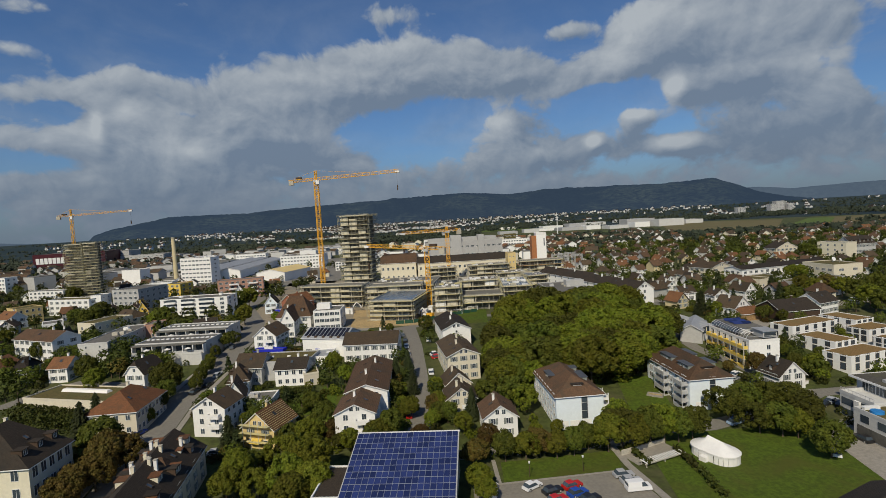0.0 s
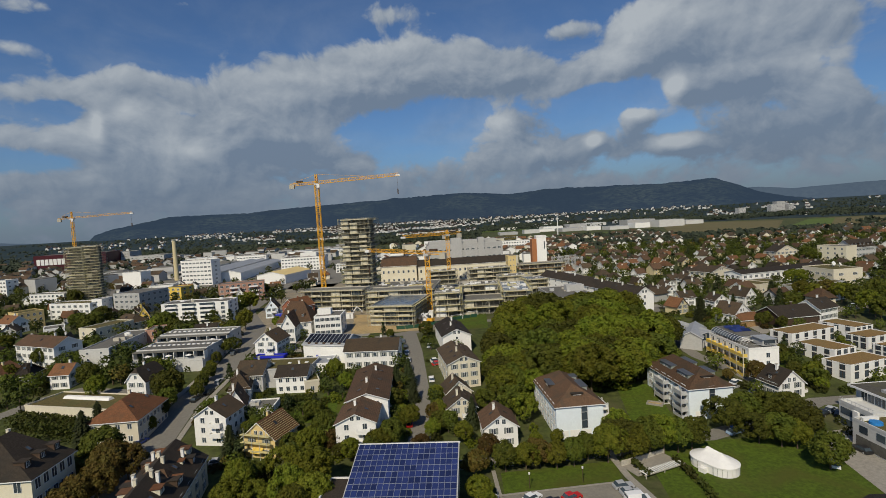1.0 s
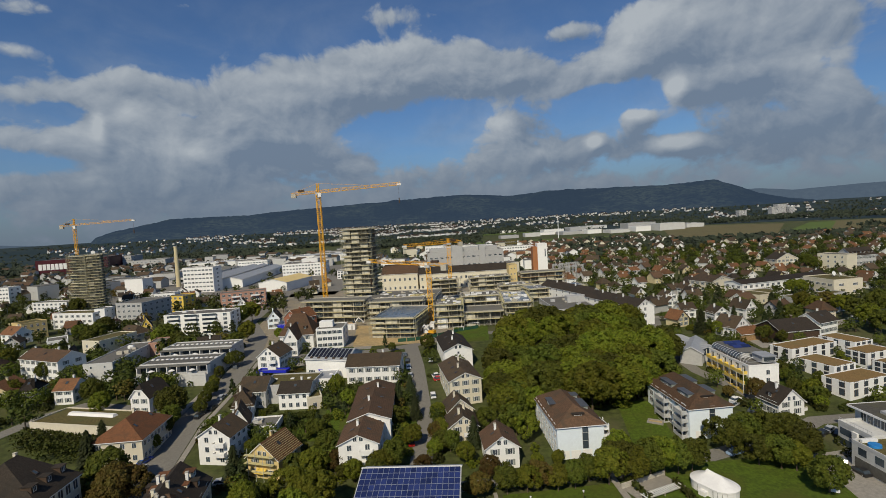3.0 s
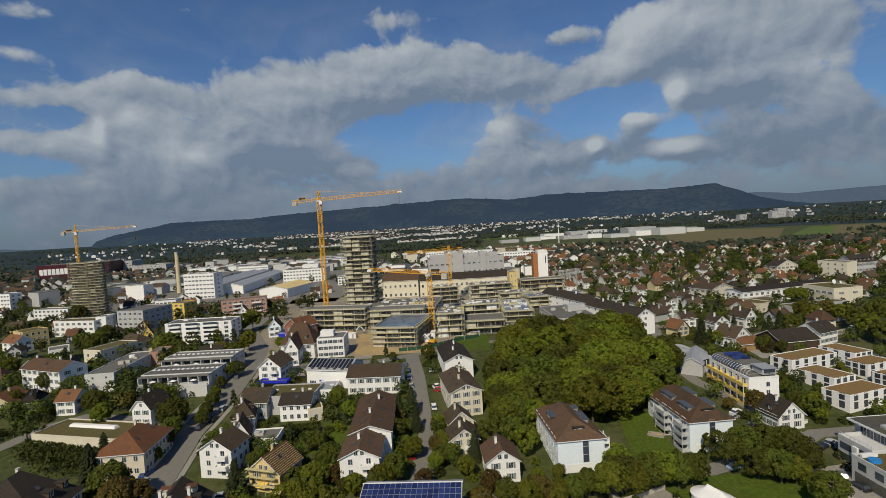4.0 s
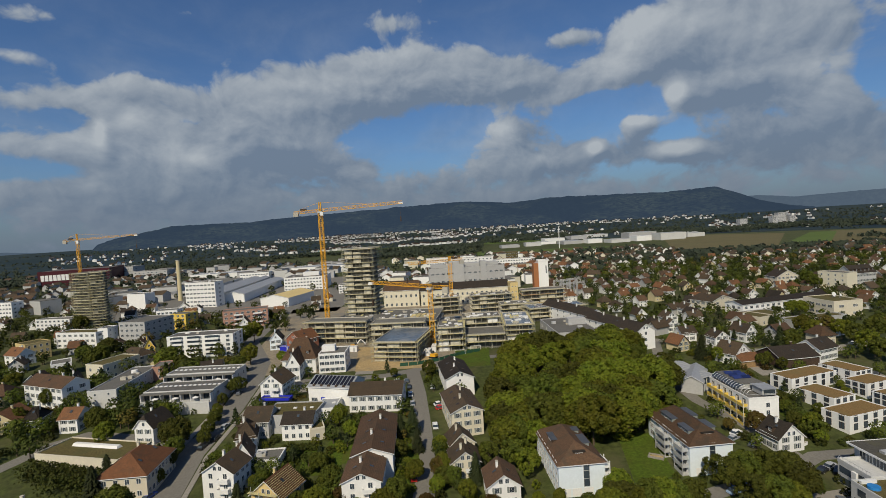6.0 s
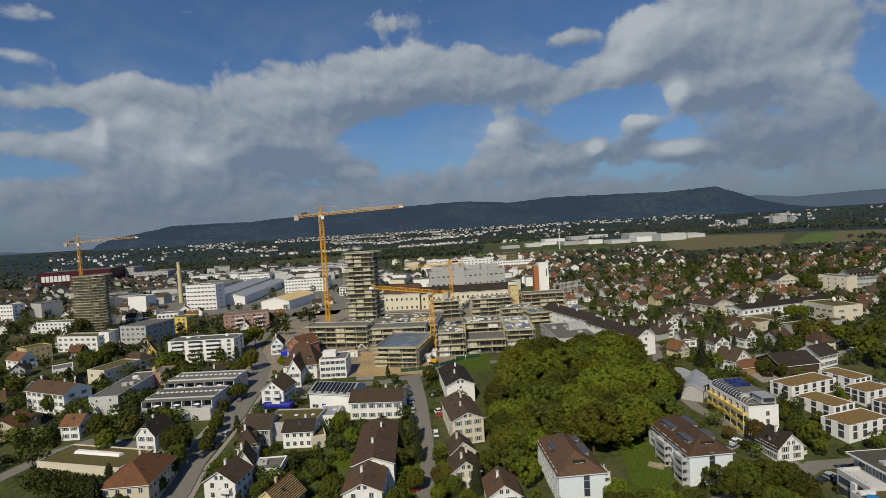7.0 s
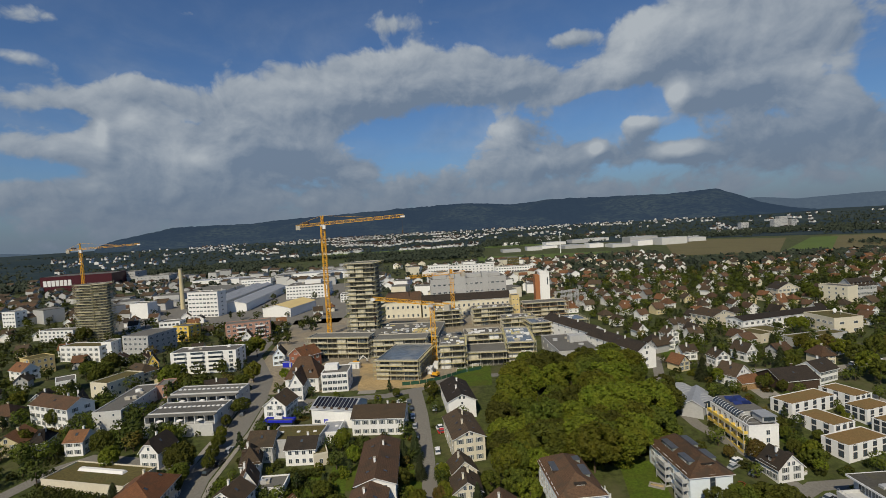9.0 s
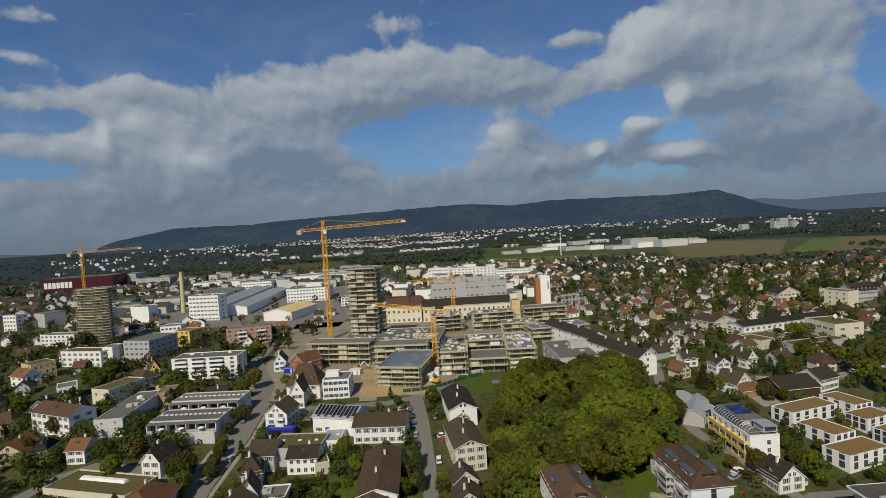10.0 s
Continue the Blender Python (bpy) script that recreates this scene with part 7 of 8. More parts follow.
for i in range(5):
    part("dormer", Shape().box(-0.5, 0, 0, 0.5, 1.5, 0.8), [DARKWOOD], workshop, at=pose(-6.5 + 3.2 * i, 0.1, 6.6))
part("door", Shape().box(-0.9, -0.08, 0, 0.9, 0, 2.6), [BLUEPAINT], workshop, "blue door", at=pose(-2.6, 0, 0.1))
part("window", WIN["band"], None, workshop, at=pose(-6.4, 0, 1.0))
# skylight strip on the low hall
part("roof_light", Shape().solid([(-10, 7.0, 0), (9, 7.0, 0), (9, 9.4, 0), (-10, 9.4, 0), (-9.6, 7.6, 0.9), (8.6, 7.6, 0.9), (8.6, 8.8, 0.9), (-9.6, 8.8, 0.9)]), [CANVAS], school_hall, "long white roof light", at=pose(0, 0, 3.6))
# the house under repair: bare battens over half the roof, a yellow awning, scaffold poles
bat = math.degrees(math.atan2(4.0, 4.8))
for i in range(12):
    part("batten", Shape().box(-0.05, 0, 0, 0.05, 10.3, 0.08), [WOODPLANK], repair_house, at=pose(5.2 - 0.42 * i, -0.4, 5.4 - 0.3 + (0.42 * i) * 4.0 / 4.8 + 0.08))
part("awning", Shape().solid([(-1.8, -1.6, 1.9), (1.2, -1.6, 1.9), (1.2, 0, 2.6), (-1.8, 0, 2.6), (-1.8, -1.6, 1.98), (1.2, -1.6, 1.98), (1.2, 0, 2.68), (-1.8, 0, 2.68)]), [YELLOW], repair_house, "bright yellow awning")
for u in (-3.4, -1.1, 1.2, 3.4):
    part("scaffold_pole", Shape().tube(u, -1.5, -0.2, 8.2, 0.06, 0.06, 6), [STEEL], repair_house)
for z in (2.2, 4.3, 6.3):
    part("scaffold_deck", Shape().box(-4.6, -1.6, z, 4.2, -0.6, z + 0.1), [WOODPLANK], repair_house)
# dark-roofed row along the main street
row_house = house(-59.0, 84.0, 10.0, 12.5, 30.0, 7.2, 4.6, CREAM, ROOF_DARK, "y", 3, 3, 6, "shut", chim=5, dorm=3, lights=2, label="row of houses under one dark tiled roof with chimneys")
for sd in (-1, 1):
    for yy, hh in ((4.0, 8.0), (10.5, 9.2), (16.5, 8.1), (23.0, 8.6), (27.5, 9.4)):
        dormer(row_house, sd * 12.5 * (0.42 if hh < 8.5 else 0.30), yy, hh, sd * 90, 2.2 if hh > 9 else 1.6, 1.1, mt=CREAM, roof=ROOF_RUST)
    chimney(row_house, sd * 2.2, 13.0, 10.2, 2.0, WHITE)
    chimney(row_house, sd * 3.0, 25.0, 9.4, 2.0, WHITE)
house(-57.0, 101.5, 100.0, 8.0, 9.5, 6.8, 4.2, CREAM, ROOF_RED, "y", 2, 2, 2, "shut", label="house wing with a red-brown hipped roof", hip=3.0)
house(71.5, 74.0, 26.0, 17.5, 12.0, 4.6, 3.0, CREAM, ROOF_DARK, "x", 2, 3, 2, label="house with a dark brown tiled roof by the lawn", chim=0, lights=0)
for u, w, h in ((-7.0, 9.0, 31.5), (14.0, 5.0, 31.0)):
    part("riser", Shape().box(u - w / 2, -0.6, 0, u + w / 2, 8, h), [GREYWALL], grey_block, "grey stair riser")
part("roof_storey", Shape().box(-30, 6, 26.4, 28, 18, 29.2), [GREYWALL], grey_block)
# white letters of the logistics hall stand as plain bars; the silo's orange flank
for i in range(7):
    part("sign_bar", Shape().box(-2.4, -0.6, 0, 2.4, -0.1, 9.5), [FRAME], logistics_hall, "white sign letter", at=pose(-46.0 + 6.0 * i, 0, 9.5))
part("flank", Shape().box(-7.6, 0.3, -1, -3.9, 9.5, 28.0), [ORANGE], silo, "orange-brown flank")
part("window_slot", Shape().box(-0.4, -0.06, 20, 0.4, 0, 26), [GLASS], silo, at=pose(2.2, 0, 0))


# balcony bands of the long white block
for k in range(5):
    for u, bw in ((-12.0, 5.0), (-3.5, 7.0), (6.5, 8.0)):
        part("balcony_band", Shape().box(u - bw / 2, -1.3, 0.25 + k * 2.3, u + bw / 2, -0.02, 1.15 + k * 2.3), [WHITE], long_block)
        part("balcony_glass", Shape().box(u - bw / 2 + 0.2, -0.1, 1.2 + k * 2.3, u + bw / 2 - 0.2, -0.02, 2.4 + k * 2.3), [GLASS], long_block)


def stepped_house():
    """White modern house in steps: two storeys with deep windows, a set-back top under a wide flat roof, and a garage wing with a roof terrace."""
    ob = empty("stepped_house", site(98.2, 122.0, 2.0), "white stepped modern house with dark windows and roof terraces", "house")
    taken(105.0, 117.0, 24.0, 16.0, 2.0)
    body = part("main_storeys", Shape().box(0, -5.0, -1.0, 17, 5.0, 5.7), [LIGHTGREY], ob)
    part("parapet", Shape().ring(-0.05, -5.05, 17.05, 5.05, 0.25, 5.6, 6.5), [LIGHTGREY], body)
    top = part("top_storey", Shape().box(6.2, -4.4, 5.7, 17, 7.0, 8.5), [LIGHTGREY], ob)
    part("roof", Shape().box(5.2, -5.4, 8.5, 18.5, 8.4, 8.85), [ROOFFELT], ob)
    part("roof_edge", Shape().ring(5.15, -5.45, 18.55, 8.45, 0.2, 8.45, 8.95), [FRAME], ob)
    part("roof_hatch", Shape().box(8, 0, 8.85, 10, 1.6, 9.5), [STEEL], ob)
    for y in (-3.6, -1.6, 0.4, 2.4, 4.4):
        part("window", WIN["french"], None, top, at=pose(6.2, y, 5.9, 0, 0, -90))
    for z in (0.5, 3.2):
        part("band_window", Shape().box(-0.06, 0.6, z, 0.02, 4.4, z + 1.7), [GLASS], body, "dark window band")
        part("band_window", Shape().box(-0.06, -4.4, z - 0.2, 0.02, -1.4, z + 2.0), [GLASS], body, "dark window band")
        part("window_fin", Shape().box(-0.5, -1.2, z - 0.5, 0.0, 0.3, z + 2.1), [FRAME], body)
    wing = part("garage_wing", Shape().box(-5, -15.5, -0.6, 12, -5.02, 5.6), [LIGHTGREY], ob)
    part("terrace", Shape().box(-4.8, -15.3, 5.6, 11.8, -5.2, 5.7), [MOSSROOF], wing)
    part("parapet", Shape().ring(-5.05, -15.55, 12.05, -5.1, 0.25, 5.5, 6.2), [LIGHTGREY], wing)
    # no hollow here: a dark sheet paints the shade of the open garage
    part("garage_opening", Shape().box(-5.08, -14.8, 0, -4.9, -6.0, 2.4), [VOIDSHADE], wing, "open garage front, its shade painted as a dark sheet")
    for y in (-12.5, -8.0):
        part("band_window", Shape().box(-5.06, y - 1.1, 3.3, -4.98, y + 1.1, 5.0), [GLASS], wing, "dark window band")
    part("paddling_pool", Shape().tube(-2.6, -8.6, 5.7, 6.3, 1.35, 1.3, 16), [POOLBLUE], wing, "bright blue round paddling pool")
    part("bench", Shape().box(-3.8, -6.6, 5.7, 0.0, -5.9, 6.4), [FRAME], wing)
    for i in range(9):
        part("rail_post", Shape().box(0.1, -4.8 + 1.2 * i, 6.5, 0.16, -4.74 + 1.2 * i, 7.2), [STEEL], body)
    part("hand_rail", Shape().box(0.08, -4.8, 7.15, 0.18, 4.9, 7.22), [STEEL], body)


stepped_house()
for x, y, rz, p in ((92.3, 113.0, 95, "black"), (100.6, 133.2, 30, "silver"), (97.6, 131.6, 30, "black"), (82.0, 107.6, 60, "white"), (92.6, 129.4, 80, "grey"), (72.5, 127.0, 15, "blue")):
    car(x, y, rz, p, group="cars along the streets")


# ---- trees near the camera's way ----
tree(3.7, 110.9, 6, "rust", 3)
tree(7.5, 118.8, 6, "rust", 3)
tree(11.0, 112.8, 7, "dark", 3)
tree(15.7, 112.9, 6.5, "broad", 3)
tree(19.1, 113.8, 6.5, "rust", 3)
tree(22.7, 112.6, 6, "lime", 3)
tree(26.8, 113.4, 6.5, "dark", 3)
tree(30.7, 115.8, 6.5, "dark", 3)
tree(34.9, 114.3, 9, "broad", 3)
tree(38.8, 116.2, 9, "dark", 3)
tree(41.3, 114.2, 8, "broad", 3)
tree(45.3, 116.0, 9, "dark", 3)
tree(49.0, 117.0, 9, "broad", 3)
tree(52.3, 117.0, 8, "dark", 3)
tree(55.8, 117.4, 8, "dark", 3)
tree(40.3, 122.6, 8, "broad", 3)
tree(4.5, 100.4, 6, "broad", 3)
tree(5.5, 96.2, 5, "broad", 3)
tree(25.1, 123.6, 4, "broad", 3)
tree(19.7, 122.7, 4, "broad", 3)
tree(69.3, 125.6, 8.5, "dark", 3, 1.1)
tree(74.6, 126.5, 9.0, "dark", 3, 1.1)
tree(79.8, 126.8, 9.5, "dark", 3, 1.1)
tree(83.2, 124.3, 9.5, "dark", 3, 1.1)
tree(83.9, 119.5, 9.0, "dark", 3, 1.1)
tree(72.7, 119.0, 7.5, "dark", 3, 1.1)
tree(76.7, 116.8, 8.0, "dark", 3, 1.1)
tree(80.1, 106.2, 8.5, "dark", 3, 1.1)
tree(79.5, 115.6, 7.0, "broad", 3, 1.1)
bush(97.8, 126.1, 1.3, 2)
bush(95.6, 120.7, 1.3, 2)
tree(-32.2, 108.7, 10, "broad", 3)
tree(-34.8, 102.3, 9, "broad", 3)
tree(-28.3, 98.9, 9, "lime", 3)
tree(-32.2, 94.7, 9, "broad", 3)
tree(-48.3, 109.0, 8, "broad", 3)
tree(-48.1, 102.0, 7, "broad", 3)
tree(-41.2, 101.2, 7, "broad", 3)
tree(-25.7, 121.3, 6, "broad", 3)
tree(-16.5, 126.8, 8, "dark", 3)
tree(-18.9, 122.2, 7, "broad", 3)
tree(-12.2, 137.0, 6, "broad", 3)
tree(-8.6, 123.4, 5, "rust", 3)
tree(2.1, 127.0, 6, "broad", 3)
tree(-5.3, 151.0, 6, "lime", 3)
tree(-4.5, 142.7, 5, "lime", 3)
tree(-5.9, 130.8, 5, "broad", 3)
tree(-18.1, 161.4, 9, "fir", 3)
tree(-14.2, 164.0, 10, "fir", 3)
tree(-12.2, 153.3, 8, "fir", 3)
tree(-17.8, 147.4, 7, "dark", 3)
tree(-40.5, 172.4, 7, "broad", 3)
tree(-35.0, 163.6, 6, "broad", 3)
tree(-36.7, 124.0, 8, "broad", 3)
tree(-31.7, 126.5, 6, "rust", 3)
tree(-47.2, 134.3, 5, "broad", 3)
tree(-100.5, 134.0, 12, "fir", 3)
tree(-87.0, 121.4, 12, "dark", 3)
tree(-81.4, 115.0, 11, "rust", 3)
tree(-80.4, 109.5, 9, "rust", 3)
tree(-82.4, 106.0, 8, "rust", 3)
tree(-81.3, 101.4, 8, "rust", 3)
tree(-79.1, 118.4, 9, "rust", 3)
tree(-101.6, 141.9, 11, "fir", 3)
tree(-93.4, 162.4, 11, "dark", 3)
tree(-89.7, 156.5, 7.2, "dark", 3)
tree(-88.7, 151.1, 5.8, "dark", 3)
tree(-107.4, 182.4, 7, "broad", 3)
tree(-129.7, 177.5, 9, "dark", 3)
tree(-120.4, 168.2, 8, "broad", 3)
tree(-164.9, 201.8, 8, "dark", 3)
tree(-196.1, 221.0, 9, "lime", 3)
tree(-164.9, 185.7, 7, "broad", 3)
tree(-88.2, 142.6, 5, "lime", 3)
tree(-86.5, 177.3, 5.8, "dark", 3)
tree(-85.1, 169.7, 5.8, "dark", 3)
tree(-90.5, 193.7, 5.0, "dark", 3)
tree(-89.6, 204.2, 7, "dark", 3)
tree(-84.5, 164.2, 5.0, "dark", 3)
tree(-88.7, 184.6, 5.0, "broad", 3)
tree(-99.4, 245.8, 10, "lime", 2)
tree(-117.2, 298.5, 12, "lime", 2)
tree(-120.1, 289.1, 12, "dark", 2)
tree(-82.2, 269.2, 6, "rust", 2)
tree(-83.7, 246.2, 6, "broad", 2)
tree(-134.5, 370.3, 9, "dark", 2)
tree(-274.1, 371.5, 12, "dark", 2)
tree(-197.8, 268.4, 10, "dark", 2)
tree(-185.3, 257.1, 10, "dark", 2)
tree(-188.9, 275.6, 12, "dark", 2)
tree(-183.6, 261.0, 11, "dark", 2)
tree(-139.6, 247.7, 11, "dark", 2)
tree(-144.1, 248.0, 9, "broad", 2)
tree(-128.4, 236.7, 9, "dark", 2)
tree(-9.5, 212.3, 7, "dark", 2)
tree(-25.2, 213.4, 4, "dark", 2)
tree(-99.7, 231.5, 8, "dark", 2)
tree(86.1, 202.3, 8, "dark", 2)
tree(81.9, 217.7, 8, "dark", 2)
tree(106.8, 213.9, 11, "fir", 2)
tree(144.9, 220.9, 11, "fir", 2)
tree(157.7, 246.6, 10, "fir", 2)
tree(111.8, 210.1, 6, "broad", 2)
tree(148.8, 219.5, 9, "dark", 2)
tree(92.7, 152.5, 7, "rust", 2)
tree(93.8, 158.5, 6, "dark", 2)
tree(109.2, 151.5, 6, "broad", 2)
tree(107.8, 147.3, 6, "dark", 2)
tree(171.6, 244.9, 9, "lime", 2)
tree(170.0, 235.2, 9, "lime", 2)
tree(180.7, 240.7, 9, "rust", 2)
tree(179.9, 231.0, 9, "lime", 2)
tree(177.7, 220.4, 10, "dark", 2)
tree(191.8, 226.9, 11, "dark", 2)
tree(171.4, 200.2, 10, "dark", 2)
tree(174.6, 209.3, 10, "broad", 2)
tree(267.9, 370.1, 11, "dark", 2)
tree(278.6, 394.0, 11, "dark", 2)
tree(196.9, 283.2, 9, "broad", 2)
tree(193.5, 285.1, 9, "broad", 2)
tree(194.5, 306.6, 8, "fir", 2)
tree(17.1, 139.9, 9, "dark", 2)
tree(13.5, 150.3, 9, "dark", 2)
tree(12.9, 161.4, 9, "dark", 2)
tree(8.6, 143.8, 7, "dark", 2)
tree(19.8, 137.2, 8, "broad", 2)
tree(34.6, 223.9, 11.5, "broad", 3, 1.2, group="park trees")
tree(54.4, 184.3, 15.2, "broad", 3, 1.2, group="park trees")
tree(24.1, 169, 10.7, "broad", 3, 1.2, group="park trees")
tree(65.8, 195.3, 10.7, "broad", 3, 1.2, group="park trees")
tree(28.4, 155.9, 13.6, "dark", 3, 1.2, group="park trees")
tree(23.8, 180.5, 10.8, "dark", 3, 1.2, group="park trees")
tree(22.2, 188.6, 14.1, "broad", 3, 1.2, group="park trees")
tree(49.3, 172, 11.2, "broad", 3, 1.2, group="park trees")
tree(58.5, 175.8, 10.2, "dark", 3, 1.2, group="park trees")
tree(70.7, 183.6, 12.5, "dark", 3, 1.2, group="park trees")
tree(79.4, 190.2, 10.2, "dark", 3, 1.2, group="park trees")
tree(38.6, 215, 15.2, "dark", 3, 1.2, group="park trees")
tree(51.7, 162.1, 12.7, "dark", 3, 1.2, group="park trees")
tree(65.3, 170.6, 9.6, "broad", 3, 1.2, group="park trees")
tree(29.9, 168.3, 14.7, "dark", 3, 1.2, group="park trees")
tree(66.9, 161.3, 13.1, "dark", 3, 1.2, group="park trees")
tree(35.7, 180.3, 12.2, "dark", 3, 1.2, group="park trees")
tree(80.1, 228.5, 10.1, "dark", 3, 1.2, group="park trees")
tree(20.6, 156.8, 11.1, "broad", 3, 1.2, group="park trees")
tree(68.5, 212.1, 11.2, "broad", 3, 1.2, group="park trees")
tree(47.1, 166.7, 11.6, "dark", 3, 1.2, group="park trees")
tree(75.1, 216.2, 9.5, "broad", 3, 1.2, group="park trees")
tree(36.1, 186.2, 10.1, "broad", 3, 1.2, group="park trees")
tree(18.4, 163, 12.2, "lime", 3, 1.2, group="park trees")
tree(32.5, 174.7, 12.7, "dark", 3, 1.2, group="park trees")
tree(43, 227.2, 10.6, "broad", 3, 1.2, group="park trees")
tree(56.3, 167.9, 12.8, "broad", 3, 1.2, group="park trees")
tree(23, 203.9, 10.9, "broad", 3, 1.2, group="park trees")
tree(58.9, 158.9, 13.4, "broad", 3, 1.2, group="park trees")
tree(48.9, 214.2, 9.4, "broad", 3, 1.2, group="park trees")
tree(41.5, 208.2, 12.3, "broad", 3, 1.2, group="park trees")
tree(72.7, 226.8, 13.0, "dark", 3, 1.2, group="park trees")
tree(77.9, 181.9, 12.9, "dark", 3, 1.2, group="park trees")
tree(62.9, 206.2, 9.6, "broad", 3, 1.2, group="park trees")
tree(43.8, 183, 9.3, "broad", 3, 1.2, group="park trees")
tree(36.7, 169.5, 9.7, "broad", 3, 1.2, group="park trees")
tree(63.9, 233.7, 10.9, "dark", 3, 1.2, group="park trees")
tree(61.1, 187.6, 9.0, "broad", 3, 1.2, group="park trees")
tree(74.2, 232.8, 9.5, "broad", 3, 1.2, group="park trees")
tree(54.9, 224.5, 11.7, "broad", 3, 1.2, group="park trees")
tree(53.6, 219, 9.6, "lime", 3, 1.2, group="park trees")
tree(60.1, 196.5, 15.0, "broad", 3, 1.2, group="park trees")
tree(47, 188.1, 10.9, "dark", 3, 1.2, group="park trees")
tree(72.9, 192.6, 9.5, "broad", 3, 1.2, group="park trees")
tree(32.2, 208.4, 12.1, "broad", 3, 1.2, group="park trees")
tree(25.3, 162, 10.2, "lime", 3, 1.2, group="park trees")
tree(32.4, 161.6, 12.6, "dark", 3, 1.2, group="park trees")
tree(76.4, 210.2, 9.2, "dark", 3, 1.2, group="park trees")
tree(65.1, 181.3, 13.4, "broad", 3, 1.2, group="park trees")
tree(66.3, 226.3, 10.9, "broad", 3, 1.2, group="park trees")
tree(42, 151.4, 14.4, "broad", 3, 1.2, group="park trees")
tree(48.3, 205.1, 13.5, "broad", 3, 1.2, group="park trees")
tree(58.6, 210.5, 14.8, "dark", 3, 1.2, group="park trees")
tree(42.1, 162.6, 12.8, "broad", 3, 1.2, group="park trees")
tree(37.8, 157.2, 13.3, "broad", 3, 1.2, group="park trees")
tree(52.4, 178.2, 15.1, "broad", 3, 1.2, group="park trees")
tree(46.7, 156.4, 13.5, "dark", 3, 1.2, group="park trees")
tree(35.5, 238.2, 9.5, "dark", 3, 1.2, group="park trees")
tree(29.5, 219.9, 11.1, "broad", 3, 1.2, group="park trees")
tree(39.3, 191.8, 10.2, "dark", 3, 1.2, group="park trees")
tree(65.9, 155.8, 9.0, "broad", 3, 1.2, group="park trees")
tree(55, 191, 15.0, "broad", 3, 1.2, group="park trees")
tree(73.8, 245, 9.0, "dark", 3, 1.2, group="park trees")
tree(66.8, 217.5, 14.6, "broad", 3, 1.2, group="park trees")
tree(41.9, 173.9, 11.9, "broad", 3, 1.2, group="park trees")
tree(54.2, 155.1, 13.5, "broad", 3, 1.2, group="park trees")
tree(54.8, 206.2, 14.5, "dark", 3, 1.2, group="park trees")
tree(77.3, 222.2, 12.5, "broad", 3, 1.2, group="park trees")
tree(26, 210.6, 14.1, "lime", 3, 1.2, group="park trees")
tree(45.3, 221, 12.5, "dark", 3, 1.2, group="park trees")
tree(71.7, 177.3, 15.0, "broad", 3, 1.2, group="park trees")
tree(60.1, 221.1, 13.0, "dark", 3, 1.2, group="park trees")
tree(39.5, 220.6, 14.0, "dark", 3, 1.2, group="park trees")
tree(38.1, 230.1, 10.9, "broad", 3, 1.2, group="park trees")
tree(75.5, 239.2, 11.4, "broad", 3, 1.2, group="park trees")
tree(61.3, 165.1, 13.6, "broad", 3, 1.2, group="park trees")


# ---- the building site's smaller things, fences and garden pieces ----
shell(-38.0, 289.0, -6.0, 60.0, 42.0, 9.2, 3, "podium_shell", "broad concrete podium at the tower's foot", "front", clutter=60)
fp = empty("formwork_deck", pose(-16.0, 305.0, 9.3, 0, 0, -6), "yellow formwork boards on the podium", "formwork", "building site")
for i in range(5):
    for j in range(4):
        part("board", Shape().box(-1.2, -1.4, 0, 1.2, 1.4, 0.12), [[WOODPLANK, OCHRE, OCHRE][(i + j) % 3]], fp, at=pose(-6 + 3.0 * i, -6 + 3.4 * j, 0.1 + 0.12 * ((i * j) % 3), 0, 0, 4 * (i - j)))
GREENMESH = material("green_fence_mesh", (0.022, 0.075, 0.045), 0.7, 0.15, 1.0, 0.3, 0.1)
fence_line = [(-24.0, 227.8), (-16.0, 228.6), (-6.0, 233.5), (4.0, 242.0), (14.0, 247.0)]
fence = empty("site_fence", pose(0, 0, 0), "green mesh fence round the building site", "fence", "building site")
for (ax, ay), (bx, by) in zip(fence_line, fence_line[1:]):
    n = int(math.hypot(bx - ax, by - ay) / 2.8)
    for i in range(n):
        x0, y0, x1, y1 = ax + (bx - ax) * i / n, ay + (by - ay) * i / n, ax + (bx - ax) * (i + 0.94) / n, ay + (by - ay) * (i + 0.94) / n
        part("fence_panel", Shape().solid([(x0, y0, 0), (x1, y1, 0), (x1, y1 + 0.06, 0), (x0, y0 + 0.06, 0), (x0, y0, 1.6), (x1, y1, 1.6), (x1, y1 + 0.06, 1.6), (x0, y0 + 0.06, 1.6)]), [GREENMESH], fence)
for i, (x, y, rz, mt, tone) in enumerate([(-11.5, 246, 80, FRAME, "white"), (-8.8, 254, 84, FRAME, "white"), (-13.0, 268, 80, BLUEPAINT, "blue"), (-6.5, 274, 82, FRAME, "white"), (-52.0, 262, -12, FRAME, "white"), (-90.0, 272, -10, BLUEPAINT, "blue"), (-92.0, 281, -10, FRAME, "white"), (44.0, 296, 4, FRAME, "white"), (50.0, 340, 4, FRAME, "white")]):
    ob = empty("site_container", site(x, y, rz), "%s steel container on the building site" % tone, "container", "building site")
    part("body", Shape().box(-3.0, -1.2, -0.1, 3.0, 1.2, 2.75), [mt], ob)
    part("roof_rim", Shape().ring(-3.05, -1.25, 3.05, 1.25, 0.12, 2.7, 2.85), [STEEL], ob)
    part("door", Shape().box(-0.45, -1.26, 0.2, 0.45, -1.2, 2.3), [GREYWALL], ob, at=pose(1.4, 0, 0))


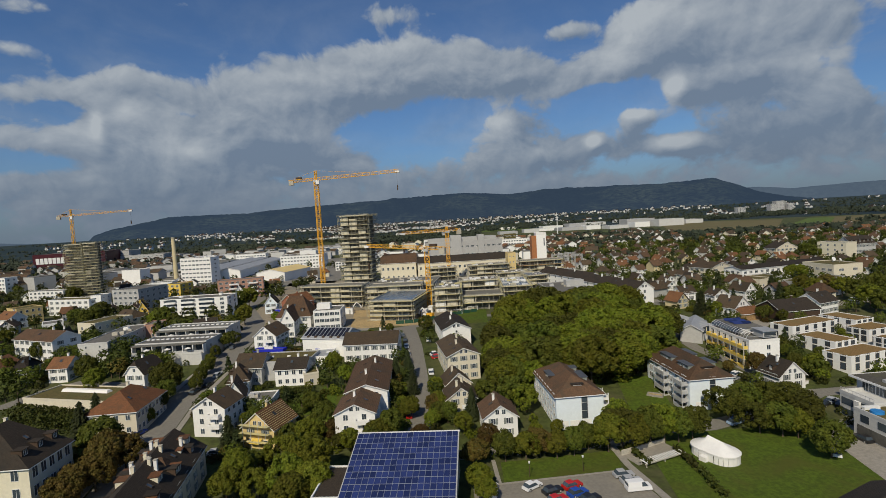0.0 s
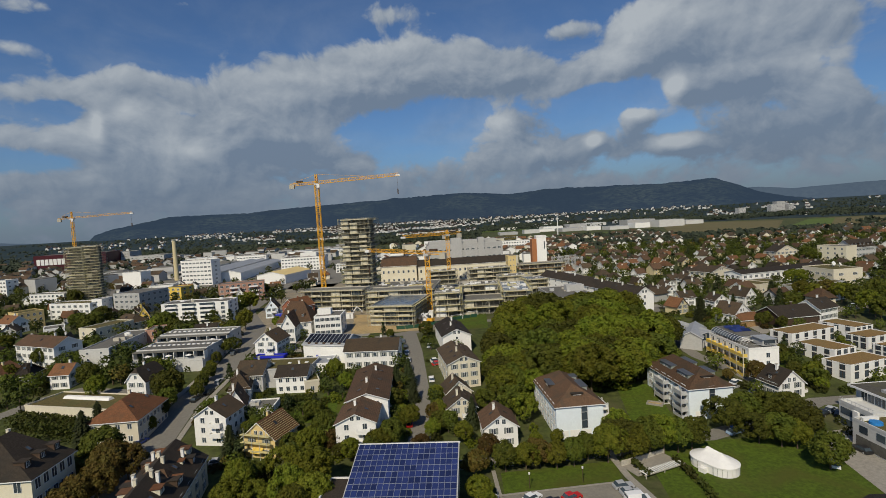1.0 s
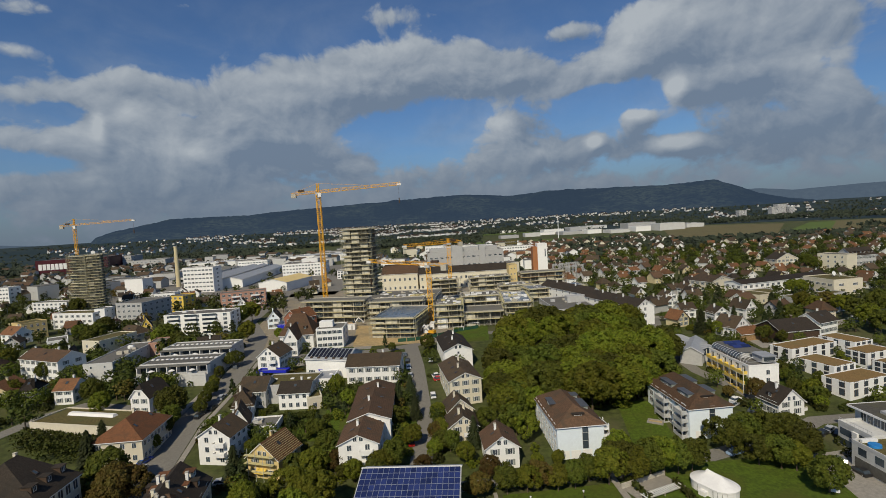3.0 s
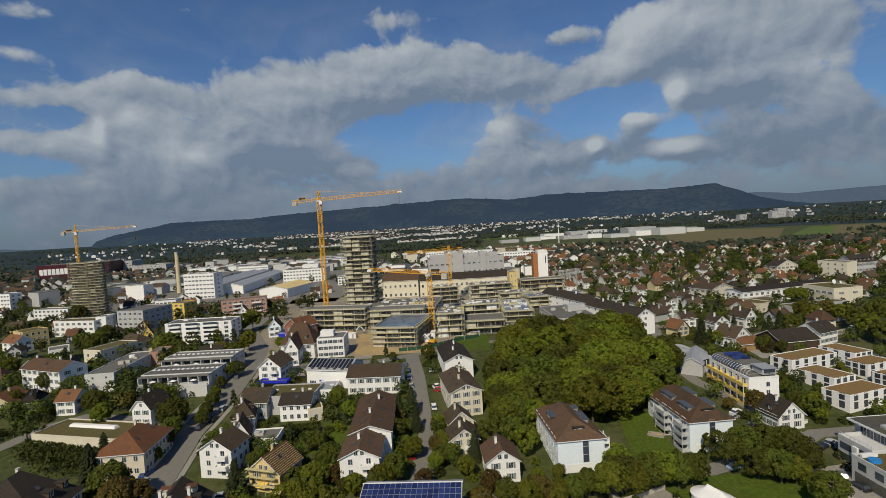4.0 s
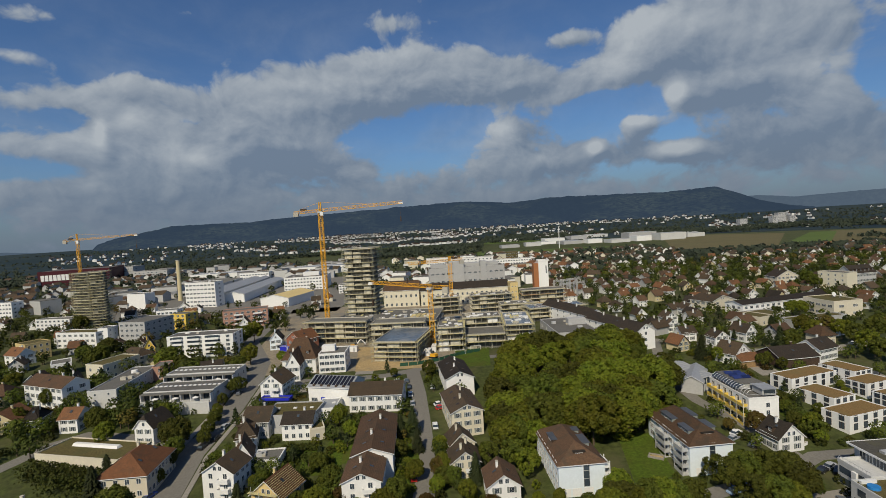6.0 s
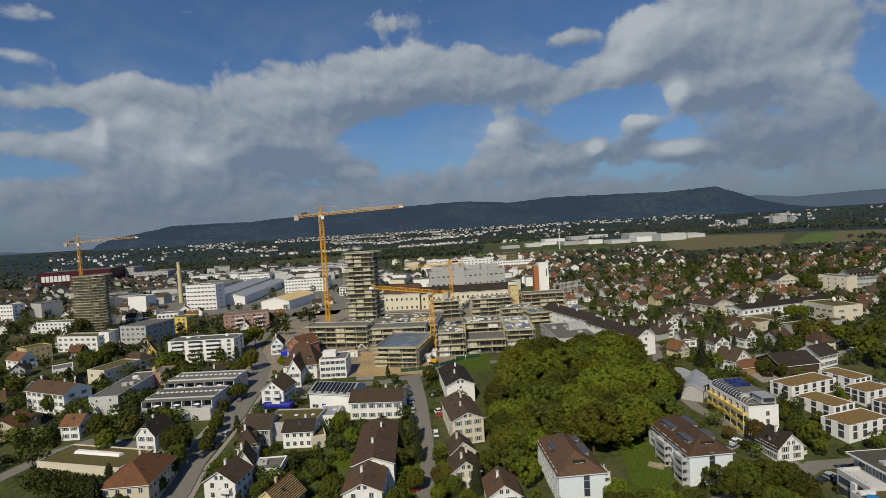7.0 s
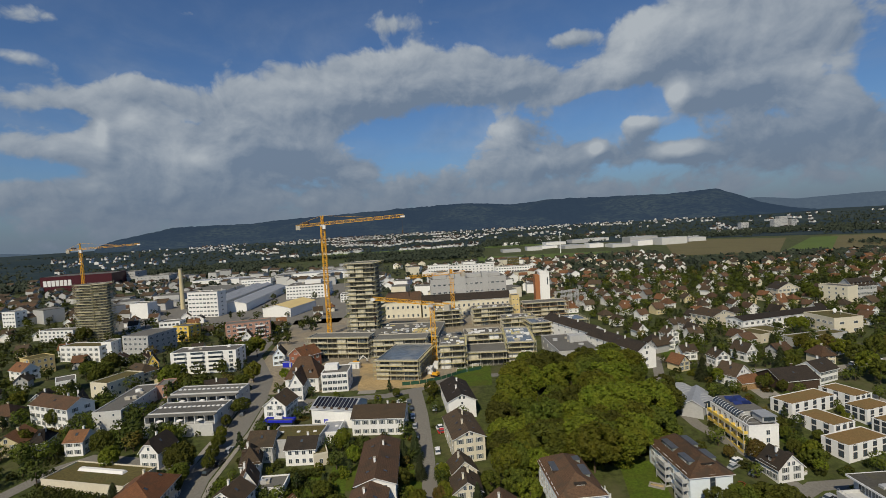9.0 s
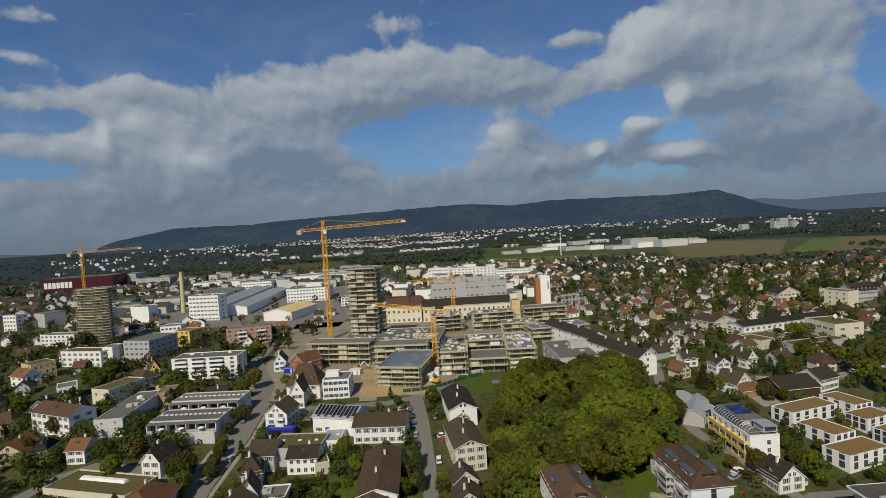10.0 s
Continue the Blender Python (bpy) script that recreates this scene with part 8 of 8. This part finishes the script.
def excavator(x, y, rz):
    ob = empty("excavator", site(x, y, rz), "white and yellow excavator on the ochre earth", "excavator", "building site")
    for sy in (-1.1, 0.7):
        part("track", Shape().prism([(-1.9, sy), (1.9, sy), (1.9, sy + 0.45), (-1.9, sy + 0.45)], 0, 0.8), [BLACK], ob)
    part("body", Shape().box(-1.9, -1.2, 0.95, 1.1, 1.2, 2.2), [CRANE_Y], ob)
    part("cab", Shape().box(0.0, -1.2, 2.2, 1.2, 0.0, 3.2), [GLASS], ob)
    part("boom", Shape().bar((1.0, 0.3, 1.8), (3.6, 0.3, 4.6), 0.22).bar((3.6, 0.3, 4.6), (5.8, 0.3, 2.4), 0.18), [FRAME], ob, "white jointed boom")
    part("bucket", Shape().box(5.5, -0.3, 1.5, 6.3, 0.9, 2.4), [STEEL], ob)


excavator(-52.0, 268.0, 20.0)
excavator(-9.0, 239.0, 150.0)
for x, y in ((4.0, 243.0), (12.0, 250.0)):
    ob = empty("goal", site(x, y, 5), "white football goal on the play lawn", "goal")
    part("goal_frame", Shape().bar((-2.5, 0, 0), (-2.5, 0, 2.2), 0.07).bar((2.5, 0, 0), (2.5, 0, 2.2), 0.07).bar((-2.5, 0, 2.2), (2.5, 0, 2.2), 0.07), [FRAME], ob)
for i in range(6):
    ob = empty("switchgear_gantry", pose(92 + 5.0 * (i % 3) * 1.3, 398 + 22 * (i // 3) + 4 * (i % 3), 0, 0, 0, 8), "grey steel lattice gantry of the substation", "gantry", "substation")
    s = Shape()
    lattice(s, (-4, 0, 0), (-4, 0, 12), 0.5, 0.09, 1.5)
    lattice(s, (4, 0, 0), (4, 0, 12), 0.5, 0.09, 1.5)
    lattice(s, (-4, 0, 11), (4, 0, 11), 0.5, 0.09, 1.5)
    part("gantry_frame", s, [STEEL], ob)
    for k in (-2.5, 0, 2.5):
        part("insulator", Shape().tube(k, 0, 9.0, 10.6, 0.18, 0.18, 6), [CONCRETE], ob)
ob = empty("sandpit", site(57.7, 143.0, -30), "pale concrete sandpit on the courtyard lawn", "sandpit")
part("rim", Shape().ring(-2.2, -1.3, 2.2, 1.3, 0.45, -0.2, 0.45), [PAVING], ob)
part("sand", Shape().box(-1.75, -0.85, -0.2, 1.75, 0.85, 0.2), [EARTH], ob)
ob = empty("garden_wall", site(99.0, 143.5, 22), "low white garden wall beside the lane", "wall")
part("coping", Shape().box(-4.2, -0.25, 1.0, 4.2, 0.25, 1.12), [CONCRETE], ob)
part("body", Shape().box(-4.1, -0.18, -0.5, 4.1, 0.18, 1.0), [WHITE], ob)
ob = empty("blue_showroom", site(-69.0, 190.5, -8), "low showroom with a bright blue fascia", "showroom")
part("wall", Shape().box(-5.5, 0, -0.6, 5.5, 3.0, 2.6), [GLASS], ob)
part("fascia", Shape().ring(-6.0, -0.6, 6.0, 3.2, 0.5, 2.6, 3.5), [BLUEPAINT], ob, "bright blue fascia")
part("roof", Shape().box(-5.5, -0.1, 2.9, 5.5, 2.7, 3.0), [GRAVEL], ob)
hedge(-133.0, 152.0, -106.0, 143.5, 3.0, 4.2, "tall clipped row of hornbeams before the low hall")
hedge(-131.5, 149.0, -108.0, 141.8, 2.0, 3.6, "tall clipped row of hornbeams before the low hall")
patch("garden_lawn", [(-55.5, 152.5, 0), (-45.0, 153.0, 0), (-44.0, 158.2, 0), (-55.8, 157.6, 0)], LAWN, 0.09, "bright green garden lawn between hedges", 6)
patch("garden_lawn", [(-52.5, 144.5, 0), (-42.5, 144.0, 0), (-44.0, 151.5, 0), (-54.0, 151.0, 0)], LAWN, 0.085, "bright green garden lawn between hedges", 6)
patch("garden_lawn", [(-17.5, 131.0, 0), (-13.6, 131.0, 0), (-14.2, 158.0, 0), (-17.8, 158.0, 0)], LAWN, 0.085, "bright green verge beside the side street", 6)
hedge(-56.0, 152.0, -44.0, 152.2, 0.9, 1.3)
hedge(-43.2, 144.0, -43.6, 158.0, 0.9, 1.5)
hedge(-56.5, 158.6, -45.0, 159.2, 1.2, 1.6)


# ---- vaulted hall by the park, hedge trees before the school hall, a green garden ----
rt_leaf = (LEAF, HEDGE, LEAF_DARK)
def vaulted_hall(x, y, rz):
    """Hall with a ribbed vault of pale sheet metal."""
    ob = empty("vaulted_hall", site(x, y, rz), "grey hall with a vaulted sheet metal roof", "hall")
    taken(x, y, 11.0, 22.0, rz)
    part("wall", Shape().box(-5.2, 0.2, -1.0, 5.2, 21.8, 2.6), [GREYWALL], ob)
    arc = [(5.5 * math.cos(a), 2.5 + 3.0 * math.sin(a)) for a in np.linspace(math.pi, 0, 13)]
    s = Shape()
    for (xa, za), (xb, zb) in zip(arc, arc[1:]):
        s.solid([(xa * 0.98, 0, za - 0.12), (xb * 0.98, 0, zb - 0.12), (xb * 0.98, 22, zb - 0.12), (xa * 0.98, 22, za - 0.12), (xa, 0, za), (xb, 0, zb), (xb, 22, zb), (xa, 22, za)])
    part("roof", s, [METALROOF], ob)
    for i in range(12):
        s = Shape()
        for (xa, za), (xb, zb) in zip(arc, arc[1:]):
            s.solid([(xa, -0.06, za - 0.1), (xb, -0.06, zb - 0.1), (xb, 0.06, zb - 0.1), (xa, 0.06, za - 0.1), (xa * 1.01, -0.06, za + 0.1), (xb * 1.01, -0.06, zb + 0.1), (xb * 1.01, 0.06, zb + 0.1), (xa * 1.01, 0.06, za + 0.1)])
        part("roof_rib", s, [STEEL], ob, at=pose(0, 0.3 + 1.95 * i, 0))
    s = Shape()
    s.face([(px_, 0.3, pz) for px_, pz in arc][::-1])
    part("gable", s, [GLASS], ob, "dark glazed gable")
    part("door", Shape().box(-1.6, 0.1, 0, 1.6, 0.2, 2.5), [STEEL], ob)


vaulted_hall(94.5, 182.8, 8.0)
hedge(-138.0, 157.6, -104.5, 148.4, 1.6, 2.3, "clipped dark green hedge along the low hall")
hedge(-135.0, 149.5, -104.0, 141.0, 3.4, 4.6, "tall clipped row of hornbeams before the low hall")
hedge(-122.3, 141.0, -99.9, 136.5, 3.0, 6.0, "tall clipped row of hedge trees before the hall")
patch("garden_lawn", [(-51.0, 144.3, 0), (-39.9, 142.9, 0), (-43.1, 154.6, 0), (-53.3, 155.9, 0)], LAWN, 0.09, "bright green garden lawn between clipped hedges", 8)
hedge(-53.0, 150.6, -48.4, 150.0, 1.2, 1.5)
hedge(-46.6, 150.9, -42.7, 153.0, 1.2, 1.5)
hedge(-53.8, 157.5, -43.6, 157.0, 1.2, 1.5)
hedge(-51.7, 143.3, -54.1, 155.2, 1.2, 1.5)
for x, y, r_, h_ in ((-50.1, 153.9, 1.8, 3.0), (-39.5, 149.6, 1.6, 2.4), (-40.0, 155.7, 1.4, 2.0), (-36.2, 142.5, 1.5, 2.2), (-37.6, 138.3, 1.2, 1.8), (-43.2, 138.3, 1.5, 2.5)):
    bush(x, y, r_, h_, rt_leaf[int(x) % 3])
tree(108.7, 163.0, 5, "dark", 2)
tree(105.5, 154.9, 5, "dark", 2)
tree(111.4, 154.7, 4.5, "broad", 2)
tree(118.1, 161.4, 4, "dark", 2)
tree(109.3, 166.6, 6, "dark", 2)
tree(135.8, 172.3, 3.5, "lime", 2)
tree(138.1, 177.7, 3.5, "broad", 2)
tree(118.7, 155.5, 3, "broad", 2)
tree(105.2, 149.6, 4, "dark", 2)
tree(107.0, 145.2, 4, "broad", 2)
tree(124.6, 200.6, 6, "dark", 2)
tree(131.0, 205.2, 6, "broad", 2)
tree(119.2, 210.8, 6, "dark", 2)
tree(130.2, 197.2, 5, "dark", 2)
tree(94.2, 157.9, 4, "rust", 2)
tree(85.3, 154.7, 4, "rust", 2)
# trees at the park's corner by the houses
for x, y, h, kind in ((14.6, 150.5, 10.5, "broad"), (15.6, 158.0, 11.5, "dark"), (15.2, 166.5, 11.0, "broad"), (16.2, 175.5, 12.0, "dark"), (17.8, 184.5, 11.5, "broad"), (19.0, 152.5, 10.0, "dark"), (24.5, 151.0, 9.0, "broad")):
    tree(x, y, h, kind, 3, 1.1, group="park trees")
# undergrowth along the park's edge
rp = random.Random(5)
for i in range(26):
    u = i / 25
    bush(17.5 + 60 * u + rp.uniform(-1, 1), 151.5 + 9 * u + rp.uniform(-2.5, 2.5), rp.uniform(1.6, 2.8), rp.uniform(2.6, 4.6), (LEAF, LEAF_DARK, LEAF)[i % 3], "leafy shrub at the edge of the park")
# further garden pieces along the houses
bush(-32.2, 138.7, 1.3, 2.0, LEAF)
bush(-40.4, 146.5, 1.0, 1.5, LEAF)
bush(-46.0, 160.5, 1.6, 2.6, LEAF)
bush(-42.8, 164.3, 1.4, 2.2, LEAF)
bush(-38.1, 159.5, 1.2, 1.8, LEAF)
bush(-38.9, 172.8, 1.2, 2.0, LEAF)
bush(-53.7, 146.3, 1.2, 2.0, LEAF)
bush(-16.6, 140.1, 1.5, 2.2, LEAF)
bush(-12.9, 133.2, 1.2, 1.8, LEAF)
bush(-15.6, 152.6, 1.4, 2.2, LEAF)
bush(-16.2, 145.3, 1.2, 1.8, LEAF)
patch("garden_lawn", [(-16.5, 142.5, 0), (-11.1, 142.5, 0), (-12.1, 156.1, 0), (-16.6, 156.7, 0)], LAWN, 0.09, "narrow green lawn beside the street", 6)
patch("garden_lawn", [(-38.1, 140.4, 0), (-34.0, 139.9, 0), (-36.6, 159.3, 0), (-41.5, 159.9, 0)], LAWN, 0.1, "garden lawn beside the long house", 6)


# ---- the rest of the town: family houses, garden trees and shrubs between the streets ----
rt = random.Random(77)


def small_house(x, y, rz, k):
    """A plain family house for the streets farther off; walls are the thing itself, its roof, chimney and windows are parts."""
    w, d, h, rise = rt.uniform(8, 11), rt.uniform(9, 12), rt.choice([4.8, 5.4, 5.8, 8.2]), rt.uniform(3.2, 4.6)
    if y > 205:
        w, d, h, rise = w * 0.74, d * 0.74, min(h, 5.6) * 0.84, rise * 0.76
    wall = rt.choice([WHITE, WHITE, WHITE, CREAM, CREAM, OCHRE2, GREYWALL])
    roof = rt.choice([ROOF, ROOF, ROOF_RED, ROOF_RED, ROOF_ORANGE, ROOF_ORANGE]) if y > 340 and x > 0 else rt.choice([ROOF, ROOF, ROOF, ROOF_RED, ROOF_RED, ROOF_DARK, ROOF_DARK, ROOF_ORANGE])
    along = rt.choice("yx")
    hip = rt.choice([0, 0, 0, 2.8])
    tone = {"white_plaster": "white", "cream_plaster": "cream", "pale_yellow_render": "pale yellow", "grey_plaster": "grey"}[wall.name]
    rtone = {"brown_tiles": "brown", "red_brown_tiles": "red-brown", "dark_slate_tiles": "dark", "orange_tiles": "orange"}[roof.name]
    ob = new("house", gable_wall(w, d, h, 0 if hip else rise, along).mesh("house", [wall]))
    ob.matrix_world = site(x, y, rz)
    tagged(ob, "%s family house with a %s tiled %s roof" % (tone, rtone, "hipped" if hip else "gabled"), "house", "family houses of the suburb")
    taken(x, y, w, d, rz)
    part("roof", gable_roof(w, d, h, rise, 0.6, along, hip=hip), [roof, FRAME if wall is WHITE else DARKWOOD], ob)
    chimney(ob, 0.8, d * 0.55, h + rise * 0.75, 1.4, wall)
    if k:
        fl = 2 if h < 6 else 3
        for f in range(fl):
            for u in (-w * 0.24, w * 0.24):
                part("window", WIN["shut" if k > 1 else "plain"], None, ob, at=pose(u, 0, 0.7 + f * h / fl) @ Matrix.Scale(1.0 if y < 230 else 0.8, 4))
        if along == "y" and not hip:
            part("window", WIN["plain"], None, ob, at=pose(0, 0, h + 0.5))
    else:
        part("window", WIN["band"], None, ob, at=pose(0, 0, h - 2.0) @ Matrix.Scale(0.8, 4))


def in_park(x, y):
    return 6 < x < 86 and 134 < y < 236


def zone_houses(x0, x1, y0, y1, step, chance, fan=False):
    y = y0
    while y < y1:
        x = x0
        while x < (min(x1, y * 0.97 + 40) if fan and x1 > 0 else x1):
            px, py = x + rt.uniform(-5, 5), y + rt.uniform(-5, 5)
            if rt.random() < chance and is_free(px, py + 5, 6.5 if px > 0 else 7.5) and not in_park(px, py) and abs(px) < py * 0.93 + 45:
                small_house(px, py, rt.choice([8, 14, 20, -70]) + rt.uniform(-5, 5), 2 if py < 250 else 1 if py < 400 else 0)
            x += step
        y += step * 0.92


for x, y, w, d, rz in ((-116, 131, 46, 22, -12), (-68, 121, 15, 11, 0), (-88, 128, 12, 16, 0)):
    taken(x, y, w, d, rz)
zone_houses(108, 190, 214, 300, 15, 0.62)
zone_houses(112, 640, 236, 620, 19, 0.52, True)
zone_houses(92, 112, 380, 620, 19, 0.8)
zone_houses(-420, -105, 232, 470, 22, 0.45)
zone_houses(-230, -95, 140, 235, 22, 0.7)
zone_houses(100, 190, 120, 150, 24, 0.6)


def zone_trees(x0, x1, y0, y1, count, lo, hi, fine, gap=2.2):
    n = 0
    for _ in range(count * 5):
        if n >= count:
            break
        x, y = rt.uniform(x0, x1), rt.uniform(y0, y1)
        if abs(x) > y * 0.95 + 25 or not is_free(x, y, gap) or in_park(x, y):
            continue
        if -48 < x < 100 and 222 < y < 420:
            continue
        if 40 < x < 100 and y < 122 or 2 < x < 40 and y < 116 or -136 < x < -80 and 208 < y < 224:
            continue
        kind = rt.choice(["broad", "broad", "dark", "dark", "lime", "fir", "rust"]) if rt.random() < 0.8 else "dark"
        tree(x, y, rt.uniform(lo, hi) * (1.2 if kind == "fir" else 1.0), kind, fine, rt.uniform(0.9, 1.15), group="garden trees")
        n += 1


zone_trees(-120, 8, 112, 150, 32, 4.0, 8.0, 3, 1.5)


def zone_grove(x0, x1, y0, y1, count, lo, hi, gap=1.2):
    out = []
    for _ in range(count):
        x, y = rt.uniform(x0, x1), rt.uniform(y0, y1)
        if abs(x) > y * 0.97 + 30 or not is_free(x, y, gap) or in_park(x, y) or (-100 < x < 100 and 222 < y < 420) or (-136 < x < -80 and 208 < y < 224) or (-310 < x < -95 and 400 < y < 640 and rt.random() < 0.8):
            continue
        out.append((x, y, rt.uniform(lo, hi), rt.choice([0, 0, 2, 2, 2, 2, 2, 3, 3] + [5] * (rt.random() < 0.3))))
    return out


grove("garden_trees", zone_grove(-190, 8, 118, 225, 300, 3.5, 7.0) + zone_grove(-215, -104, 158, 238, 190, 6.0, 9.5, 1.8) + zone_grove(84, 230, 125, 260, 240, 3.5, 7.0), "small garden trees and tall shrubs between the houses", 170, 0.62)
grove("suburb_trees", zone_grove(95, 460, 245, 430, 1150, 4.0, 8.0) + zone_grove(90, 640, 430, 660, 1700, 4.5, 8.5), "garden trees between the suburb's houses")
grove("old_town_trees", zone_grove(-430, -92, 225, 430, 650, 5.0, 9.0) + zone_grove(-560, -110, 430, 640, 380, 5.0, 9.0), "garden trees between the old town's houses")
for _ in range(900):
    x, y = rt.uniform(-180, 130), rt.uniform(112, 240)
    if abs(x) < y * 0.95 and is_free(x, y, 1.0) and not in_park(x, y) and not (40 < x < 100 and y < 122) and not (2 < x < 40 and y < 118) and not (-48 < x < 100 and y > 222):
        bush(x, y, rt.uniform(0.7, 1.9), rt.uniform(1.0, 2.6), rt.choice([HEDGE, HEDGE, LEAF, LEAF_DARK, LEAF_RUST]))
# garden lawns, terraces and paths between the houses
for i in range(60):
    x, y = rt.uniform(-170, 8) if i % 3 else rt.uniform(90, 160), rt.uniform(118, 225)
    if is_free(x, y, 3.5):
        w, d = rt.uniform(3, 6), rt.uniform(3, 7)
        patch("garden_lawn" if i % 4 else "garden_terrace", [(x - w, y - d, 0), (x + w, y - d, 0), (x + w, y + d, 0), (x - w, y + d, 0)], LAWN if i % 4 else PAVING, 0.05 + 0.002 * (i % 7), "small garden lawn between houses" if i % 4 else "pale paved garden terrace", 4)
